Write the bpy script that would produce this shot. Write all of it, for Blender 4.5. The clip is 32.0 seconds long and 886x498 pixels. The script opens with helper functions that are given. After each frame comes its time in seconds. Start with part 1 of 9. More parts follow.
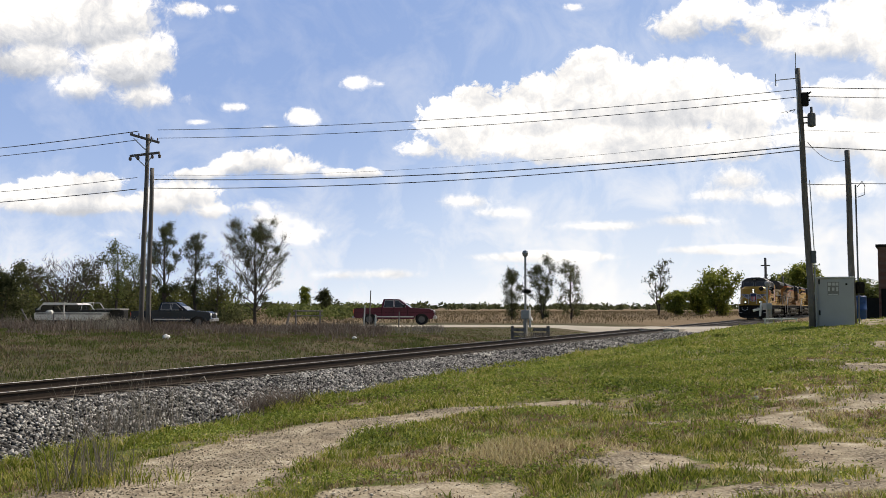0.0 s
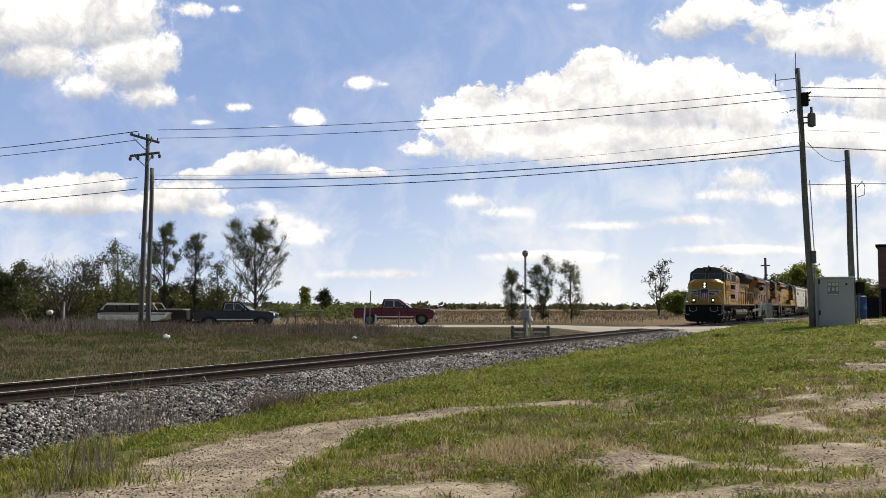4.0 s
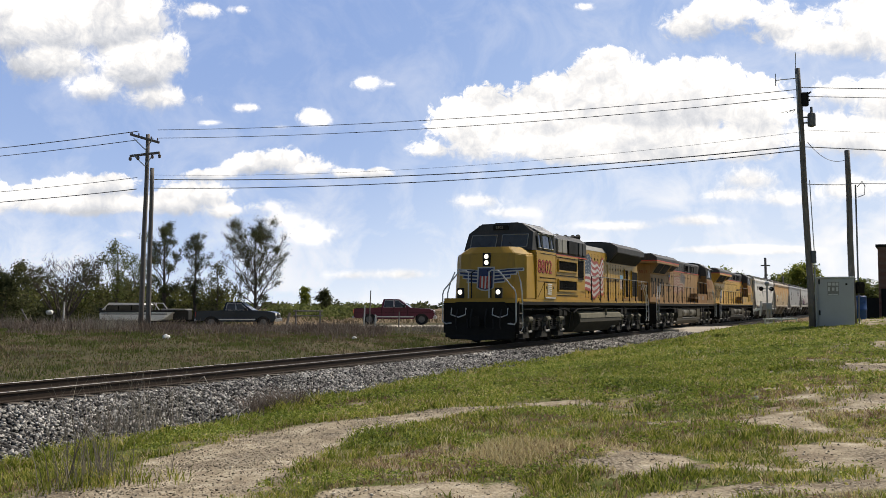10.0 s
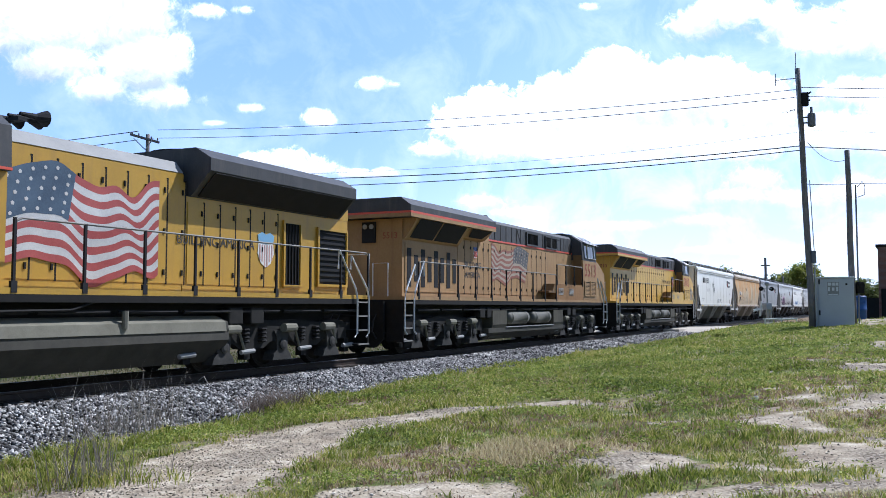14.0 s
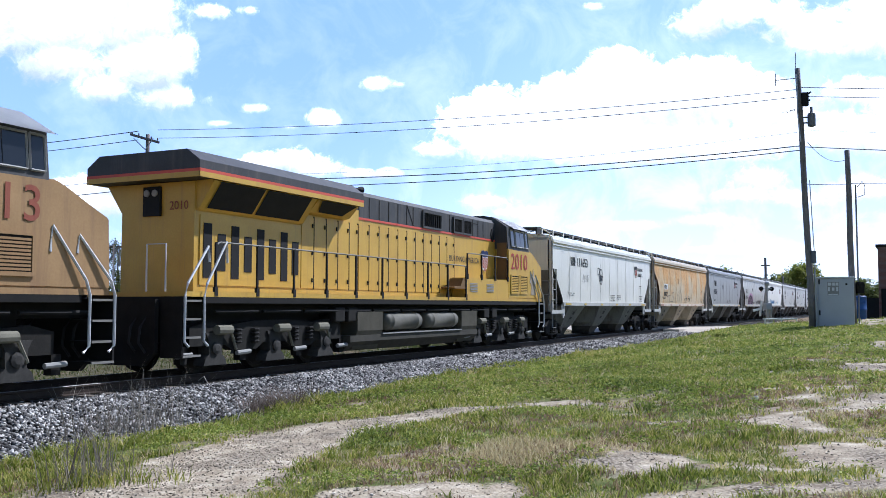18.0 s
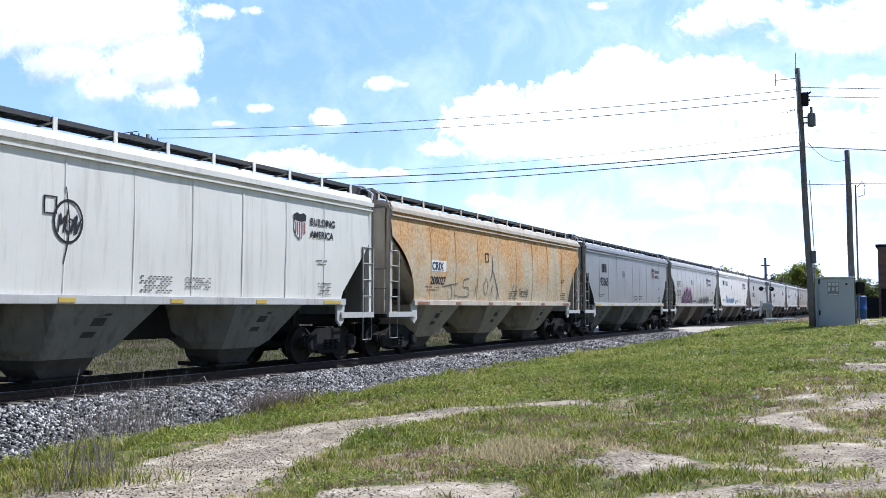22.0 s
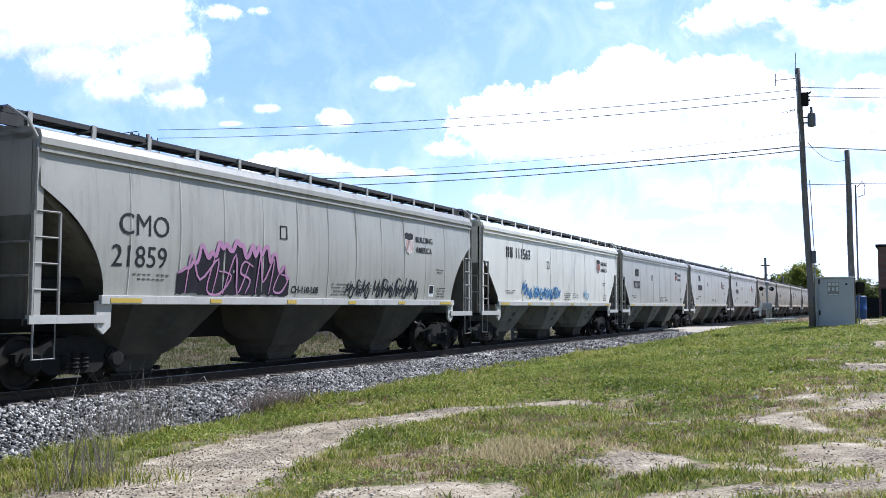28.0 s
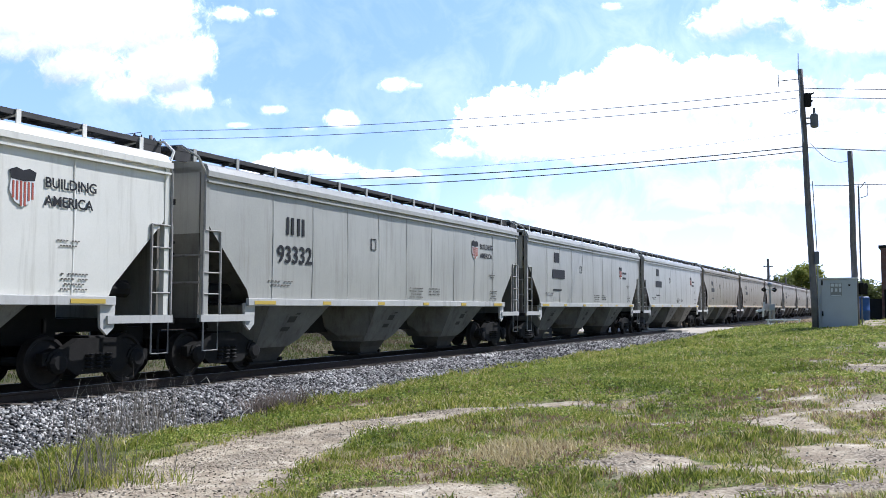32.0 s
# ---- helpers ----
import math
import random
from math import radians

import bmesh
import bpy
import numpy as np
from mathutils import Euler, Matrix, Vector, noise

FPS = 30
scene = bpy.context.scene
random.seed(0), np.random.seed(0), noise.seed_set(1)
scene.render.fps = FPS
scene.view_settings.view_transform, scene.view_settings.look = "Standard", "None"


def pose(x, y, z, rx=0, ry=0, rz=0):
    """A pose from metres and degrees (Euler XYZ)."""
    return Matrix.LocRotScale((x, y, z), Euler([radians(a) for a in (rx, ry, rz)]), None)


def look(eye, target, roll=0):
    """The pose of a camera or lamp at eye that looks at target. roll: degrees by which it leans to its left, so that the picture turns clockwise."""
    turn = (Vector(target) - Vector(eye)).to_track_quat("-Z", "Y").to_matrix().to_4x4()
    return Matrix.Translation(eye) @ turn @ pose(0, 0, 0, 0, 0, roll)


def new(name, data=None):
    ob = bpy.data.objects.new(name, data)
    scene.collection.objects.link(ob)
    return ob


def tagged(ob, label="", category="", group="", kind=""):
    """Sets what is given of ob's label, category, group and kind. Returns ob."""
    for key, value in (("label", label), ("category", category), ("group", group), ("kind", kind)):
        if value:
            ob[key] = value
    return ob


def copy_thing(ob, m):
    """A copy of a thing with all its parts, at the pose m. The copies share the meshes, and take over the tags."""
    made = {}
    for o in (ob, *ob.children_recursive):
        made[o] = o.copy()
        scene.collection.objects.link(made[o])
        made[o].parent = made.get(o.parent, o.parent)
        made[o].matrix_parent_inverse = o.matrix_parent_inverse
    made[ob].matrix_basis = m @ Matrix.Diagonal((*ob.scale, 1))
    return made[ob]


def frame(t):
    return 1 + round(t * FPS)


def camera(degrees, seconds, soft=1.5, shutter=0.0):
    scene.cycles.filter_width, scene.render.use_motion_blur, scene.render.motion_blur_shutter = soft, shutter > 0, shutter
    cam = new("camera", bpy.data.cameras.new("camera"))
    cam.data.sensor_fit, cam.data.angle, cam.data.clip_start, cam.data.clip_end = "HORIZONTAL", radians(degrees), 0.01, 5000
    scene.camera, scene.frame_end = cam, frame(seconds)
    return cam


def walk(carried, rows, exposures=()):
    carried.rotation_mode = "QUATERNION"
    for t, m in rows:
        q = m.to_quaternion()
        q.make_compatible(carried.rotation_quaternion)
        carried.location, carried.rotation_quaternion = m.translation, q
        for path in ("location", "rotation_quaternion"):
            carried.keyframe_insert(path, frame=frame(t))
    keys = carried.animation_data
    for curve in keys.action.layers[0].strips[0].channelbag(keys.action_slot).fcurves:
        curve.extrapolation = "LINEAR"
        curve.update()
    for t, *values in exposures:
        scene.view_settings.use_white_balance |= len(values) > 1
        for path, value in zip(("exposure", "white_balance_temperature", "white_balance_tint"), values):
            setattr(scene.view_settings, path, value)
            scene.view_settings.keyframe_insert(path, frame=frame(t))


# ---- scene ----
from math import sin, cos, tan, pi, sqrt, atan2, hypot

# camera on a stand beside the line, nudged at the very end
cam = camera(51.66, 32.0, 0.55)
EYE_Z = 1.82
walk(cam, [(0, pose(0, 0, EYE_Z, 93.57, -0.1, 0)), (31.6, pose(0, 0, EYE_Z, 93.57, -0.1, 0)),
           (31.8, pose(0, 0, EYE_Z, 93.58, -0.1, 0.02)), (32.0, pose(0, 0, EYE_Z, 93.63, -0.1, 0.155))],
     [(0, -0.28, 6950, 10.5), (3, -0.30, 6950, 10.5), (6, -0.45, 6950, 10.5), (9, -0.42, 6950, 10.5), (11, -0.06, 6650, 11), (12, 0.06, 6150, 12), (13, 0.26, 5350, 13), (19, 0.33, 5350, 14), (22, 0.37, 5450, 14), (25, 0.38, 5500, 13.5), (32, 0.38, 5550, 13.5)])

# light: high sun ahead and to the right, clear spring sky
SUN_EL, SUN_AZ = radians(48), radians(58)   # azimuth clockwise from +Y
world = bpy.data.worlds.new("sky")
scene.world = world
world.use_nodes = True
wn = world.node_tree.nodes
sky = wn.new("ShaderNodeTexSky")
sky.sky_type, sky.sun_disc = "NISHITA", False
sky.sun_elevation, sky.sun_rotation = SUN_EL, SUN_AZ
sky.air_density, sky.dust_density, sky.ozone_density = 1.0, 0.4, 1.5
world.node_tree.links.new(sky.outputs[0], wn["Background"].inputs[0])
wn["Background"].inputs[1].default_value = 0.085
sun_data = bpy.data.lights.new("sun", "SUN")
sun_data.energy, sun_data.angle, sun_data.color = 5.0, radians(0.5), (1.0, 0.94, 0.84)
sun = new("sun", sun_data)
sun.matrix_world = look((0, 0, 60), (-sin(SUN_AZ) * cos(SUN_EL), -cos(SUN_AZ) * cos(SUN_EL), 60 - sin(SUN_EL)))

# the line: straight, passing in front of the stand from far ahead on the right
TH = radians(25.95)
DX, DY = sin(TH), cos(TH)          # along the line, away from the stand
NX, NY = -cos(TH), sin(TH)         # across it, to the far side
LAT = 13.83                        # centre line's distance from the stand
RAIL = 0.40                        # rail head
RZ = 90 - TH * 180 / pi


def on_line(s, lat=LAT, z=0.0):
    return (DX * s + NX * lat, DY * s + NY * lat, z)


def to_line(x, y):
    return x * DX + y * DY, x * NX + y * NY


V0, ACC = 7.596, 0.00687         # pace at the start, and its slow gain
FRONT = 106.4                      # leading coupler's place along the line at the start


def train_at(t):
    return FRONT - V0 * t - ACC * t * t


# ---- materials ----
def ramp(nt, fac, stops):
    r = nt.nodes.new("ShaderNodeValToRGB")
    el = r.color_ramp.elements
    while len(el) < len(stops):
        el.new(0.5)
    for e, (p, c) in zip(el, stops):
        e.position, e.color = p, (*c, 1)
    nt.links.new(fac, r.inputs[0])
    return r.outputs[0]


def noise_node(nt, vec, scale, detail=4, rough=0.55, dist=0.0):
    n = nt.nodes.new("ShaderNodeTexNoise")
    n.inputs["Scale"].default_value, n.inputs["Detail"].default_value = scale, detail
    n.inputs["Roughness"].default_value, n.inputs["Distortion"].default_value = rough, dist
    nt.links.new(vec, n.inputs["Vector"])
    return n.outputs[0]


def mixc(nt, fac, a, b, mode="MIX"):
    m = nt.nodes.new("ShaderNodeMix")
    m.data_type, m.blend_type = "RGBA", mode
    for sock, v in ((m.inputs[0], fac), (m.inputs[6], a), (m.inputs[7], b)):
        if isinstance(v, (int, float)):
            sock.default_value = v
        elif isinstance(v, tuple):
            sock.default_value = (*v, 1)
        else:
            nt.links.new(v, sock)
    return m.outputs[2]


def mathn(nt, op, a, b=0.0, clamp=False):
    m = nt.nodes.new("ShaderNodeMath")
    m.operation, m.use_clamp = op, clamp
    for sock, v in zip(m.inputs, (a, b)):
        if isinstance(v, (int, float)):
            sock.default_value = v
        else:
            nt.links.new(v, sock)
    return m.outputs[0]


def base(name):
    m = bpy.data.materials.new(name)
    m.use_nodes = True
    nt = m.node_tree
    return m, nt, nt.nodes["Principled BSDF"], nt.nodes.new("ShaderNodeTexCoord")


def bump(nt, b, height, strength, dist=0.02):
    n = nt.nodes.new("ShaderNodeBump")
    n.inputs["Strength"].default_value, n.inputs["Distance"].default_value = strength, dist
    nt.links.new(height, n.inputs["Height"])
    nt.links.new(n.outputs[0], b.inputs["Normal"])


def surf(name, c1, c2, scale=3.0, rough=0.6, metal=0.0, grain=40.0, bumpy=0.15, dist=0.01, spread=0.25, emit=0.0, streak=None, random_tint=0.0):
    """Two tones of one surface in soft blotches, with a finer grain and relief; streak: a third tone in runs down the sides."""
    m, nt, b, tc = base(name)
    vec = tc.outputs["Object"]
    big = noise_node(nt, vec, scale, 5, 0.6)
    fine = noise_node(nt, vec, grain, 3, 0.6)
    fac = mathn(nt, "ADD", mathn(nt, "MULTIPLY", big, 0.7), mathn(nt, "MULTIPLY", fine, 0.3))
    col = ramp(nt, fac, [(0.5 - spread, c1), (0.5 + spread, c2)])
    if streak:
        mp = nt.nodes.new("ShaderNodeMapping")
        mp.inputs["Scale"].default_value = (5.0, 5.0, 0.35)
        nt.links.new(vec, mp.inputs[0])
        st = noise_node(nt, mp.outputs[0], 1.0, 6, 0.7)
        sf = ramp(nt, st, [(streak[1], (0, 0, 0)), (streak[1] + 0.2, (streak[2],) * 3)])
        col = mixc(nt, sf, col, streak[0])
    if random_tint:
        oi = nt.nodes.new("ShaderNodeObjectInfo")
        col = mixc(nt, mathn(nt, "MULTIPLY", oi.outputs["Random"], random_tint), col, (0.03, 0.025, 0.02))
    nt.links.new(col, b.inputs["Base Color"])
    b.inputs["Roughness"].default_value, b.inputs["Metallic"].default_value = rough, metal
    b.inputs["Specular IOR Level"].default_value = 0.5 if rough < 0.6 else 0.2
    if bumpy:
        bump(nt, b, fine, bumpy, dist)
    if emit:
        nt.links.new(col, b.inputs["Emission Color"])
        b.inputs["Emission Strength"].default_value = emit
    return m


def island(name, stops, rough=0.8, transl=0.0, patch=0.3):
    """Loose pieces in one mesh, each in its own tone."""
    m, nt, b, tc = base(name)
    g = nt.nodes.new("ShaderNodeNewGeometry")
    nz = ramp(nt, noise_node(nt, tc.outputs["Object"], 0.45, 4), [(0.3, (0, 0, 0)), (0.7, (1, 1, 1))])
    fac = mathn(nt, "ADD", mathn(nt, "MULTIPLY", g.outputs["Random Per Island"], 1 - patch), mathn(nt, "MULTIPLY", nz, patch))
    col = ramp(nt, fac, stops)
    nt.links.new(col, b.inputs["Base Color"])
    b.inputs["Roughness"].default_value, b.inputs["Specular IOR Level"].default_value = rough, 0.15
    if transl:
        t = nt.nodes.new("ShaderNodeBsdfTranslucent")
        nt.links.new(col, t.inputs[0])
        mx = nt.nodes.new("ShaderNodeMixShader")
        mx.inputs[0].default_value = transl
        nt.links.new(b.outputs[0], mx.inputs[1])
        nt.links.new(t.outputs[0], mx.inputs[2])
        nt.links.new(mx.outputs[0], nt.nodes["Material Output"].inputs[0])
    return m


M = {}
M["yellow"] = surf("loco_yellow", (0.37, 0.212, 0.018), (0.47, 0.278, 0.028), 1.0, 0.45, 0, 24, 0.05, spread=0.2, streak=((0.26, 0.145, 0.045), 0.52, 0.45))
M["yellow_faded"] = surf("loco_yellow_faded", (0.275, 0.168, 0.076), (0.395, 0.25, 0.118), 0.9, 0.6, 0, 22, 0.06, spread=0.18, streak=((0.228, 0.138, 0.078), 0.5, 0.6))
M["yellow_bleached"] = surf("loco_yellow_bleached", (0.47, 0.28, 0.035), (0.60, 0.375, 0.055), 1.0, 0.45, 0, 24, 0.05, spread=0.2, streak=((0.34, 0.20, 0.07), 0.52, 0.45))
M["loco_grey"] = surf("loco_grey", (0.045, 0.045, 0.047), (0.085, 0.084, 0.085), 1.5, 0.6, 0, 30, 0.05, streak=((0.12, 0.108, 0.095), 0.5, 0.55))
M["cab_black"] = surf("cab_black", (0.012, 0.012, 0.013), (0.022, 0.022, 0.024), 3, 0.75)
M["under"] = surf("underframe_grime", (0.008, 0.0075, 0.007), (0.02, 0.018, 0.016), 4, 0.8, 0, 40, 0.2)
M["truck_grey"] = surf("truck_dusty", (0.00975, 0.009, 0.00788), (0.027, 0.0248, 0.021), 5, 0.85, 0, 40, 0.2)
M["tank"] = surf("tank_grey", (0.0374, 0.0348, 0.0272), (0.0765, 0.0697, 0.0544), 3, 0.75, 0, 40, 0.15)
M["steel"] = surf("worn_steel", (0.35, 0.35, 0.36), (0.5, 0.5, 0.5), 8, 0.35, 0.9)
M["glass"] = surf("dark_glass", (0.015, 0.017, 0.02), (0.02, 0.022, 0.026), 3, 0.08, 0, 5, 0)
M["cab_glass"] = surf("cab_glass", (0.05, 0.056, 0.065), (0.10, 0.108, 0.12), 1.5, 0.08, 0, 5, 0)
M["red"] = surf("stripe_red", (0.5, 0.06, 0.03), (0.6, 0.09, 0.05), 3, 0.5)
M["white"] = surf("white_paint", (0.62, 0.62, 0.60), (0.72, 0.72, 0.70), 3, 0.5)
M["silver"] = surf("silver_paint", (0.5, 0.5, 0.5), (0.65, 0.65, 0.65), 3, 0.45, 0.2)
M["blue"] = surf("emblem_blue", (0.03, 0.06, 0.25), (0.04, 0.08, 0.3), 3, 0.5)
M["navy"] = surf("emblem_navy", (0.014, 0.024, 0.085), (0.022, 0.036, 0.12), 3, 0.5)
M["black"] = surf("black_paint", (0.02, 0.02, 0.02), (0.035, 0.035, 0.035), 5, 0.6)
M["hop_white"] = surf("hopper_white", (0.62, 0.60, 0.53), (0.75, 0.725, 0.65), 0.7, 0.36, 0, 30, 0.03, streak=((0.42, 0.39, 0.32), 0.52, 0.5))
M["hop_grey"] = surf("hopper_grey", (0.185, 0.187, 0.182), (0.255, 0.257, 0.25), 0.8, 0.4, 0, 30, 0.04, streak=((0.24, 0.22, 0.20), 0.5, 0.55))


def rusty():
    """Tan paint eaten by rust: blotches that thicken towards the roof, with runs below them."""
    m, nt, b, tc = base("hopper_rusty")
    vec = tc.outputs["Object"]
    sx = nt.nodes.new("ShaderNodeSeparateXYZ")
    nt.links.new(vec, sx.inputs[0])
    mp = nt.nodes.new("ShaderNodeMapping")
    mp.inputs["Scale"].default_value = (1.0, 1.0, 0.22)
    nt.links.new(vec, mp.inputs[0])
    runs = noise_node(nt, mp.outputs[0], 1.0, 8, 0.7)
    blot = noise_node(nt, vec, 0.5, 8, 0.66, 0.4)
    fine = noise_node(nt, vec, 9.0, 5, 0.7)
    up = mathn(nt, "MULTIPLY", mathn(nt, "SUBTRACT", sx.outputs[2], 2.35), 0.11)
    f = mathn(nt, "ADD", mathn(nt, "ADD", blot, mathn(nt, "MULTIPLY", mathn(nt, "SUBTRACT", runs, 0.5), 1.1)), mathn(nt, "ADD", mathn(nt, "MULTIPLY", mathn(nt, "SUBTRACT", fine, 0.5), 0.3), up))
    paint = ramp(nt, mathn(nt, "ADD", mathn(nt, "MULTIPLY", fine, 0.5), mathn(nt, "MULTIPLY", runs, 0.5)), [(0.36, (0.31, 0.245, 0.15)), (0.5, (0.48, 0.395, 0.265)), (0.64, (0.64, 0.56, 0.42))])
    rust = ramp(nt, fine, [(0.3, (0.27, 0.105, 0.035)), (0.5, (0.50, 0.275, 0.095)), (0.7, (0.64, 0.45, 0.22))])
    nt.links.new(mixc(nt, ramp(nt, f, [(0.44, (0, 0, 0)), (0.52, (0.35,) * 3), (0.60, (0.75,) * 3), (0.74, (0.97,) * 3)]), paint, rust), b.inputs["Base Color"])
    b.inputs["Roughness"].default_value, b.inputs["Specular IOR Level"].default_value = 0.8, 0.2
    bump(nt, b, fine, 0.12, 0.01)
    return m


M["hop_rust"] = rusty()
M["hop_pale"] = surf("hopper_pale_grey", (0.31, 0.302, 0.268), (0.43, 0.418, 0.375), 0.6, 0.38, 0, 30, 0.03, streak=((0.20, 0.185, 0.155), 0.5, 0.5))
M["hop_tan"] = surf("hopper_grimy_tan", (0.20, 0.175, 0.13), (0.30, 0.265, 0.20), 0.6, 0.5, 0, 30, 0.03, streak=((0.16, 0.115, 0.075), 0.5, 0.6))
M["sill_pale"] = surf("grimy_pale_sill", (0.40, 0.39, 0.36), (0.54, 0.53, 0.50), 2.5, 0.6, 0, 30, 0.05, streak=((0.18, 0.15, 0.12), 0.55, 0.6))
M["ladder_grime"] = surf("grimy_ladder_paint", (0.17, 0.16, 0.145), (0.40, 0.39, 0.365), 3.0, 0.7, 0, 30, 0.05, streak=((0.10, 0.08, 0.06), 0.5, 0.7))
M["rust_sill"] = surf("rusty_sill", (0.45, 0.40, 0.32), (0.58, 0.52, 0.43), 2, 0.75, 0, 40, 0.1, streak=((0.35, 0.16, 0.07), 0.5, 0.6))
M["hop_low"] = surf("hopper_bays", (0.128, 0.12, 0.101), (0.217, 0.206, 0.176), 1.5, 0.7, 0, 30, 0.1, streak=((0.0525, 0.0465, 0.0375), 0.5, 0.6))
M["rail"] = surf("rail_steel", (0.035, 0.026, 0.021), (0.06, 0.045, 0.036), 10, 0.6, 0.4)
M["rail_top"] = surf("rail_polished", (0.24, 0.23, 0.22), (0.34, 0.33, 0.32), 20, 0.5, 1.0)
M["tie"] = surf("sleeper_wood", (0.10, 0.085, 0.07), (0.20, 0.17, 0.14), 6, 0.9, 0, 60, 0.4, random_tint=0.5)
M["pole"] = surf("pole_wood", (0.13, 0.118, 0.11), (0.27, 0.25, 0.235), 3, 0.9, 0, 50, 0.4, streak=((0.06, 0.052, 0.048), 0.5, 0.7))
M["shed"] = surf("shed_grey", (0.432, 0.444, 0.462), (0.516, 0.528, 0.546), 2, 0.5, 0, 40, 0.05)
M["bark"] = surf("bark", (0.055, 0.046, 0.04), (0.125, 0.106, 0.092), 6, 0.9, 0, 30, 0.5)
M["red_car"] = surf("red_car_paint", (0.085, 0.006, 0.022), (0.12, 0.010, 0.032), 2, 0.3)
M["dark_car"] = surf("dark_car_paint", (0.012, 0.018, 0.03), (0.018, 0.025, 0.04), 2, 0.22)
M["rubber"] = surf("tyre_rubber", (0.02, 0.02, 0.02), (0.035, 0.035, 0.035), 8, 0.85)
M["boxcar"] = surf("boxcar_brown", (0.17, 0.05, 0.035), (0.24, 0.08, 0.055), 1.5, 0.75, 0, 30, 0.1)
M["bin_blue"] = surf("bin_blue", (0.012, 0.06, 0.22), (0.02, 0.085, 0.28), 3, 0.5)
M["lamp"] = surf("lamp_lit", (1.0, 0.95, 0.8), (1.0, 0.97, 0.85), 3, 0.3, emit=1.8)


# ---- mesh helpers ----
def box(bm, x0, x1, y0, y1, z0, z1, bev=0.0):
    vs = [bm.verts.new((x, y, z)) for x in (x0, x1) for y in (y0, y1) for z in (z0, z1)]
    fs = [bm.faces.new([vs[i] for i in f]) for f in ((0, 1, 3, 2), (4, 6, 7, 5), (0, 4, 5, 1), (2, 3, 7, 6), (0, 2, 6, 4), (1, 5, 7, 3))]
    if bev:
        es = list({e for f in fs for e in f.edges})
        bmesh.ops.bevel(bm, geom=es, offset=bev, segments=2, affect="EDGES", profile=0.5)
    return vs


def prism(bm, prof, y0, y1, axis="y"):
    """A closed profile swept between two planes. axis y: profile in x, z; axis x: profile in y, z; axis z: in x, y."""
    def put(p, h):
        return {"y": (p[0], h, p[1]), "x": (h, p[0], p[1]), "z": (p[0], p[1], h)}[axis]
    a = [bm.verts.new(put(p, y0)) for p in prof]
    b = [bm.verts.new(put(p, y1)) for p in prof]
    n = len(prof)
    bm.faces.new(a)
    bm.faces.new(b[::-1])
    for i in range(n):
        bm.faces.new((a[i], b[i], b[(i + 1) % n], a[(i + 1) % n]))
    return a, b


def tube(bm, pts, r, seg=8, r2=None, cap=True):
    """A round bar along a chain of points, tapering from r to r2."""
    pts = [Vector(p) for p in pts]
    r2 = r if r2 is None else r2
    rings = []
    for i, p in enumerate(pts):
        d = (pts[min(i + 1, len(pts) - 1)] - pts[max(i - 1, 0)]).normalized()
        u = d.cross(Vector((0, 0, 1)) if abs(d.z) < 0.9 else Vector((1, 0, 0))).normalized()
        v = d.cross(u)
        rr = r + (r2 - r) * i / max(1, len(pts) - 1)
        rings.append([bm.verts.new(p + (u * cos(2 * pi * k / seg) + v * sin(2 * pi * k / seg)) * rr) for k in range(seg)])
    for a, b in zip(rings, rings[1:]):
        for k in range(seg):
            bm.faces.new((a[k], a[(k + 1) % seg], b[(k + 1) % seg], b[k]))
    if cap:
        bm.faces.new(rings[0][::-1])
        bm.faces.new(rings[-1])
    return rings


def lathe(bm, prof, origin=(0, 0, 0), axis="y", seg=20):
    """A profile of (radius, height) turned about an axis."""
    o = Vector(origin)
    rings = []
    for r, h in prof:
        ring = []
        for k in range(seg):
            c, s = cos(2 * pi * k / seg) * r, sin(2 * pi * k / seg) * r
            ring.append(bm.verts.new(o + Vector({"y": (c, h, s), "x": (h, c, s), "z": (c, s, h)}[axis])))
        rings.append(ring)
    for a, b in zip(rings, rings[1:]):
        for k in range(seg):
            bm.faces.new((a[k], a[(k + 1) % seg], b[(k + 1) % seg], b[k]))
    bm.faces.new(rings[0][::-1])
    bm.faces.new(rings[-1])


def mesh_of(name, bm, material, smooth=False):
    bmesh.ops.recalc_face_normals(bm, faces=bm.faces)
    me = bpy.data.meshes.new(name)
    bm.to_mesh(me)
    bm.free()
    for mt in material if isinstance(material, (list, tuple)) else (material,):
        me.materials.append(mt)
    if smooth:
        me.polygons.foreach_set("use_smooth", [True] * len(me.polygons))
    return me


def part(name, bm, material, parent=None, label="", smooth=False, m=None):
    ob = new(name, mesh_of(name, bm, material, smooth))
    ob.parent = parent
    if m is not None:
        ob.matrix_basis = m
    if label:
        ob["label"] = label
    return ob


def again(ob, parent, m):
    """The same piece once more, on the same mesh."""
    o = new(ob.name.split(".")[0], ob.data)
    o.parent, o.matrix_basis = parent, m
    if "label" in ob:
        o["label"] = ob["label"]
    return o


def thing(name, m, label, category, group=""):
    ob = new(name)
    ob.empty_display_size = 0.3
    ob.matrix_basis = m
    return tagged(ob, label, category, group)


def bmnew():
    return bmesh.new()


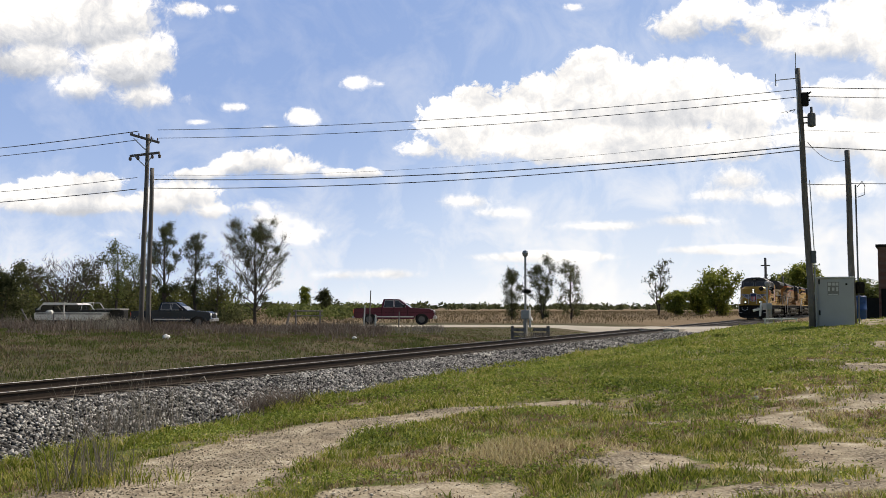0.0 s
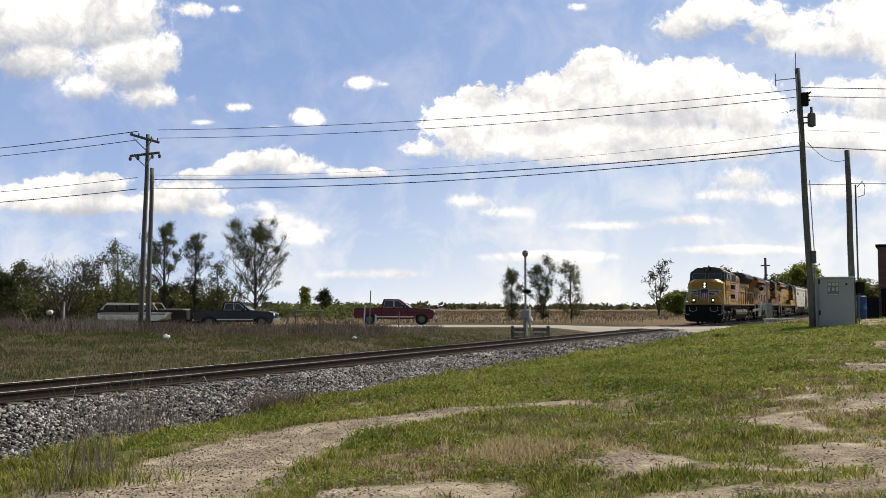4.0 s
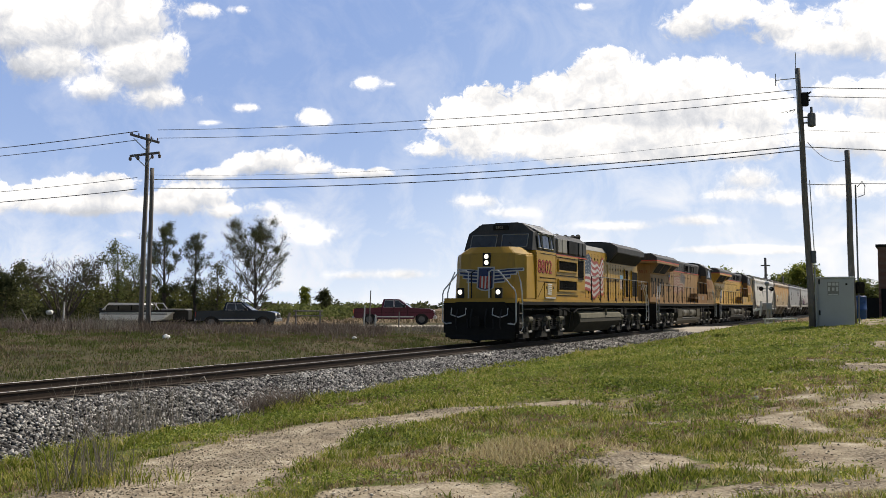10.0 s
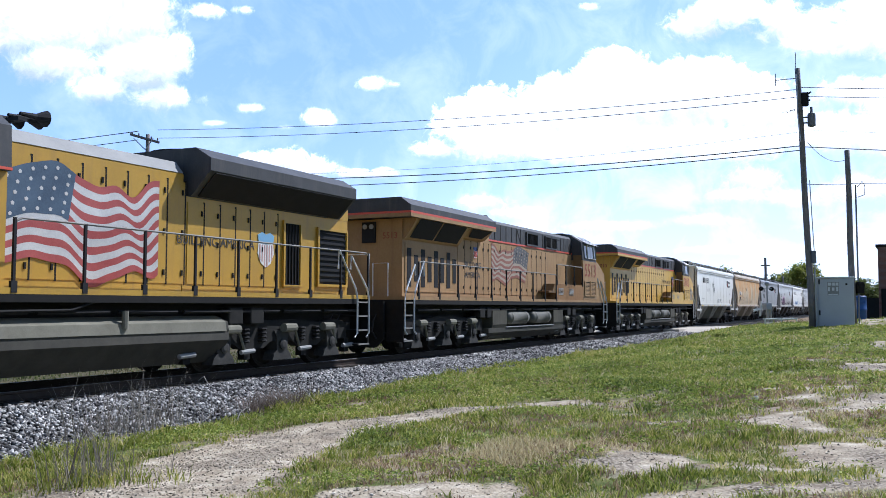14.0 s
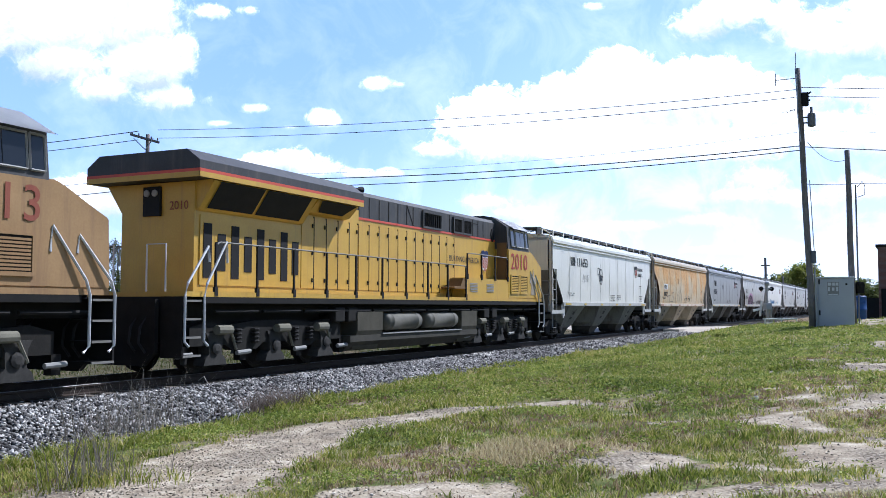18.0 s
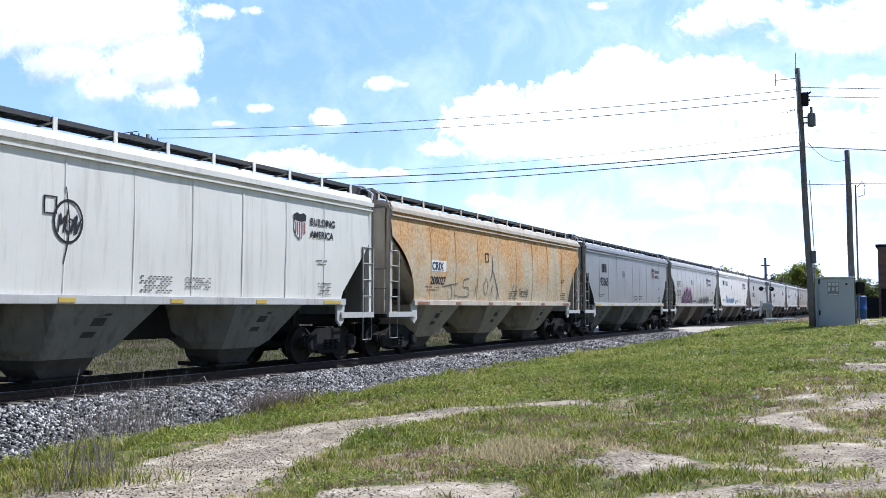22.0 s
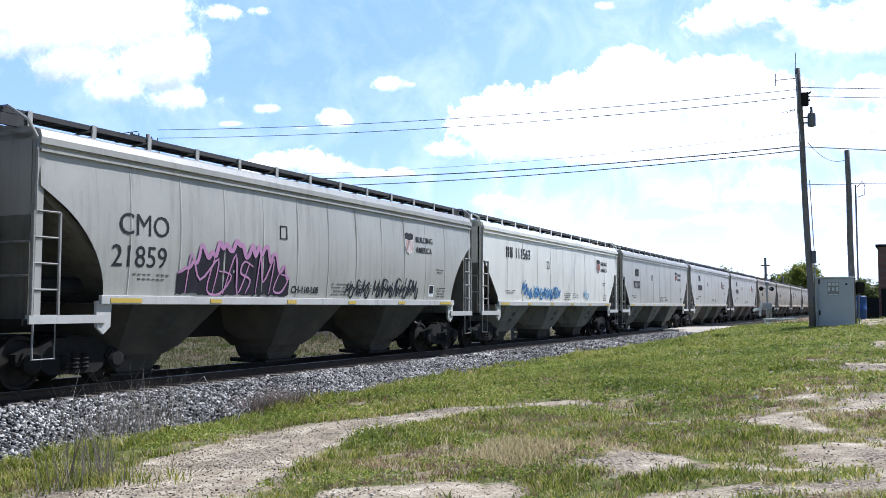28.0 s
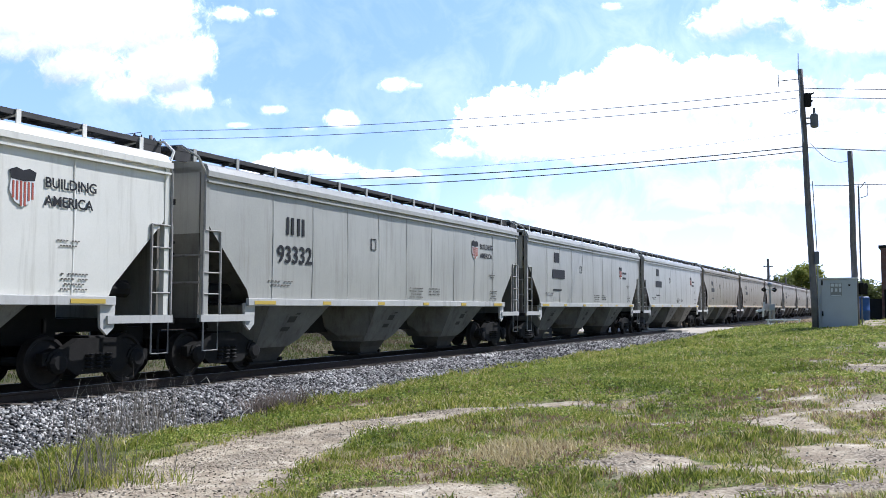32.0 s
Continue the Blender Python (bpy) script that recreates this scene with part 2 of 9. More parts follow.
def raw_mesh(name, verts, faces, material, smooth=False):
    """Fast mesh from arrays: verts (n, 3), faces (m, k)."""
    me = bpy.data.meshes.new(name)
    verts, faces = np.asarray(verts, np.float32), np.asarray(faces, np.int32)
    k = faces.shape[1]
    me.vertices.add(len(verts))
    me.vertices.foreach_set("co", verts.ravel())
    me.loops.add(faces.size)
    me.loops.foreach_set("vertex_index", faces.ravel())
    me.polygons.add(len(faces))
    me.polygons.foreach_set("loop_start", np.arange(len(faces), dtype=np.int32) * k)
    me.update(calc_edges=True)
    me.materials.append(material)
    if smooth:
        me.polygons.foreach_set("use_smooth", [True] * len(faces))
    return me


def letters(name, text, size, m, material, parent, label="", align="LEFT", space=1.0, squeeze=1.0, bold=0.0):
    cu = bpy.data.curves.new(name, "FONT")
    cu.body, cu.size, cu.align_x, cu.extrude, cu.space_character, cu.offset = text, size, align, 0.0015, space, bold
    cu.resolution_u = 3
    tmp = bpy.data.objects.new(name, cu)
    scene.collection.objects.link(tmp)
    bpy.context.view_layer.update()
    me = bpy.data.meshes.new_from_object(tmp.evaluated_get(bpy.context.evaluated_depsgraph_get()))
    bpy.data.objects.remove(tmp)
    me.name = name
    me.materials.clear()
    me.materials.append(material)
    if squeeze != 1.0:
        me.transform(Matrix.Diagonal((squeeze, 1, 1, 1)))
    ob = new(name, me)
    ob.parent, ob.matrix_basis = parent, m
    if label:
        ob["label"] = label
    return ob


def sstep(a, b, x):
    t = np.clip((x - a) / (b - a), 0, 1)
    return t * t * (3 - 2 * t)

# ---- clouds: a far sheet of broken cumulus that drifts slowly to the right ----
CLOUD_GLOW = 1.27
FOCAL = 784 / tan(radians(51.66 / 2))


def cloud_sheet():
    R = 4200.0
    az = np.linspace(-52, 48, 420)
    el = np.concatenate([np.linspace(-0.6, 22, 190), np.linspace(22.4, 46, 40)])
    A, E = np.meshgrid(np.radians(az), np.radians(el))
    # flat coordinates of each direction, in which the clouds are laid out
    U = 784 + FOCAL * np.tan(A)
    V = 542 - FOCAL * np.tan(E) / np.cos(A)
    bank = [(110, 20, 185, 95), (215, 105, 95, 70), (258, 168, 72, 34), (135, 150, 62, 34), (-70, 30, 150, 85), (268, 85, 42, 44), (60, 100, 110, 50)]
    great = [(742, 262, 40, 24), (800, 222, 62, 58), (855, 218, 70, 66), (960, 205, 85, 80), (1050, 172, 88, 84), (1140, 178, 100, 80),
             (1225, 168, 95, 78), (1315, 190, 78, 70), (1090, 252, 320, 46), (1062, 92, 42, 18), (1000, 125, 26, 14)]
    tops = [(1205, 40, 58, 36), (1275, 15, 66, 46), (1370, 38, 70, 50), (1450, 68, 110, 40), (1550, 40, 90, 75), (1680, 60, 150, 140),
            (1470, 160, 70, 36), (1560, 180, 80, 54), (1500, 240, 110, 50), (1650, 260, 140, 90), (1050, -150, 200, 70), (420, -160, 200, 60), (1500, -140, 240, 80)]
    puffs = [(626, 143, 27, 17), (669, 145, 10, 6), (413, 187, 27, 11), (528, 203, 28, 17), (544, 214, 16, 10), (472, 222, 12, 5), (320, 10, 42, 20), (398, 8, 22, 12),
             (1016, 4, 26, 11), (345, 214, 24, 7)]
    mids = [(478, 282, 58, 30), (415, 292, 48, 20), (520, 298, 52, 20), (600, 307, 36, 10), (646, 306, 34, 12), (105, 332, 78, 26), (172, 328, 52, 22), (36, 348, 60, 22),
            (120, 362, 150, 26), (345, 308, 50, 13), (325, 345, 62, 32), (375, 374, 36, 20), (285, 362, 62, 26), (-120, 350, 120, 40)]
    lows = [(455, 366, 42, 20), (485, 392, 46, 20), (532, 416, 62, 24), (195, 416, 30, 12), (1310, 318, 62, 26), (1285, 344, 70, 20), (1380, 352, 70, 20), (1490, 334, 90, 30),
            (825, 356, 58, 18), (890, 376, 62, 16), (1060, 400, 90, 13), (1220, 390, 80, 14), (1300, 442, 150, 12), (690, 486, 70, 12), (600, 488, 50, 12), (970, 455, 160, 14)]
    total = np.full(U.shape, 1e-9)
    shade, amp, soft = np.zeros(U.shape), np.zeros(U.shape), np.zeros(U.shape)
    for heap, grey, loose in ((bank, 0.65, 0.35), (great, 0.42, 0.0), (tops, 0.6, 0.15), (puffs, 0.15, 0.1), (mids, 0.72, 0.0), (lows, 0.2, 0.4)):
        for cx, cy, rx, ry in heap:
            dv = (V - cy) / ry
            r = np.sqrt(((U - cx) / rx) ** 2 + np.where(dv > 0, dv * 1.15, dv) ** 2)
            d0 = np.maximum((1 - r) * (min(rx, ry) * 0.8 + 0.2 * max(rx, ry)) / 40, -4)
            w = np.exp(5 * d0)
            total += w
            shade += w * (1 - grey * sstep(-0.35, 0.9, dv))
            amp += w * min(1.0, max(0.22, min(rx, ry) / 42))
            soft += w * ((0.28 + 0.45 * sstep(-0.1, 0.8, dv)) * min(1.0, max(0.5, ry / 30)) + loose)
    dens = np.log(total) / 5
    shade, amp, soft = shade / total, amp / total, np.maximum(soft / total, 0.12)
    haze = np.clip(0.97 * np.exp(-np.clip(np.degrees(E), 0, 90) / (6.0 + 3.8 * sstep(500, 1150, U))), 0, 1) * (0.75 + 0.23 * sstep(300, 1000, U))
    P = np.stack([np.sin(A) * np.cos(E), np.cos(A) * np.cos(E), np.sin(E)], -1) * R
    nE, nA = A.shape
    ix = np.arange(nA * nE).reshape(nE, nA)
    quads = np.stack([ix[:-1, :-1], ix[:-1, 1:], ix[1:, 1:], ix[1:, :-1]], -1).reshape(-1, 4)
    m, nt, b, tc = base("clouds")
    me = raw_mesh("clouds", P.reshape(-1, 3), quads, m, True)
    fields = {}
    for name, arr in (("cloud_cover", dens), ("cloud_shade", shade), ("cloud_haze", haze), ("cloud_ragged", amp), ("cloud_soft", soft)):
        at = me.attributes.new(name, "FLOAT", "POINT")
        at.data.foreach_set("value", arr.ravel().astype(np.float32))
        node = nt.nodes.new("ShaderNodeAttribute")
        node.attribute_name = name
        fields[name] = node.outputs["Fac"]
    vec = tc.outputs["Object"]
    n1 = noise_node(nt, vec, 0.0055, 9, 0.6, 0.4)
    n3 = noise_node(nt, vec, 0.0035, 6, 0.6, 0.5)
    n4 = noise_node(nt, vec, 0.02, 6, 0.65, 0.6)
    wob = mathn(nt, "ADD", mathn(nt, "MULTIPLY", mathn(nt, "SUBTRACT", n1, 0.5), 2.1), mathn(nt, "MULTIPLY", mathn(nt, "SUBTRACT", n4, 0.5), 1.3))
    d = mathn(nt, "ADD", fields["cloud_cover"], mathn(nt, "MULTIPLY", wob, fields["cloud_ragged"]))
    cov = ramp(nt, mathn(nt, "DIVIDE", d, fields["cloud_soft"]), [(0.0, (0, 0, 0)), (0.25, (0.2,) * 3), (0.6, (0.75,) * 3), (1.0, (1, 1, 1))])
    body = mathn(nt, "ADD", fields["cloud_shade"], mathn(nt, "ADD", mathn(nt, "MULTIPLY", mathn(nt, "SUBTRACT", n3, 0.53), 1.8), mathn(nt, "MULTIPLY", mathn(nt, "SUBTRACT", n4, 0.5), 0.8)))
    col = ramp(nt, body, [(0.0, (0.42, 0.46, 0.53)), (0.3, (0.48, 0.52, 0.60)), (0.55, (0.65, 0.685, 0.755)), (0.8, (0.90, 0.91, 0.935)), (1.0, (1.2, 1.2, 1.2))])
    col = mixc(nt, mathn(nt, "MULTIPLY", fields["cloud_haze"], 0.6), col, (1.0, 1.01, 1.02))
    clear = ramp(nt, fields["cloud_haze"], [(0.0, (0.24, 0.375, 0.72)), (0.18, (0.345, 0.49, 0.81)), (0.42, (0.51, 0.65, 0.91)), (0.7, (0.70, 0.805, 0.965)), (0.95, (0.90, 0.945, 1.01))])
    veil = mathn(nt, "MULTIPLY", mathn(nt, "SUBTRACT", n3, 0.44, True), mathn(nt, "ADD", mathn(nt, "MULTIPLY", fields["cloud_haze"], 4.0), 0.4), True)
    hz = mixc(nt, cov, mixc(nt, veil, clear, (0.99, 1.0, 1.02)), col)
    em = nt.nodes.new("ShaderNodeEmission")
    nt.links.new(hz, em.inputs[0])
    em.inputs[1].default_value = CLOUD_GLOW
    nt.links.new(em.outputs[0], nt.nodes["Material Output"].inputs[0])
    return tagged(new("backdrop", me), "bright white cumulus clouds drifting over pale blue sky", "sky", kind="structure")


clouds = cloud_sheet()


# ---- ground ----
def flat_z(x, lat):
    """Level of the land beyond the crossing: dips at the line and to the west."""
    return 0.46 - 0.34 * np.exp(-((lat - LAT) / 5.0) ** 4) - 0.20 * sstep(4.0, 12.0, -np.asarray(x, float))


def ground_z(x, y):
    """Height of the ground, without the ballast."""
    x, y = np.asarray(x, float), np.asarray(y, float)
    s, lat = x * DX + y * DY, x * NX + y * NY
    near = -0.42 + 0.021 * np.clip(s, -30, 55) + 0.054 * np.clip(10.5 - lat, 0, 12.5)
    near = near - np.maximum(near - 0.04, 0) * sstep(6.5, 10.5, lat)
    far = -0.1 + 0.012 * np.clip(s, -10, 30) + 0.30 * sstep(18, 40, lat)
    far = far - np.maximum(far - 0.04, 0) * (1 - sstep(17.5, 21, lat))
    z = near + (far - near) * sstep(LAT - 1.5, LAT + 1.5, lat)
    flat = flat_z(x, lat)
    k = np.maximum(sstep(46, 60, y), sstep(60, 120, np.hypot(x, y)))
    z = z + (flat - z) * k
    bumps = 0.05 * np.sin(x * 0.9 + 1.3 * np.sin(y * 0.31)) * np.sin(y * 0.7 + 0.8 * np.sin(x * 0.43)) + 0.02 * np.sin(x * 2.3 + y * 1.7)
    return z + bumps * (1 - sstep(40, 58, np.hypot(x, y))) * (1 - np.exp(-((lat - LAT) / 2.5) ** 2))


def gz(x, y):
    return float(ground_z(x, y))


def wob(x, y):
    return 0.5 * np.sin(x * 1.7 + np.sin(y * 1.3) * 1.5) + 0.35 * np.sin(y * 2.9 + x * 0.8) + 0.25 * np.sin(x * 4.1 - y * 3.3)


def value_noise(x, y, size, seed):
    """Smooth random field, 0 to 1, with lumps of the given size."""
    table = np.random.RandomState(seed).uniform(0, 1, (64, 64))
    u, v = np.asarray(x, float) / size, np.asarray(y, float) / size
    i, j = np.floor(u).astype(int), np.floor(v).astype(int)
    fu, fv = u - i, v - j
    fu, fv = fu * fu * (3 - 2 * fu), fv * fv * (3 - 2 * fv)
    a, b = table[i % 64, j % 64], table[(i + 1) % 64, j % 64]
    c, d = table[i % 64, (j + 1) % 64], table[(i + 1) % 64, (j + 1) % 64]
    return (a * (1 - fu) + b * fu) * (1 - fv) + (c * (1 - fu) + d * fu) * fv


PATH = ((-5.6, 4.0, 1.9), (-4.3, 6.5, 1.75), (-3.2, 8.8, 1.5), (-2.75, 10.8, 1.12), (-2.35, 12.3, 0.92), (-1.9, 13.5, 0.88), (-0.8, 14.4, 0.7), (0.3, 14.9, 0.45), (1.9, 15.45, 0.2), (2.7, 15.3, 0.14))
BARE = ((21.5, 43.5, 3.0, 4.5), (-0.34, 8.55, 0.75, 0.5), (1.9, 9.35, 0.8, 0.6), (4.3, 11.5, 0.72, 0.9), (4.35, 8.9, 1.2, 1.8), (9.2, 18.2, 1.0, 3.6), (5.45, 15.6, 0.35, 0.35), (7.0, 19.4, 0.5, 0.6),
        (6.5, 13.2, 1.0, 2.0), (2.3, 8.0, 0.9, 0.4), (3.25, 12.4, 0.42, 0.4), (1.95, 15.7, 0.75, 0.35), (2.7, 13.9, 0.5, 0.35), (12.5, 24.0, 1.6, 3.5), (0.6, 7.3, 0.8, 0.35))


def gravel_mask(x, y):
    """Where the worn stony track and the bare patches lie, 0 to 1."""
    x, y = np.asarray(x, float), np.asarray(y, float)
    n = value_noise(x, y, 0.55, 3) * 0.6 + value_noise(x, y, 0.2, 4) * 0.4 - 0.5
    g = np.zeros(x.shape)
    for (ax, ay, aw), (bx, by, bw) in zip(PATH, PATH[1:]):
        t = np.clip(((x - ax) * (bx - ax) + (y - ay) * (by - ay)) / ((bx - ax) ** 2 + (by - ay) ** 2), 0, 1)
        d = np.hypot(x - ax - t * (bx - ax), y - ay - t * (by - ay)) / (aw + t * (bw - aw))
        g = np.maximum(g, 1 - sstep(0.62, 1.3, d + 0.5 * n))
    for px, py, rx, ry in BARE:
        d = np.sqrt(((x - px) / rx) ** 2 + ((y - py) / ry) ** 2)
        g = np.maximum(g, 0.9 * (1 - sstep(0.25, 1.5, d + 2.6 * n)))
    return g


def dry_mask(x, y):
    d = np.sqrt(((x - 0.85) / 0.75) ** 2 + ((y - 10.45) / 0.95) ** 2) + 0.8 * (value_noise(x, y, 0.4, 8) - 0.5)
    return 1 - sstep(0.5, 1.2, d)


def lush_mask(x, y):
    """How thick and green the grass grows."""
    s, lat = x * DX + y * DY, x * NX + y * NY
    far = sstep(15, 19, s) * sstep(0.5, 4.5, lat)
    edge = np.exp(-((lat - 9.9) / 0.55) ** 2)
    n = 0.6 * value_noise(x, y, 1.7, 11) + 0.4 * value_noise(x, y, 0.6, 12)
    return np.clip(0.22 + 0.7 * sstep(0.32, 0.68, n) * (1 - 0.2 * sstep(0.2, 3.0, 4.0 - lat)) + 0.45 * far + 0.6 * edge, 0, 1)


ROAD_Y = 63.0


def ground_material():
    m, nt, b, tc = base("ground")
    vec = tc.outputs["Object"]
    at = nt.nodes.new("ShaderNodeAttribute")
    at.attribute_name = "gravel"
    fd = nt.nodes.new("ShaderNodeAttribute")
    fd.attribute_name = "field"
    n1 = noise_node(nt, vec, 0.35, 5, 0.6)
    n2 = noise_node(nt, vec, 7.0, 4, 0.65)
    n3 = noise_node(nt, vec, 2.6, 6, 0.7)
    n4 = noise_node(nt, vec, 1.1, 4, 0.6)
    vo = nt.nodes.new("ShaderNodeTexVoronoi")
    vo.inputs["Scale"].default_value = 26.0
    nt.links.new(vec, vo.inputs["Vector"])
    stone = ramp(nt, mathn(nt, "ADD", mathn(nt, "MULTIPLY", vo.outputs["Distance"], 0.9), mathn(nt, "MULTIPLY", n2, 0.35)),
                 [(0.1, (0.54, 0.475, 0.37)), (0.42, (0.40, 0.34, 0.255)), (0.75, (0.14, 0.11, 0.077))])
    dirt = ramp(nt, n3, [(0.3, (0.21, 0.16, 0.11)), (0.5, (0.41, 0.34, 0.24)), (0.68, (0.60, 0.52, 0.395))])
    stone = mixc(nt, ramp(nt, n4, [(0.36, (0, 0, 0)), (0.52, (1, 1, 1))]), stone, dirt)
    soil = ramp(nt, n2, [(0.3, (0.13, 0.10, 0.063)), (0.5, (0.27, 0.21, 0.14)), (0.7, (0.46, 0.38, 0.27))])
    turf = ramp(nt, n2, [(0.3, (0.07, 0.085, 0.024)), (0.5, (0.135, 0.15, 0.045)), (0.68, (0.24, 0.225, 0.09))])
    lu = nt.nodes.new("ShaderNodeAttribute")
    lu.attribute_name = "lush"
    lf = mathn(nt, "ADD", lu.outputs["Fac"], mathn(nt, "MULTIPLY", mathn(nt, "SUBTRACT", n1, 0.5), 0.8))
    grass = mixc(nt, ramp(nt, lf, [(0.2, (0, 0, 0)), (0.7, (1, 1, 1))]), soil, turf)
    field = ramp(nt, mathn(nt, "ADD", mathn(nt, "MULTIPLY", noise_node(nt, vec, 0.03, 5, 0.7), 0.6), mathn(nt, "MULTIPLY", n1, 0.4)),
                 [(0.35, (0.17, 0.125, 0.075)), (0.55, (0.24, 0.175, 0.11)), (0.7, (0.15, 0.14, 0.065))])
    ve = nt.nodes.new("ShaderNodeAttribute")
    ve.attribute_name = "verge"
    grass = mixc(nt, ve.outputs["Fac"], grass, ramp(nt, mathn(nt, "ADD", mathn(nt, "MULTIPLY", n1, 0.5), mathn(nt, "MULTIPLY", n2, 0.5)), [(0.35, (0.046, 0.052, 0.021)), (0.5, (0.092, 0.082, 0.042)), (0.65, (0.16, 0.118, 0.08))]))
    grass = mixc(nt, fd.outputs["Fac"], grass, field)
    gf = mathn(nt, "ADD", at.outputs["Fac"], mathn(nt, "MULTIPLY", mathn(nt, "SUBTRACT", n2, 0.5), 0.7))
    gf = ramp(nt, gf, [(0.35, (0, 0, 0)), (0.6, (1, 1, 1))])
    nt.links.new(mixc(nt, gf, grass, stone), b.inputs["Base Color"])
    b.inputs["Roughness"].default_value, b.inputs["Specular IOR Level"].default_value = 0.95, 0.08
    bump(nt, b, mathn(nt, "ADD", n2, vo.outputs["Distance"]), 0.5, 0.03)
    return m


def warp(lo, hi, n, fine, mid):
    t = np.linspace(-1, 1, n)
    k = 7.5
    c = np.sinh(k * t) / sinh(k)
    return mid + np.where(c < 0, c * (mid - lo), c * (hi - mid))


sinh = math.sinh
gx, gy = warp(-4300, 4300, 361, 0.2, 1.0), warp(-900, 4300, 361, 0.2, 12.0)
GX, GY = np.meshgrid(gx, gy)
GZ = ground_z(GX, GY)
nX, nY = len(gx), len(gy)
idx = np.arange(nX * nY).reshape(nY, nX)
quads = np.stack([idx[:-1, :-1], idx[:-1, 1:], idx[1:, 1:], idx[1:, :-1]], -1).reshape(-1, 4)
gm = raw_mesh("ground", np.stack([GX, GY, GZ], -1).reshape(-1, 3), quads, ground_material(), True)
a = gm.attributes.new("gravel", "FLOAT", "POINT")
a.data.foreach_set("value", gravel_mask(GX, GY).ravel().astype(np.float32))
a = gm.attributes.new("lush", "FLOAT", "POINT")
a.data.foreach_set("value", lush_mask(GX, GY).ravel().astype(np.float32))
a = gm.attributes.new("verge", "FLOAT", "POINT")
a.data.foreach_set("value", sstep(LAT + 1.5, LAT + 3.5, GX * NX + GY * NY).ravel().astype(np.float32))
a = gm.attributes.new("field", "FLOAT", "POINT")
a.data.foreach_set("value", (sstep(70, 85, GY + 0.15 * np.abs(GX))).ravel().astype(np.float32))
tagged(new("ground", gm), "rough grassy ground with bare stony patches and dry fields beyond", "ground", kind="structure")

# the cross road beyond the line
def ROAD_TOP(x):
    return float(flat_z(x, to_line(x, ROAD_Y)[1])) + 0.04 + 0.22 * math.exp(-((to_line(x, ROAD_Y)[1] - LAT) / 5) ** 4)


bm = bmnew()
prev = None
for i in range(121):
    x = -240 + 4.0 * i
    w = 3.1 + 0.3 * sin(i * 1.7)
    c = ROAD_Y + 0.5 * sin(x * 0.02)
    z0 = ROAD_TOP(x)
    row = [bm.verts.new((x, c + dy, z0 + dz)) for dy, dz in ((-w - 1.6, -0.4), (-w, -0.03), (0, 0.03), (w, -0.03), (w + 1.6, -0.4))]
    if prev:
        for k in range(4):
            bm.faces.new((prev[k], row[k], row[k + 1], prev[k + 1]))
    prev = row
M["road"] = surf("pale_gravel_road", (0.42, 0.37, 0.30), (0.56, 0.50, 0.42), 0.6, 0.9, 0, 12, 0.3, 0.03)
tagged(part("road", bm, M["road"]), "pale gravel road crossing the railway", "road", kind="structure")

# ---- track ----
S0, S1 = -40.0, 900.0
m_line = pose(*on_line(0, LAT, 0), 0, 0, RZ)      # local x along the line, local y to the far side


def ballast_material():
    m, nt, b, tc = base("ballast")
    vo = nt.nodes.new("ShaderNodeTexVoronoi")
    vo.inputs["Scale"].default_value = 15.0
    nt.links.new(tc.outputs["Object"], vo.inputs["Vector"])
    n = noise_node(nt, tc.outputs["Object"], 0.5, 4)
    col = ramp(nt, vo.outputs["Color"], [(0.1, (0.03, 0.028, 0.026)), (0.5, (0.06, 0.056, 0.052)), (0.9, (0.12, 0.115, 0.11))])
    col = mixc(nt, ramp(nt, vo.outputs["Distance"], [(0.35, (0, 0, 0)), (0.6, (1, 1, 1))]), col, (0.02, 0.018, 0.016))
    nt.links.new(mixc(nt, mathn(nt, "MULTIPLY", n, 0.3), col, (0.06, 0.05, 0.04)), b.inputs["Base Color"])
    b.inputs["Roughness"].default_value, b.inputs["Specular IOR Level"].default_value = 0.9, 0.1
    bump(nt, b, vo.outputs["Distance"], 1.0, 0.05)
    return m


M["ballast"] = ballast_material()
bm = bmnew()
prev = None
ss = list(np.arange(S0, 80, 0.5)) + list(np.arange(80, S1 + 1, 20))
for s in ss:
    row = []
    for q in (-3.6, -2.9, -2.2, -1.55, -0.8, 0.8, 1.55, 2.2, 2.9, 3.6):
        x, y, _ = on_line(s, LAT + q)
        g = gz(x, y)
        u = min(1, max(0, (3.5 - abs(q)) / 1.95))
        z = (g - 0.06) + (0.20 - g + 0.06) * (u if u < 1 else 1) + (0.03 * noise.noise((s * 0.8, q, 0)) if u < 1 else 0)
        row.append(bm.verts.new((s, q, z)))
    if prev:
        for k in range(9):
            bm.faces.new((prev[k], row[k], row[k + 1], prev[k + 1]))
    prev = row
ballast = part("ballast", bm, M["ballast"], None, smooth=False, m=m_line)
tagged(ballast, "bank of crushed grey stone ballast under the track", "ballast", kind="structure")

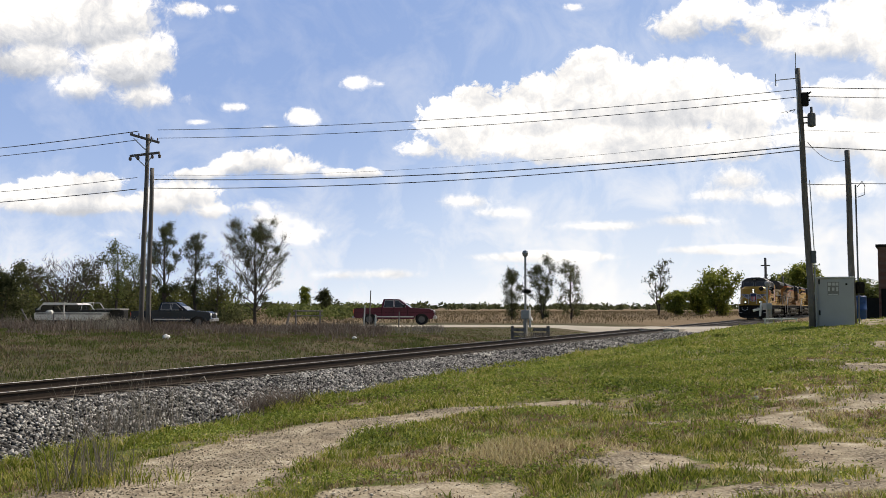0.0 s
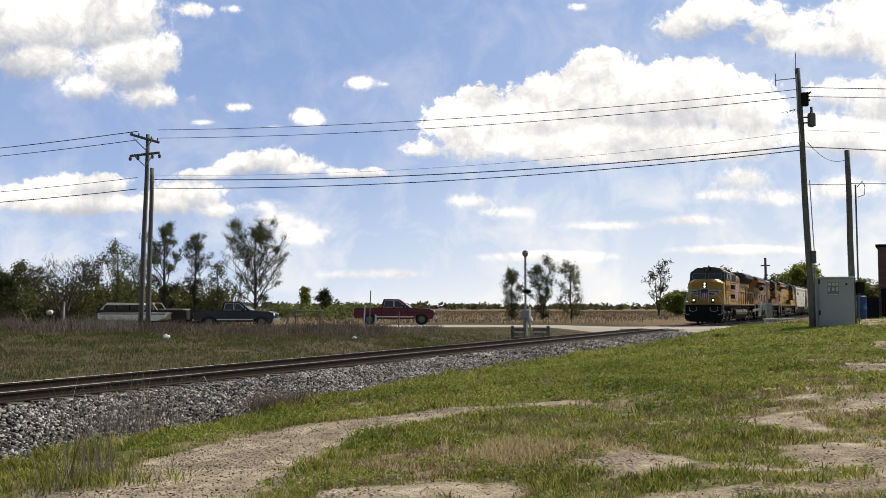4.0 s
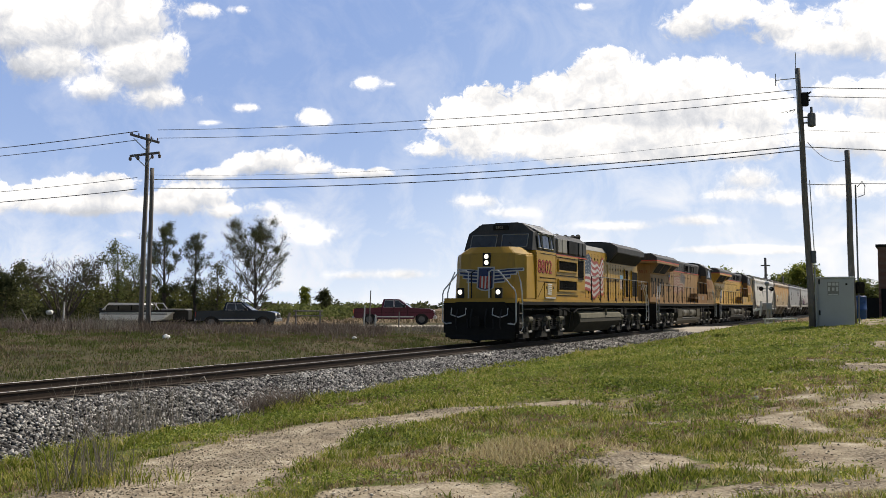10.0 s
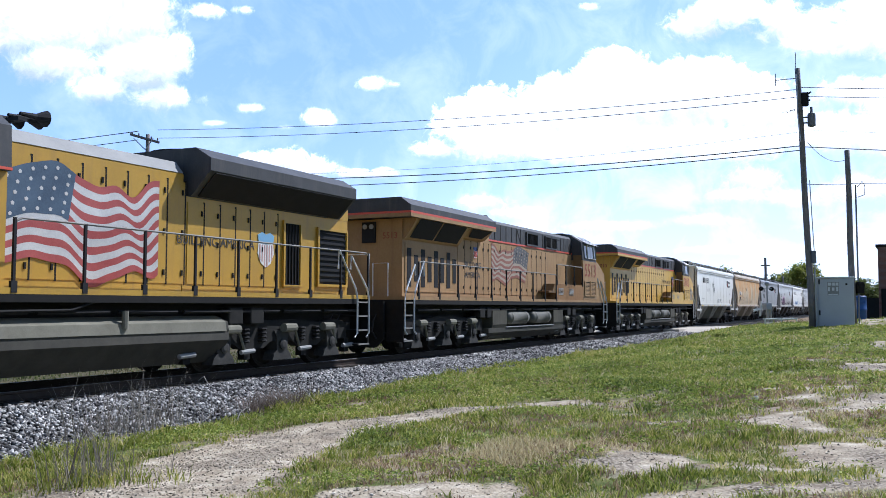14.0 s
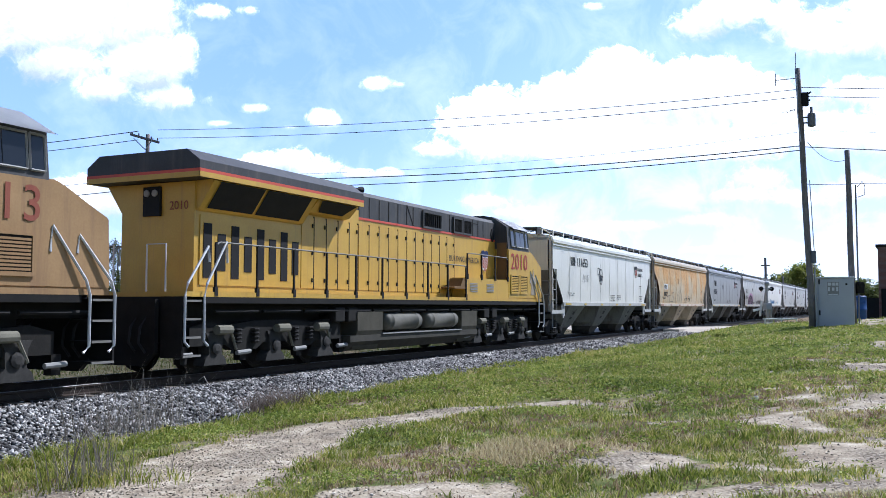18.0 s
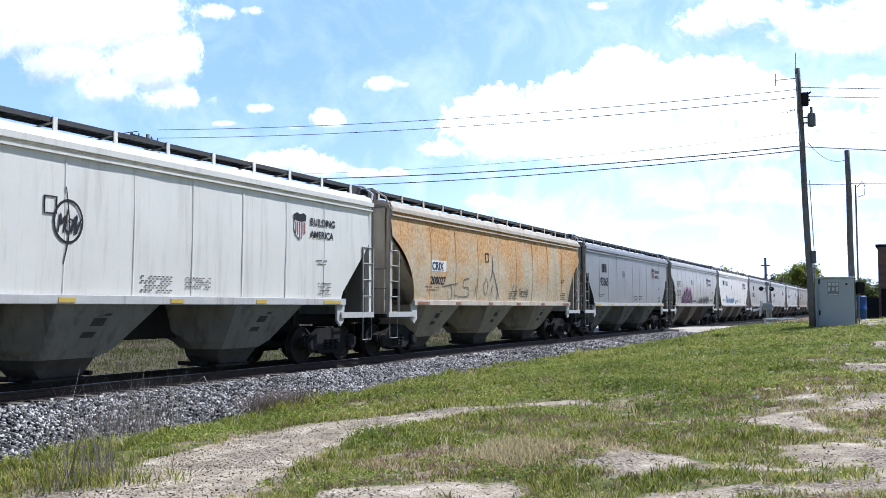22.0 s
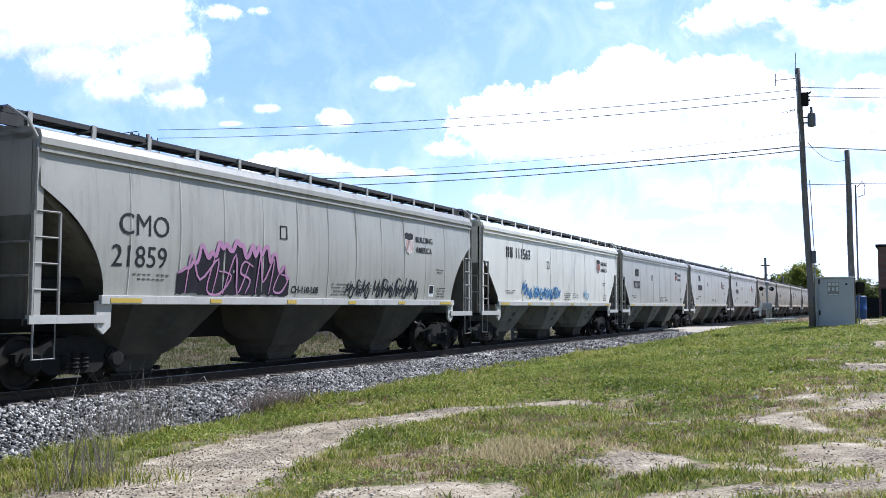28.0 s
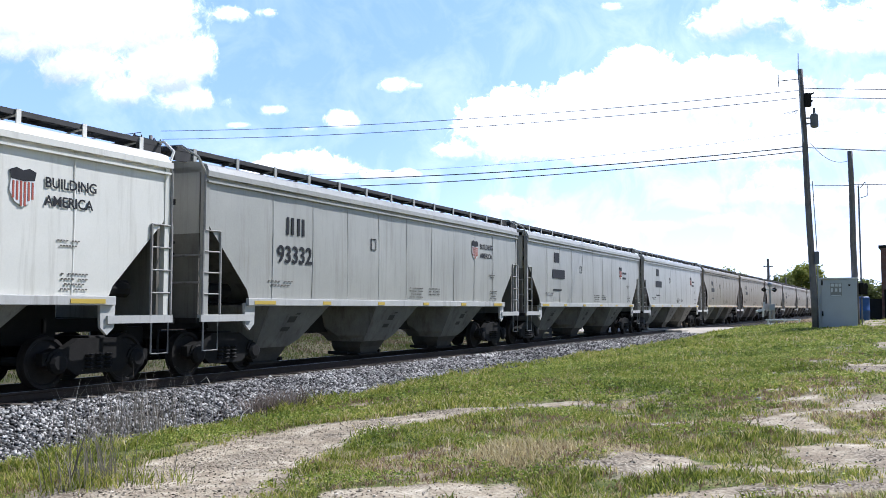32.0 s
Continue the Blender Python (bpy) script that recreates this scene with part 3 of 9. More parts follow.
# rails
RAIL_PROF = [(-0.07, 0), (0.07, 0), (0.07, 0.012), (0.012, 0.03), (0.012, 0.12), (0.036, 0.135), (0.036, 0.165), (-0.036, 0.165), (-0.036, 0.135), (-0.012, 0.12), (-0.012, 0.03), (-0.07, 0.012)]
track = thing("railway_track", m_line, "single railway track with worn steel rails on wooden sleepers", "railway track")
for side in (-0.753, 0.753):
    bm = bmnew()
    prism(bm, [(side + p, RAIL - 0.17 + z) for p, z in RAIL_PROF], S0, S1, "x")
    r = part("rail", bm, M["rail"], track)
    bm = bmnew()
    prism(bm, [(side - 0.014, RAIL - 0.006), (side + 0.014, RAIL - 0.006), (side + 0.011, RAIL), (side - 0.011, RAIL)], S0, S1, "x")
    part("running_surface", bm, M["rail_top"], r, "worn bright running surface")


# ---- rolling stock: local x runs back from the leading coupler, y to the far side, z up from the rail head ----
L_LOCO, L_HOP = 22.5, 18.0
movers, rollers = [], []
SIDE = pose(0, 0, 0, 90, 0, 0)       # writing on the near side


def side_m(x, y, z):
    return pose(x, y, z, 90, 0, 0)


def bars(name, rows, material, parent, y, label=""):
    """Unreadable small print as plain bars: rows of (x, z, length, height)."""
    bm = bmnew()
    for x, z, w, h in rows:
        box(bm, x, x + w, y - 0.006, y + 0.004, z, z + h)
    return part(name, bm, material, parent, label)


def wheelset(parent, x, r, gauge=0.75):
    bm = bmnew()
    for s in (-1, 1):
        lathe(bm, [(r * 0.3, s * (gauge - 0.07)), (r * 0.82, s * (gauge - 0.05)), (r * 0.86, s * (gauge - 0.09)), (r + 0.02, s * (gauge - 0.09)), (r, s * (gauge - 0.05)),
                   (r - 0.01, s * (gauge + 0.06)), (r * 0.86, s * (gauge + 0.065)), (r * 0.8, s * (gauge + 0.03)), (r * 0.3, s * (gauge + 0.06)), (0.11, s * (gauge + 0.2)), (0.10, s * (gauge + 0.3))], seg=24)
        for k in range(3):
            a = 2 * pi * k / 3
            box(bm, cos(a) * 0.06 - 0.015, cos(a) * 0.06 + 0.015, s * (gauge + 0.30) - 0.01, s * (gauge + 0.32), sin(a) * 0.06 - 0.015, sin(a) * 0.06 + 0.015)
    tube(bm, [(0, -gauge, 0), (0, gauge, 0)], 0.08, 8)
    w = part("wheelset", bm, M["wheel"], parent, m=pose(x, 0, r))
    rollers.append((w, x, r))
    return w


M["wheel"] = surf("wheel_steel", (0.014, 0.012, 0.011), (0.034, 0.03, 0.027), 8, 0.7, 0.2)


def knuckle(parent, x, back):
    bm = bmnew()
    d = -1 if back else 1
    box(bm, min(x, x + d * 0.75), max(x, x + d * 0.75), -0.09, 0.09, 0.75, 0.95, 0.02)
    box(bm, x - 0.16, x + 0.16, -0.16, 0.14, 0.68, 1.02, 0.03)
    part("coupler", bm, M["under"], parent)


def hose(parent, x, y):
    bm = bmnew()
    tube(bm, [(x, y, 0.95), (x - 0.05, y - 0.03, 0.7), (x - 0.02, y, 0.45), (x + 0.1, y + 0.04, 0.35)], 0.025, 6)
    part("air_hose", bm, M["black"], parent)


M["pedestal"] = surf("dusty_pedestal", (0.0225, 0.021, 0.019), (0.065, 0.061, 0.054), 4, 0.85, 0, 30, 0.2)


def loco_truck(parent, xc, tag=0):
    """A three-axle truck under a locomotive."""
    ax = (-2.05, 0.0, 2.05)
    for side in (-1, 1):
        bm = bmnew()
        y = side * 1.18
        prof = [(-2.8, 0.60), (-2.8, 0.98), (-2.3, 1.10), (-1.5, 1.02), (-0.7, 1.10), (0.7, 1.10), (1.5, 1.02), (2.3, 1.10), (2.8, 0.98), (2.8, 0.60), (2.4, 0.60), (1.7, 0.60), (1.45, 0.48), (0.65, 0.48), (0.4, 0.62), (-0.4, 0.62), (-0.65, 0.48), (-1.45, 0.48), (-1.7, 0.60), (-2.4, 0.60)]
        prism(bm, [(xc + a, b) for a, b in prof], y - 0.10, y + 0.10)
        f = part("truck_frame", bm, M["truck_grey"], parent)
        for a in ax:
            bm = bmnew()
            prism(bm, [(xc + a + p, q) for p, q in ((-0.36, 0.2), (0.36, 0.2), (0.30, 0.34), (0.2, 0.42), (0.22, 0.72), (0.3, 0.86), (-0.3, 0.86), (-0.22, 0.72), (-0.2, 0.42), (-0.3, 0.34))], y - 0.14, y + 0.15)
            lathe(bm, [(0.13, y + side * 0.14), (0.13, y + side * 0.18), (0.07, y + side * 0.2)], (xc + a, 0, 0.55), "y", 10)
            part("axle_box", bm, M["pedestal"], f, "dusty pedestal over the axle end")
        bm = bmnew()
        for a in (-1.35, -0.75, 0.75, 1.35):
            for k in range(4):
                lathe(bm, [(0.10, 0.62 + k * 0.085), (0.12, 0.65 + k * 0.085), (0.10, 0.68 + k * 0.085)], (xc + a, y + side * 0.12, 0), "z", 8)
        tagged(part("spring_set", bm, M["under"], f), kind="stuff")
        for a in (-1.9, 0.15, 1.75):
            bm = bmnew()
            tube(bm, [(xc + a - 0.22, y + side * 0.22, 0.92), (xc + a + 0.22, y + side * 0.22, 0.92)], 0.10, 10)
            tube(bm, [(xc + a + 0.25, y + side * 0.2, 0.9), (xc + a + 0.5, y + side * 0.15, 0.5)], 0.035, 6)
            part("brake_cylinder", bm, M["skirt"], f)
        bm = bmnew()
        for a in (-2.9, -1.05, 1.05, 2.9):
            bm = bmnew()
            box(bm, xc + a - 0.1, xc + a + 0.1, y - 0.05, y + 0.12, 0.25, 0.6)
            part("brake_hanger", bm, M["under"], f)
            bm = bmnew()
            tube(bm, [(xc + a - 0.3, y + side * 0.13, 0.42), (xc + a + 0.12, y + side * 0.15, 0.44)], 0.05, 8)
            part("slack_adjuster", bm, M["pale_grey"], f)
    for a in ax:
        wheelset(parent, xc + a, 0.53)
    bm = bmnew()
    box(bm, xc - 2.4, xc + 2.4, -0.9, 0.9, 0.65, 1.25, 0.05)
    part("traction_motor", bm, M["under"], parent)


def rail_bar(bm, pts, r=0.018):
    tube(bm, pts, r, 6)


def steps(parent, x, back, colour, rails=True):
    """Boarding steps with stair rails at a corner."""
    d = -1 if back else 1
    for side in (-1, 1):
        y0, y1 = side * 1.0, side * 1.55
        bm = bmnew()
        for k in range(4):
            z = 0.42 + 0.36 * k
            box(bm, min(x, x + d * 0.5), max(x, x + d * 0.5), min(y0, y1), max(y0, y1), z, z + 0.035)
        box(bm, x - 0.02, x + 0.02, min(y0, y1), max(y0, y1), 0.4, 1.6)
        st = part("steps", bm, M["under"], parent)
        for k in range(4):
            z = 0.42 + 0.36 * k
            bm = bmnew()
            box(bm, min(x, x + d * 0.5), max(x, x + d * 0.5), side * 1.56 - 0.014, side * 1.56 + 0.014, z - 0.005, z + 0.035)
            part("step_nosing", bm, M["dusty_rail"], st, "pale worn step edge")
        for xx, up in ((x + d * 0.02, 0.0), (x + d * 0.58, 0.12)) if rails else ():
            bm = bmnew()
            rail_bar(bm, [(xx + d * 0.12, side * 1.58, 0.62), (xx, side * 1.58, 0.72), (xx, side * 1.58, 1.6), (xx + d * 0.08, side * 1.57, 1.85), (xx + d * 0.75, side * 1.5, 2.62 + up), (xx + d * 0.78, side * 1.5, 2.3)], 0.027)
            part("stair_rail", bm, M["silver"], st, "pale painted tubular stair rail")


def handrail(parent, x0, x1, n, y=-1.5, z=1.62, top=2.72, material=None):
    for side in (-1, 1):
        bm = bmnew()
        yy = side * abs(y)
        rail_bar(bm, [(x0, yy, top - 0.06), (x0 + 0.12, yy, top), (x1 - 0.12, yy, top), (x1, yy, top - 0.06)], 0.02)
        part("handrail", bm, material or M["dusty_rail"], parent)
        for k in range(n):
            x = x0 + (x1 - x0) * k / (n - 1)
            bm = bmnew()
            box(bm, x - 0.022, x + 0.022, yy - 0.022, yy + 0.022, z, top)
            box(bm, x - 0.05, x + 0.05, yy - 0.03, yy + 0.03, z, z + 0.18)
            part("stanchion", bm, M["cab_black"], parent)


def hood_doors(parent, xs, z0, z1, y, material, latch=True):
    """Tall access doors along both sides of a hood, each a plate of its own with latches."""
    first = None
    for a, b in zip(xs, xs[1:]):
        for side in (-1, 1):
            bm = bmnew()
            box(bm, a + 0.015, b - 0.015, side * y - 0.014, side * y + 0.014, z0, z1)
            d = part("hood_door", bm, material, parent)
            if side < 0:
                bm = bmnew()
                box(bm, b - 0.018, b + 0.018, side * y - 0.0165, side * y, z0 - 0.02, z1 + 0.03)
                part("door_seam", bm, M["under"], d)
            yy = side * (y + 0.02)
            for z in (z0 + 0.2, (z0 + z1) / 2, z1 - 0.2) if latch and side < 0 else ():
                bm = bmnew()
                box(bm, b - 0.10, b - 0.06, yy - 0.016, yy + 0.016, z - 0.05, z + 0.05)
                part("latch", bm, M["under"], d)


def grille(parent, x0, x1, z0, z1, y, n=9, frame=None, vertical=True, label="black louvred grille"):
    for side in (-1, 1):
        bm = bmnew()
        yy = side * y
        box(bm, x0, x1, yy - 0.01, yy + 0.01, z0, z1)
        g = part("grille", bm, M["cab_black"], parent, label)
        bm = bmnew()
        yy = side * (y + 0.02)
        for k in range(n):
            if vertical:
                x = x0 + (x1 - x0) * (k + 0.5) / n
                box(bm, x - 0.012, x + 0.012, yy - 0.02, yy + 0.02, z0 + 0.02, z1 - 0.02)
            else:
                z = z0 + (z1 - z0) * (k + 0.5) / n
                box(bm, x0 + 0.02, x1 - 0.02, yy - 0.02, yy + 0.02, z - 0.012, z + 0.012)
        tagged(part("louvres", bm, M["under"], g), kind="stuff")
        bm = bmnew()
        yy = side * (y + 0.025)
        for a, b, c, d in ((x0 - 0.06, x0, z0 - 0.06, z1 + 0.06), (x1, x1 + 0.06, z0 - 0.06, z1 + 0.06), (x0, x1, z0 - 0.06, z0), (x0, x1, z1, z1 + 0.06)):
            box(bm, a, b, yy - 0.03, yy + 0.03, c, d)
        part("grille_frame", bm, frame or M["yellow"], g)


def shield(parent, x, y, z, h, tone="blue", stripes="red"):
    """A shield-shaped badge: red and white upright stripes under a blue top."""
    w = h * 0.8
    bm = bmnew()
    pr = [(-0.5, 0.42), (-0.25, 0.5), (0, 0.44), (0.25, 0.5), (0.5, 0.42), (0.44, 0.2), (0.5, -0.1), (0.3, -0.38), (0, -0.5), (-0.3, -0.38), (-0.5, -0.1), (-0.44, 0.2)]
    prism(bm, [(x + a * w, z + b * h) for a, b in pr], y - 0.004, y + 0.004)
    b0 = part("badge", bm, M["white"], parent, "shield badge with red and white stripes")
    bm = bmnew()
    prism(bm, [(x + a * w, z + b * h) for a, b in pr[:6] + [(0, 0.16)] + pr[-1:]], y - 0.009, y + 0.002)
    part("badge_top", bm, M[tone], b0)
    bm = bmnew()
    for k in range(6):
        a = -0.36 + 0.145 * k
        lo = -0.36 + 0.5 * abs(a) ** 2 - (0.12 if abs(a) < 0.2 else 0)
        box(bm, x + (a - 0.035) * w, x + (a + 0.035) * w, y - 0.010, y + 0.002, z + lo * h, z + 0.15 * h)
    part("badge_stripes", bm, M[stripes], b0)


def flag(parent, x0, x1, z0, z1, y, mats, flip=False):
    """A waving striped flag painted on the hood side, in wavy strips."""
    n = 44
    def wave(u, v):
        a = 0.085 * sin(u * 8.6 - 0.9) + 0.06 * sin(u * 17 + 1.0 + 2.2 * v) * sstep(0.25, 0.7, u) + 0.028 * sin(u * 31 + 5 * v) * u
        return float(a - 0.06 * u + 0.02)
    f = None
    for k in range(13):
        bm = bmnew()
        prev = None
        v0, v1 = 1 - (k + 1) / 13, 1 - k / 13
        for i in range(n + 1):
            u = i / n
            x = x0 + (x1 - x0) * ((1 - u) if flip else u)
            lean = -0.42 * (1 - u)
            row = [bm.verts.new((x + lean * (1 - v), y, z0 + (z1 - z0) * (0.06 + 0.85 * v + wave(u, v)))) for v in (v0, v1)]
            if prev:
                bm.faces.new((prev[0], row[0], row[1], prev[1]))
            prev = row
        ret = bmesh.ops.extrude_face_region(bm, geom=list(bm.faces))
        for v in ret["geom"]:
            if isinstance(v, bmesh.types.BMVert):
                v.co.y -= 0.006
        f2 = part("flag_stripe" if f else "flag", bm, mats[0] if k % 2 == 0 else mats[1], f or parent, "" if f else "painted waving flag of stripes and stars")
        f = f or f2
    bm = bmnew()
    prev = None
    for i in range(12):
        u = i / 11 * 0.42
        x = x0 + (x1 - x0) * ((1 - u) if flip else u)
        row = [bm.verts.new((x - 0.42 * (1 - u) * (1 - v), y - 0.009, z0 + (z1 - z0) * (0.06 + 0.85 * v + wave(u, v)))) for v in (6 / 13, 1.0)]
        if prev:
            bm.faces.new((prev[0], row[0], row[1], prev[1]))
        prev = row
    part("flag_field", bm, mats[2], f)
    bm = bmnew()
    for i in range(6):
        for j in range(5):
            u, v = 0.035 + i * 0.07, 0.51 + j * 0.105
            x = x0 + (x1 - x0) * ((1 - u) if flip else u) - 0.42 * (1 - u) * (1 - v)
            z = z0 + (z1 - z0) * (0.06 + 0.85 * v + wave(u, v))
            prism(bm, [(x + 0.035 * cos(t * pi / 2.5 + 1.57) , z + 0.035 * sin(t * pi / 2.5 + 1.57)) for t in range(5)], y - 0.014, y - 0.008)
    tagged(part("star_pattern", bm, mats[1], f), kind="stuff")


M["flag_red"] = surf("flag_red", (0.26, 0.04, 0.035), (0.38, 0.08, 0.07), 1.5, 0.5, spread=0.15)
M["flag_white"] = surf("flag_white", (0.405, 0.396, 0.387), (0.598, 0.581, 0.554), 1.5, 0.5, spread=0.15)
M["flag_blue"] = surf("flag_blue", (0.0325, 0.0553, 0.091), (0.078, 0.117, 0.169), 1.5, 0.5, spread=0.15)
M["flag_red_f"] = surf("flag_red_faded", (0.20, 0.075, 0.055), (0.30, 0.14, 0.10), 2, 0.6)
M["flag_white_f"] = surf("flag_white_faded", (0.29, 0.235, 0.175), (0.40, 0.335, 0.26), 2, 0.6)
M["flag_blue_f"] = surf("flag_blue_faded", (0.085, 0.083, 0.085), (0.13, 0.125, 0.125), 2, 0.6)
M["numeral"] = surf("numeral_red", (0.30, 0.025, 0.02), (0.38, 0.045, 0.03), 3, 0.5)
M["numeral_faded"] = surf("numeral_faded_red", (0.22, 0.06, 0.04), (0.30, 0.10, 0.06), 3, 0.6)


def underworks(parent, x0, x1, yellow, tank_style):
    """Frame, deck, side sill, tank."""
    bm = bmnew()
    box(bm, x0, x1, -1.0, 1.0, 1.2, 1.6)
    part("underframe", bm, M["under"], parent)
    bm = bmnew()
    box(bm, x0, x1, -1.52, 1.52, 1.60, 1.70)
    part("walkway", bm, yellow, parent)
    bm = bmnew()
    for side in (-1, 1):
        box(bm, x0 + 0.6, x1 - 0.6, side * 1.48 - 0.04, side * 1.48 + 0.04, 1.47, 1.597)
        for k in range(int((x1 - x0) / 1.6)):
            tube(bm, [(x0 + 1.0 + 1.6 * k, side * 1.4, 1.3), (x0 + 2.4 + 1.6 * k, side * 1.42, 1.3)], 0.04, 6)
    part("side_sill", bm, M["under"], parent)
    if tank_style == 0:
        bm = bmnew()
        prism(bm, [(-1.5, 0.72), (-1.46, 1.08), (-1.2, 1.2), (1.2, 1.2), (1.46, 1.08), (1.5, 0.72), (1.1, 0.26), (-1.1, 0.26)], 9.0, 16.0, "x")
        tk = part("fuel_tank", bm, M["tank"], parent)
        # pale strip: sunlight on the sloping tank top, and dust, put into the colour
        bm = bmnew()
        for side in (-1, 1):
            prism(bm, [(side * 1.505, 0.90), (side * 1.475, 1.09), (side * 1.21, 1.215), (side * 1.2, 1.19), (side * 1.45, 1.06), (side * 1.48, 0.90)], 9.1, 15.9, "x")
            tube(bm, [(13.1, side * 1.5, 1.0), (13.1, side * 1.5, 1.32)], 0.06, 8)
        part("tank_skirt", bm, M["skirt"], tk, "sunlit dusty slope of the tank top, light put in its colour")
        bm = bmnew()
        for side in (-1, 1):
            rail_bar(bm, [(6.3, side * 1.4, 1.25), (7.6, side * 1.45, 1.32), (8.4, side * 1.46, 1.15), (8.2, side * 1.42, 0.5)], 0.03)
            rail_bar(bm, [(8.7, side * 1.46, 0.6), (8.8, side * 1.46, 1.15), (9.4, side * 1.46, 1.3), (12.3, side * 1.46, 1.34), (12.8, side * 1.46, 1.5)], 0.028)
        part("pipe", bm, M["under"], parent)
    else:
        bm = bmnew()
        prism(bm, [(-1.45, 0.5), (-1.2, 0.26), (1.2, 0.26), (1.45, 0.5), (1.45, 0.66), (-1.45, 0.66)], 7.6, 15.6, "x")
        box(bm, 7.8, 15.4, -0.9, 0.9, 0.66, 1.2)
        tk = part("fuel_tank", bm, M["tank"], parent)
        # thin strip added for the lit tank edge, its highlight put into the colour
        for side in (-1, 1):
            bm = bmnew()
            box(bm, 9.2, 14.3, side * 1.4 - 0.09, side * 1.4 + 0.09, 0.664, 0.69)
            part("tank_ledge", bm, M["pale_grey"], tk, "tank edge in a pale tone for the sunlight on it")
        for xa in (9.5, 12.0):
            for side in (-1, 1):
                bm = bmnew()
                lathe(bm, [(0.10, xa), (0.22, xa + 0.05), (0.25, xa + 0.15), (0.25, xa + 0.3), (0.262, xa + 0.31), (0.262, xa + 0.36), (0.25, xa + 0.37), (0.25, xa + 1.75), (0.262, xa + 1.76), (0.262, xa + 1.81), (0.25, xa + 1.82), (0.25, xa + 1.97), (0.22, xa + 2.07), (0.10, xa + 2.12)], (0, side * 1.25, 1.0), "x", 18)
                part("air_reservoir", bm, M["reservoir"], parent, "dark grey ribbed air tank", smooth=True)
        for xa, xb in ((7.9, 9.2), (14.3, 15.5)):
            for side in (-1, 1):
                bm = bmnew()
                prism(bm, [(side * 1.48, 0.78), (side * 1.48, 1.27), (side * 0.9, 1.27), (side * 0.9, 0.3), (side * 1.3, 0.3)], xa, xb, "x")
                part("equipment_box", bm, M["box_grime"], parent)
    for x in (6.9, 7.5, 16.2, 16.9):
        bm = bmnew()
        box(bm, x, x + 0.45, -1.45, -1.2, 1.02, 1.38, 0.03)
        part("junction_box", bm, M["truck_grey"], parent)


M["dusty_rail"] = surf("dusty_rail", (0.16, 0.15, 0.13), (0.26, 0.245, 0.22), 3, 0.6)
M["box_grime"] = surf("grimy_equipment_box", (0.045, 0.04, 0.028), (0.10, 0.09, 0.066), 2, 0.8, 0, 30, 0.1)
M["dirty_yellow"] = surf("rust_stained_yellow", (0.20, 0.10, 0.04), (0.31, 0.175, 0.07), 1.5, 0.7, 0, 24, 0.08, streak=((0.13, 0.065, 0.03), 0.5, 0.6))
# dusty tan, made paler for the sunlit slope of the fuel tank
M["skirt"] = surf("dusty_skirt", (0.12, 0.111, 0.0825), (0.232, 0.217, 0.165), 2, 0.85)
M["reservoir"] = surf("reservoir_grey", (0.085, 0.08, 0.064), (0.15, 0.14, 0.113), 3, 0.65)
M["pale_grey"] = surf("pale_dusty_grey", (0.24, 0.235, 0.22), (0.34, 0.33, 0.31), 2, 0.7, 0, 30, 0.1)


def reshape(lo):
    """Give the lead engine its own proportions: a taller, longer body on the common underframe."""
    xa, xb = (0, 1.0, 1.6, 3.9, 9.6, 11.3, 14.4, 21.4, 22.5), (0.85, 1.45, 1.8, 3.3, 8.95, 10.85, 14.2, 21.4, 22.5)
    for o in lo.children_recursive:
        if o.name.split(".")[0] in ("wheelset", "truck_frame", "axle_box", "spring_set", "brake_cylinder", "brake_rigging", "traction_motor", "fuel_tank", "tank_skirt"):
            continue
        if o.matrix_basis == Matrix.Identity(4):
            n = len(o.data.vertices)
            co = np.empty(n * 3)
            o.data.vertices.foreach_get("co", co)
            co = co.reshape(-1, 3)
            co[:, 0] = np.interp(co[:, 0], xa, xb)
            co[:, 2] = np.where(co[:, 2] > 1.72, 1.72 + (co[:, 2] - 1.72) * 1.085, co[:, 2])
            o.data.vertices.foreach_set("co", co.ravel())
            o.data.update()
        else:
            x, y, z = o.matrix_basis.translation
            o.matrix_basis = Matrix.Translation((float(np.interp(x, xa, xb)) - x, 0, (z - 1.72) * 0.085)) @ o.matrix_basis


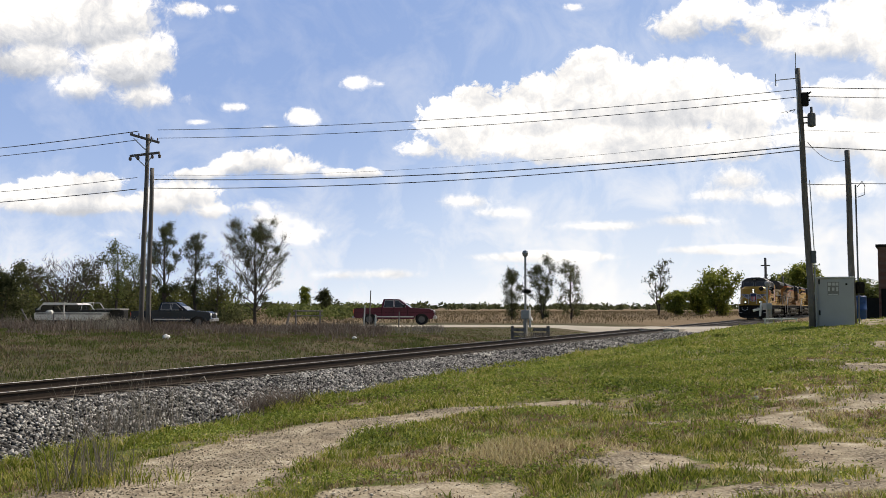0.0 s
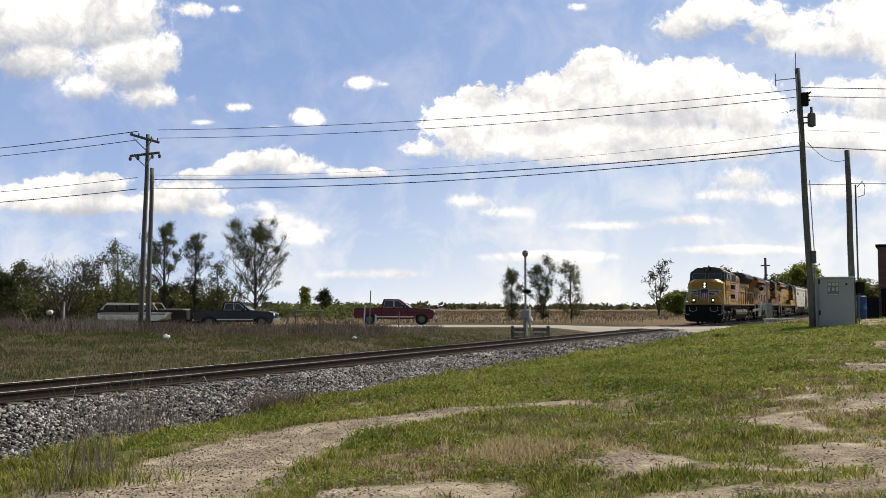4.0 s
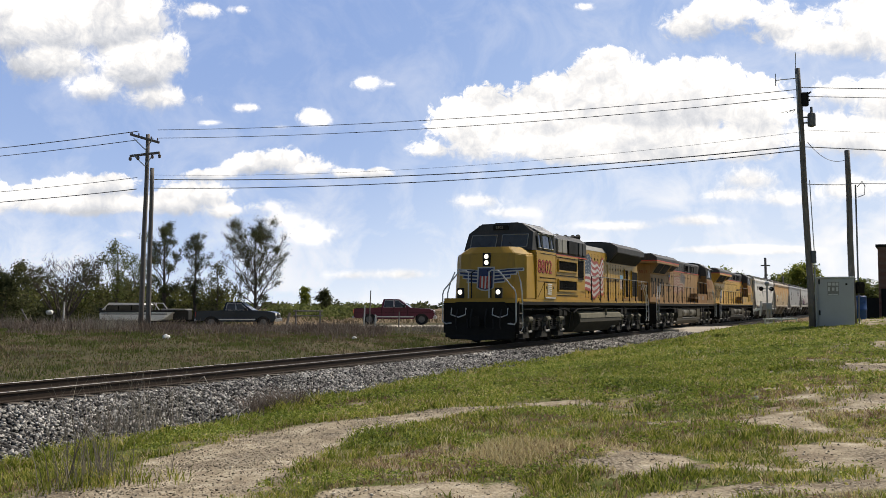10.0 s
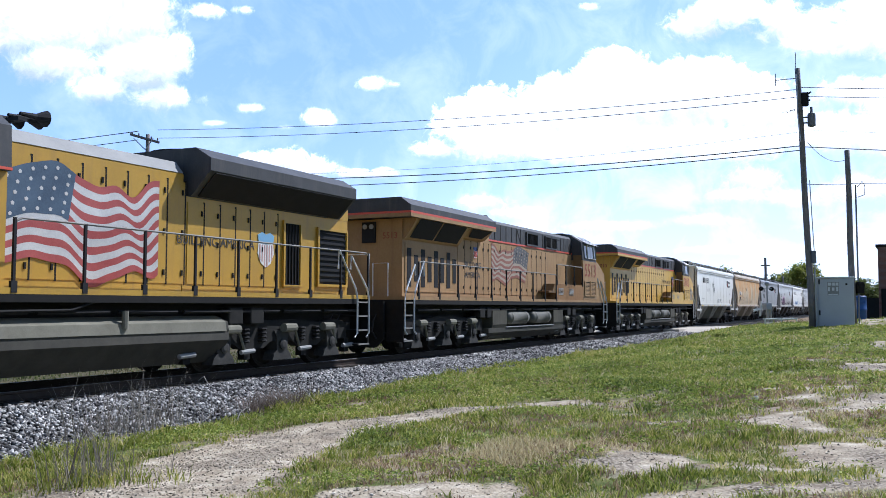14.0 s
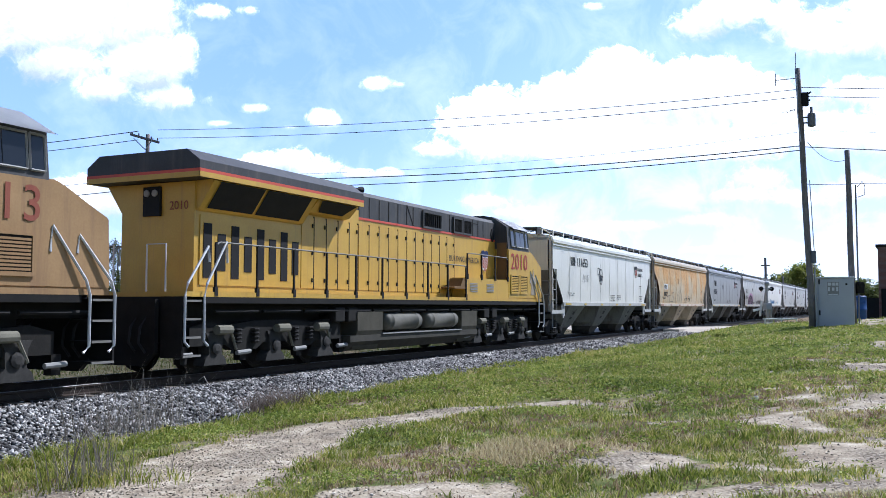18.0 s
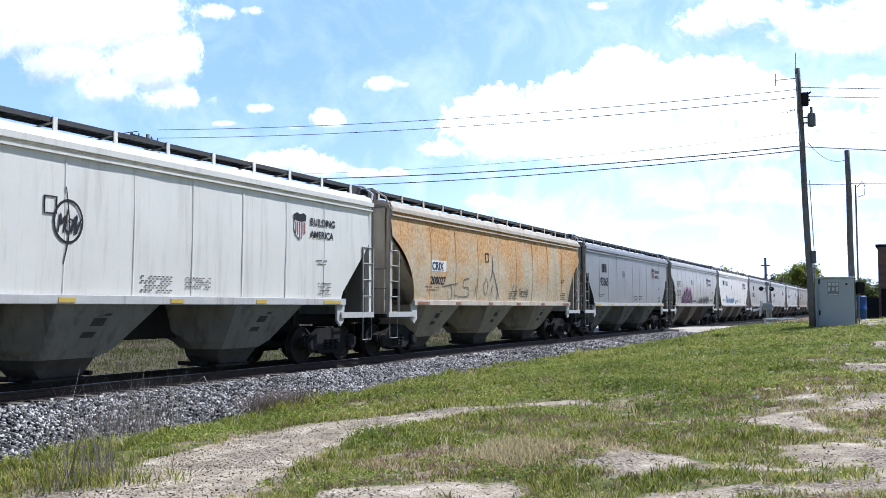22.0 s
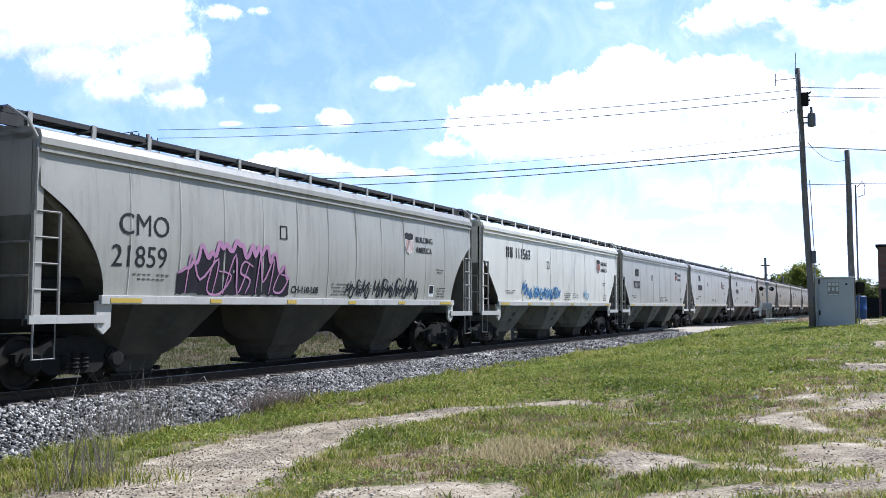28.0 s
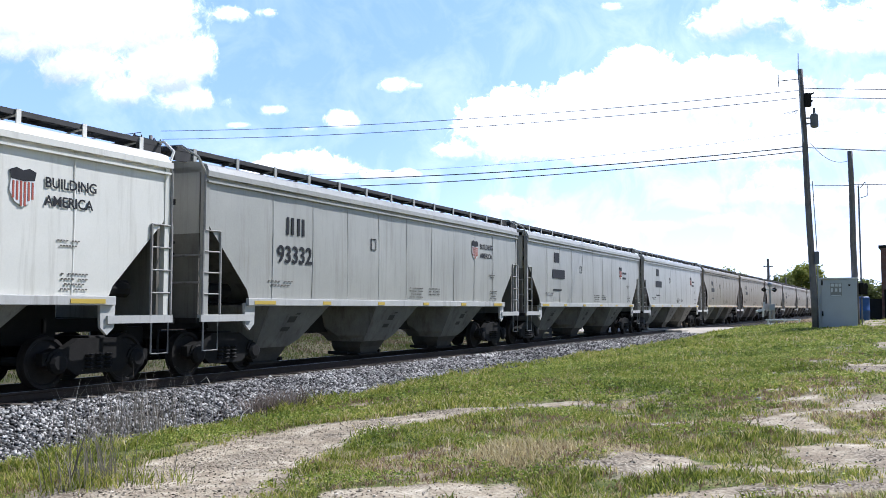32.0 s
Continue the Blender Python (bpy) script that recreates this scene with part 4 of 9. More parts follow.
def lead_locomotive():
    """Wide-nosed freight engine, cab leading."""
    lo = thing("locomotive", pose(0, 0, 0), "yellow and grey freight locomotive with a painted flag, leading", "locomotive", "locomotives")
    Y, G = M["yellow"], M["loco_grey"]
    underworks(lo, 1.1, 21.7, Y, 0)
    loco_truck(lo, 4.75)
    loco_truck(lo, 18.1)
    knuckle(lo, 0.12, False)
    knuckle(lo, L_LOCO - 0.12, True)
    # pilot
    bm = bmnew()
    prism(bm, [(-1.35, 1.1), (-1.42, 0.5), (-1.2, 0.16), (1.2, 0.16), (1.42, 0.5), (1.35, 1.1), (1.0, 1.58), (-1.0, 1.58)], 0.78, 0.95, "x")
    prev = None
    for k in range(13):
        y = -1.42 + 2.84 * k / 12
        u = abs(y) / 1.42
        row = [bm.verts.new((x, y, z)) for x, z in ((0.30 + 0.42 * u * u, 0.14 + 0.10 * u), (0.52 + 0.22 * u * u, 0.34), (0.62 + 0.12 * u * u, 0.58), (0.78, 0.82 - 0.1 * u))]
        if prev:
            for i in range(3):
                bm.faces.new((prev[i], row[i], row[i + 1], prev[i + 1]))
        prev = row
    part("pilot", bm, M["under"], lo, "black snowplough pilot")
    for y in (-0.55, 0.5):
        hose(lo, 0.7, y)
    bm = bmnew()
    box(bm, 0.85, 1.75, -1.5, 1.5, 1.55, 1.72)
    part("front_platform", bm, Y, lo)
    steps(lo, 0.95, False, Y, False)
    steps(lo, 21.55, True, Y)
    # nose with bevelled corners
    bm = bmnew()
    lo_ring = [(2.45, -1.5), (1.75, -1.15), (1.6, -0.7), (1.6, 0.7), (1.75, 1.15), (2.45, 1.5), (3.9, 1.5), (3.9, -1.5)]
    hi_ring = [(2.6, -1.45), (2.05, -1.1), (1.95, -0.7), (1.95, 0.7), (2.05, 1.1), (2.6, 1.45), (3.9, 1.45), (3.9, -1.45)]
    a = [bm.verts.new((x, y, 1.7)) for x, y in lo_ring]
    b = [bm.verts.new((x, y, 3.25 if abs(y) > 1.3 and x < 3 else 3.3)) for x, y in hi_ring]
    c = [bm.verts.new((x + (0.35 if x < 3 else 0), y * 0.72, 3.55)) for x, y in hi_ring]
    bm.faces.new(a)
    for p, q in ((a, b), (b, c)):
        for i in range(8):
            bm.faces.new((p[i], p[(i + 1) % 8], q[(i + 1) % 8], q[i]))
    bm.faces.new(c[::-1])
    bmesh.ops.bevel(bm, geom=list(bm.edges), offset=0.03, segments=2, affect="EDGES")
    nose = part("nose", bm, Y, lo)
    bm = bmnew()
    box(bm, 1.84, 1.93, -0.16, 0.16, 2.85, 3.32, 0.01)
    hl = part("headlight_housing", bm, M["cab_black"], lo)
    for z in (2.98, 3.2):
        bm = bmnew()
        lathe(bm, [(0.03, 1.80), (0.085, 1.81), (0.085, 1.85)], (0, 0, z), "x", 14)
        part("headlight", bm, M["lamp"], hl, "lit white headlight")
    for y in (-0.78, 0.78):
        bm = bmnew()
        lathe(bm, [(0.03, 0.58), (0.075, 0.59), (0.10, 0.74)], (0, y, 1.93), "x", 14)
        dl = part("ditch_light", bm, M["lamp"], lo, "lit white ditch light")
        bm = bmnew()
        box(bm, 0.66, 0.86, y - 0.13, y + 0.13, 1.72, 2.08, 0.02)
        part("lamp_housing", bm, M["cab_black"], dl)
    # wings and shield painted on the nose
    def nose_x(y, z):
        t, y = (z - 1.7) / 1.6, abs(y)
        mix = lambda p, q: p + (q - p) * t
        yb, ye = mix(1.15, 1.1), mix(1.5, 1.45)
        if y < 0.7:
            return mix(1.6, 1.95)
        if y < yb:
            return mix(1.6, 1.95) + (mix(1.75, 2.05) - mix(1.6, 1.95)) * (y - 0.7) / (yb - 0.7)
        return mix(1.75, 2.05) + (mix(2.45, 2.6) - mix(1.75, 2.05)) * (y - yb) / (ye - yb)

    def painted(bm, pts, off):
        """A strip along y from rows of (y, low z, high z), lying on the nose."""
        prev = None
        for y, z0, z1 in pts:
            row = [bm.verts.new((nose_x(y, z) - off, y, z)) for z in (z0, z1)]
            if prev:
                bm.faces.new((prev[0], row[0], row[1], prev[1]))
            prev = row

    for side in (-1, 1):
        for k in range(4):
            ln = 1.40 - 0.2 * k
            z = 2.66 - 0.12 * k
            ys = [0.30, 0.5, 0.7] + [v for v in (0.9, 1.12, 1.25) if v < ln - 0.05] + [ln]
            bm = bmnew()
            painted(bm, [(side * y, z - 0.06 + 0.07 * (y - 0.3), z + 0.058 + 0.07 * (y - 0.3)) for y in ys], 0.012)
            part("wing_feather", bm, M["navy"], nose)
            bm = bmnew()
            painted(bm, [(side * y, z - 0.060 + 0.07 * (y - 0.3), z - 0.016 + 0.07 * (y - 0.3)) for y in ys], 0.018)
            if k == 0:
                painted(bm, [(side * y, z + 0.035 + 0.07 * (y - 0.3), z + 0.06 + 0.07 * (y - 0.3)) for y in ys], 0.018)
            painted(bm, [(side * y, z - 0.052 + 0.07 * (y - 0.3), z + 0.058 + 0.07 * (y - 0.3)) for y in (ln - 0.03, ln)], 0.019)
            part("wing_line", bm, M["flag_white"], nose)
    bm = bmnew()
    painted(bm, [(y, 1.97 + 0.9 * abs(y) ** 2, 2.83) for y in (-0.36, -0.24, -0.12, 0, 0.12, 0.24, 0.36)], 0.022)
    part("shield_border", bm, M["flag_white"], nose)
    bm = bmnew()
    painted(bm, [(y, 2.02 + 0.9 * abs(y) ** 2, 2.78) for y in (-0.3, -0.2, -0.1, 0, 0.1, 0.2, 0.3)], 0.026)
    ns = part("shield", bm, M["navy"], nose, "painted blue shield with red and white stripes")
    for k in range(7):
        bm = bmnew()
        y = -0.21 + 0.07 * k
        painted(bm, [(y - 0.033, 2.06 + 0.9 * y * y, 2.5), (y + 0.033, 2.06 + 0.9 * y * y, 2.5)], 0.032)
        part("shield_stripe", bm, M["red"] if k % 2 == 0 else M["white"], ns)
    for y in (-0.4, 0.4):
        bm = bmnew()
        tube(bm, [(1.0, y, 1.72), (1.0, y, 2.60), (1.0, y * 0.6, 2.68)], 0.025, 6)
        part("grab_rail", bm, M["cab_black"], lo)
    for y0, y1 in ((-1.15, -0.55), (0.55, 1.15)):
        bm = bmnew()
        tube(bm, [(0.72, y0, 1.35), (0.62, y0, 1.1), (0.62, (y0 + y1) / 2, 1.0), (0.62, y1, 1.1), (0.72, y1, 1.35)], 0.025, 6)
        part("cut_lever", bm, M["silver"], lo)
    for k in range(4):
        bm = bmnew()
        y = -0.9 + 0.6 * k
        tube(bm, [(0.74, y, 1.3), (0.6, y + 0.03, 1.0), (0.62, y + 0.05, 0.7), (0.72, y + 0.02, 0.5)], 0.03, 6)
        part("air_hose", bm, M["black"], lo)
    # cab
    bm = bmnew()
    prism(bm, [(3.9, 1.7), (3.9, 3.46), (6.3, 3.46), (6.3, 1.7)], -1.53, 1.53)
    cab = part("cab", bm, Y, lo)
    bm = bmnew()
    a = [(3.55, -1.45, 3.463), (3.55, 1.45, 3.463), (6.3, 1.51, 3.463), (6.3, -1.51, 3.463)]
    b = [(4.0, -1.38, 4.12), (4.0, 1.38, 4.12), (6.3, 1.45, 4.12), (6.3, -1.45, 4.12)]
    c = [(4.12, -0.85, 4.48), (4.12, 0.85, 4.48), (6.3, 0.85, 4.5), (6.3, -0.85, 4.5)]
    rings = [[bm.verts.new(v) for v in r] for r in (a, b, c)]
    bm.faces.new(rings[0])
    bm.faces.new(rings[2][::-1])
    for p, q in zip(rings, rings[1:]):
        for i in range(4):
            bm.faces.new((p[i], p[(i + 1) % 4], q[(i + 1) % 4], q[i]))
    top = part("cab_top", bm, G, cab, "dark grey upper cab")
    # windscreen: two panes
    for y0, y1 in ((-1.2, -0.12), (0.12, 1.2)):
        bm = bmnew()
        bm.faces.new([bm.verts.new(p) for p in ((3.665, y0, 3.60), (3.665, y1, 3.60), (3.945, y1, 4.03), (3.945, y0, 4.03))])
        for v in bm.verts:
            v.co.x -= 0.012
        part("windscreen", bm, M["cab_glass"], top)
        bm = bmnew()
        for p, q in (((3.645, y0, 3.585), (3.645, y1, 3.585)), ((3.945, y0, 4.045), (3.945, y1, 4.045)), ((3.645, y0, 3.585), (3.945, y0, 4.045)), ((3.645, y1, 3.585), (3.945, y1, 4.045))):
            tube(bm, [p, q], 0.022, 4)
        part("window_frame", bm, M["pale_grey"], top)
        bm = bmnew()
        ym = (y0 + y1) / 2
        tube(bm, [(3.60, ym, 3.56), (3.72, ym + 0.22, 3.78)], 0.012, 4)
        part("wiper", bm, M["black"], top)
    bm = bmnew()
    box(bm, 3.98, 4.1, -0.32, 0.32, 4.24, 4.42, 0.02)
    nb = part("number_board", bm, M["cab_black"], top)
    letters("number", "8802", 0.16, pose(3.975, 0.2, 4.275, 90, 0, -90), M["pale_grey"], nb)
    for side in (-1, 1):
        for x0, x1 in ((4.25, 4.62), (4.78, 5.2), (5.22, 5.6), (5.74, 6.1)):
            yb, yt = side * 1.502, side * 1.44
            bm = bmnew()
            bm.faces.new([bm.verts.new(p) for p in ((x0, yb, 3.58), (x1, yb, 3.58), (x1, yt, 4.05), (x0, yt, 4.05))])
            part("side_window", bm, M["glass"], top)
        bm = bmnew()
        for x0, x1 in ((4.25, 4.62), (5.74, 6.1), (4.74, 5.64)):
            for p, q in (((x0, 3.56), (x0, 4.07)), ((x1, 3.56), (x1, 4.07)), ((x0, 3.56), (x1, 3.56)), ((x0, 4.07), (x1, 4.07))):
                tube(bm, [(p[0], side * (1.515 - 0.11 * (p[1] - 3.56)), p[1]), (q[0], side * (1.515 - 0.11 * (q[1] - 3.56)), q[1])], 0.025, 4)
        part("window_frame", bm, M["pale_grey"], top)
        bm = bmnew()
        bm.faces.new([bm.verts.new(p) for p in ((4.1, side * 0.95, 4.44), (6.3, side * 0.95, 4.46), (6.3, side * 1.58, 4.10), (4.5, side * 1.58, 4.10))])
        bmesh.ops.solidify(bm, geom=list(bm.faces), thickness=0.03)
        part("sun_visor", bm, M["silver"], top, "bright metal sun visor along the eaves")
    nm = letters("number_outline", "8802", 0.74, side_m(4.05, -1.538, 2.66), M["cab_black"], lo, "dark outline of the road number", bold=0.020, squeeze=1.14)
    letters("number", "8802", 0.74, side_m(4.05, -1.545, 2.66), M["numeral"], lo, "large red road number", bold=0.002, squeeze=1.14)
    for side in (-1, 1):
        # dark gaps between the panels of the cab side
        bm = bmnew()
        y0 = side * 1.536
        for x0, x1, z0, z1 in ((3.93, 3.96, 1.75, 3.4), (6.24, 6.27, 1.75, 3.4), (4.3, 6.2, 2.47, 2.495), (4.3, 6.2, 3.36, 3.38), (4.83, 4.85, 1.75, 2.33), (4.85, 6.24, 2.31, 2.335)):
            box(bm, x0, x1, y0 - 0.004, y0 + 0.004, z0, z1)
        prism(bm, [(4.05, 1.76), (4.08, 1.76), (4.85, 2.31), (4.85, 2.335)], y0 - 0.004, y0 + 0.004)
        for x in (5.0, 5.78):
            box(bm, x, x + 0.1, side * 1.56 - 0.003, side * 1.56 + 0.003, 2.08, 2.18)
        part("panel_gap", bm, M["under"], lo)
        bm = bmnew()
        box(bm, 4.85, 6.1, side * 1.56 - 0.02, side * 1.56 + 0.02, 1.735, 1.775)
        part("door_sill", bm, M["white"], lo)
    for side in (-1, 1):
        bm = bmnew()
        box(bm, 4.3, 6.25, side * 1.54 - 0.01, side * 1.54 + 0.01, 2.50, 2.54)
        box(bm, 4.1, 6.25, side * 1.54 - 0.01, side * 1.54 + 0.01, 2.36, 2.39)
        box(bm, 4.85, 6.25, side * 1.54 - 0.015, side * 1.54 + 0.015, 1.78, 2.30)
        part("side_panel", bm, Y, lo)
        bm = bmnew()
        for k in range(6):
            box(bm, 5.15, 5.62, side * 1.565 - 0.012, side * 1.565 + 0.012, 1.88 + 0.072 * k, 1.918 + 0.072 * k)
        tagged(part("louvre_slats", bm, M["white"], lo), kind="stuff")
    # behind the cab
    bm = bmnew()
    box(bm, 6.302, 9.6, -1.42, 1.42, 1.7, 3.42)
    ep = part("equipment_housing", bm, Y, lo)
    for z0, z1 in ((2.08, 2.44), (2.84, 3.2)):
        grille(ep, 6.85, 9.3, z0, z1, 1.42, 26, Y)
    bm = bmnew()
    for side in (-1, 1):
        for z in (1.85, 2.62, 3.32):
            box(bm, 6.6, 9.55, side * 1.43 - 0.012, side * 1.43 + 0.012, z, z + 0.03)
    part("seam", bm, M["under"], ep)
    bm = bmnew()
    prism(bm, [(-1.25, 3.423), (-1.22, 4.1), (-0.9, 4.32), (0.9, 4.32), (1.22, 4.1), (1.25, 3.423)], 6.302, 11.3, "x")
    up = part("upper_hood", bm, G, lo, "dark grey upper hood")
    for x0, x1, mt in ((7.2, 7.75, M["pale_grey"]), (7.82, 8.4, M["pale_grey"]), (8.7, 9.9, M["cab_black"]), (10.1, 10.5, G), (10.6, 11.0, G)):
        for side in (-1, 1):
            bm = bmnew()
            box(bm, x0, x1, side * 1.27 - 0.05, side * 1.27 + 0.05, 3.55, 4.08, 0.015)
            part("vent_box", bm, mt, up)
    bm = bmnew()
    for side in (-1, 1):
        box(bm, 6.35, 11.3, side * 1.26 - 0.012, side * 1.26 + 0.012, 3.43, 3.47)
    part("stripe", bm, M["red"], up)
    bm = bmnew()
    box(bm, 9.602, 11.3, -1.15, 1.15, 1.7, 3.42)
    bh = part("blower_housing", bm, Y, lo)
    grille(bh, 9.75, 10.95, 2.62, 3.3, 1.15, 14, M["under"])
    for k in range(9):
        bm = bmnew()
        box(bm, 4.6 + k * 0.62, 4.95 + k * 0.62, -0.5, 0.5, 4.32 if k > 2 else 4.49, 4.4 if k > 2 else 4.55, 0.02)
        part("roof_hatch", bm, M["under"], lo)
    # long hood with the flag
    bm = bmnew()
    prism(bm, [(-0.97, 1.7), (-0.97, 3.9), (-0.75, 4.12), (0.75, 4.12), (0.97, 3.9), (0.97, 1.7)], 11.302, 15.3, "x")
    hood = part("long_hood", bm, Y, lo)
    bm = bmnew()
    prism(bm, [(-0.98, 3.92), (-0.76, 4.15), (0.76, 4.15), (0.98, 3.92), (0.7, 4.0), (-0.7, 4.0)], 11.31, 15.29, "x")
    part("hood_roof", bm, M["pale_grey"], hood, "silver hood roof")
    hood_doors(hood, [11.35 + 0.5 * k for k in range(9)], 1.85, 3.75, 0.972, Y)
    flag(hood, 11.3, 14.6, 1.9, 3.72, -1.006, (M["flag_red"], M["flag_white"], M["flag_blue"]))
    bm = bmnew()
    tube(bm, [(12.05, -0.1, 4.15), (12.05, -0.1, 4.4)], 0.04, 8)
    box(bm, 11.98, 12.15, -0.45, 0.4, 4.38, 4.44)
    for y, l in ((-0.4, 0.5), (-0.1, 0.62), (0.2, 0.45), (0.35, -0.4)):
        lathe(bm, [(0.03, 12.05), (0.05, 12.05 + l * 0.6), (0.14, 12.05 + l)], (0, y, 4.5), "x", 10)
    part("horn", bm, M["cab_black"], lo, "cluster of black air horns")
    # radiator end
    bm = bmnew()
    box(bm, 15.302, 21.4, -0.98, 0.98, 1.7, 3.5)
    rh = part("radiator_hood", bm, Y, lo)
    hood_doors(rh, [15.4, 15.9, 16.4, 16.9, 17.4, 17.9, 18.4], 1.85, 3.4, 0.982, Y)
    grille(rh, 18.65, 19.25, 1.9, 3.25, 0.985, 5, Y)
    grille(rh, 20.05, 21.28, 1.95, 3.2, 0.985, 10, Y, False)
    bm = bmnew()
    prism(bm, [(-0.98, 3.503), (-1.50, 3.98), (-1.50, 4.22), (-1.1, 4.44), (1.1, 4.44), (1.50, 4.22), (1.50, 3.98), (0.98, 3.503)], 15.5, 21.0, "x")
    rad = part("radiator", bm, G, lo, "flared dark grey radiator housing")
    for side in (-1, 1):
        bm = bmnew()
        prism(bm, [(side * 1.035, 3.54), (side * 1.48, 3.95), (side * 1.50, 3.94), (side * 1.05, 3.52)], 15.65, 20.85, "x")
        part("intake_screen", bm, M["cab_black"], rad)
    bm = bmnew()
    for k in range(3):
        lathe(bm, [(0.75, 4.44), (0.75, 4.50), (0.7, 4.51)], (16.4 + 1.75 * k, 0, 0), "z", 20)
    part("fan", bm, M["under"], rad)
    bm = bmnew()
    prism(bm, [(20.95, 4.24), (20.95, 3.9), (20.4, 3.5), (21.4, 3.5), (21.4, 4.2)], -0.99, 0.99)
    part("hood_end", bm, Y, rh)
    letters("slogan", "BUILDING AMERICA", 0.28, side_m(15.1, -1.004, 2.6), M["loco_grey"], rh, "dark block-letter slogan")
    shield(rh, 17.95, -1.004, 2.62, 0.74, "spray_pale", "badge_pink")
    handrail(lo, 11.2, 21.6, 9)
    for side in (-1, 1):
        bm = bmnew()
        rail_bar(bm, [(0.62, side * 0.42, 1.72), (0.62, side * 0.42, 2.62), (0.62, side * 0.52, 2.68), (0.62, side * 0.8, 2.66), (0.62, side * 1.45, 2.0), (0.62, side * 1.5, 1.85), (0.62, side * 1.5, 0.85), (0.72, side * 1.4, 0.75), (0.72, side * 1.15, 0.78)], 0.028)
        part("end_rail", bm, M["silver"], lo)
        bm = bmnew()
        rail_bar(bm, [(1.75, side * 1.3, 2.66), (1.62, side * 1.45, 2.3), (1.5, side * 1.54, 1.9), (1.5, side * 1.56, 0.62), (1.25, side * 1.56, 0.5)], 0.028)
        part("stair_rail", bm, M["silver"], lo)
        bm = bmnew()
        rail_bar(bm, [(21.65, side * 1.5, 1.7), (21.65, side * 1.5, 2.7), (21.65, side * 0.5, 2.7), (21.65, side * 0.5, 1.7)], 0.022)
        part("end_rail", bm, M["silver"], lo)
    reshape(lo)
    return lo


# yellow turned brown: shade on the rear cab wall put into the colour
M["door_brown"] = surf("dirty_door_yellow", (0.16, 0.095, 0.04), (0.22, 0.13, 0.055), 2, 0.6)


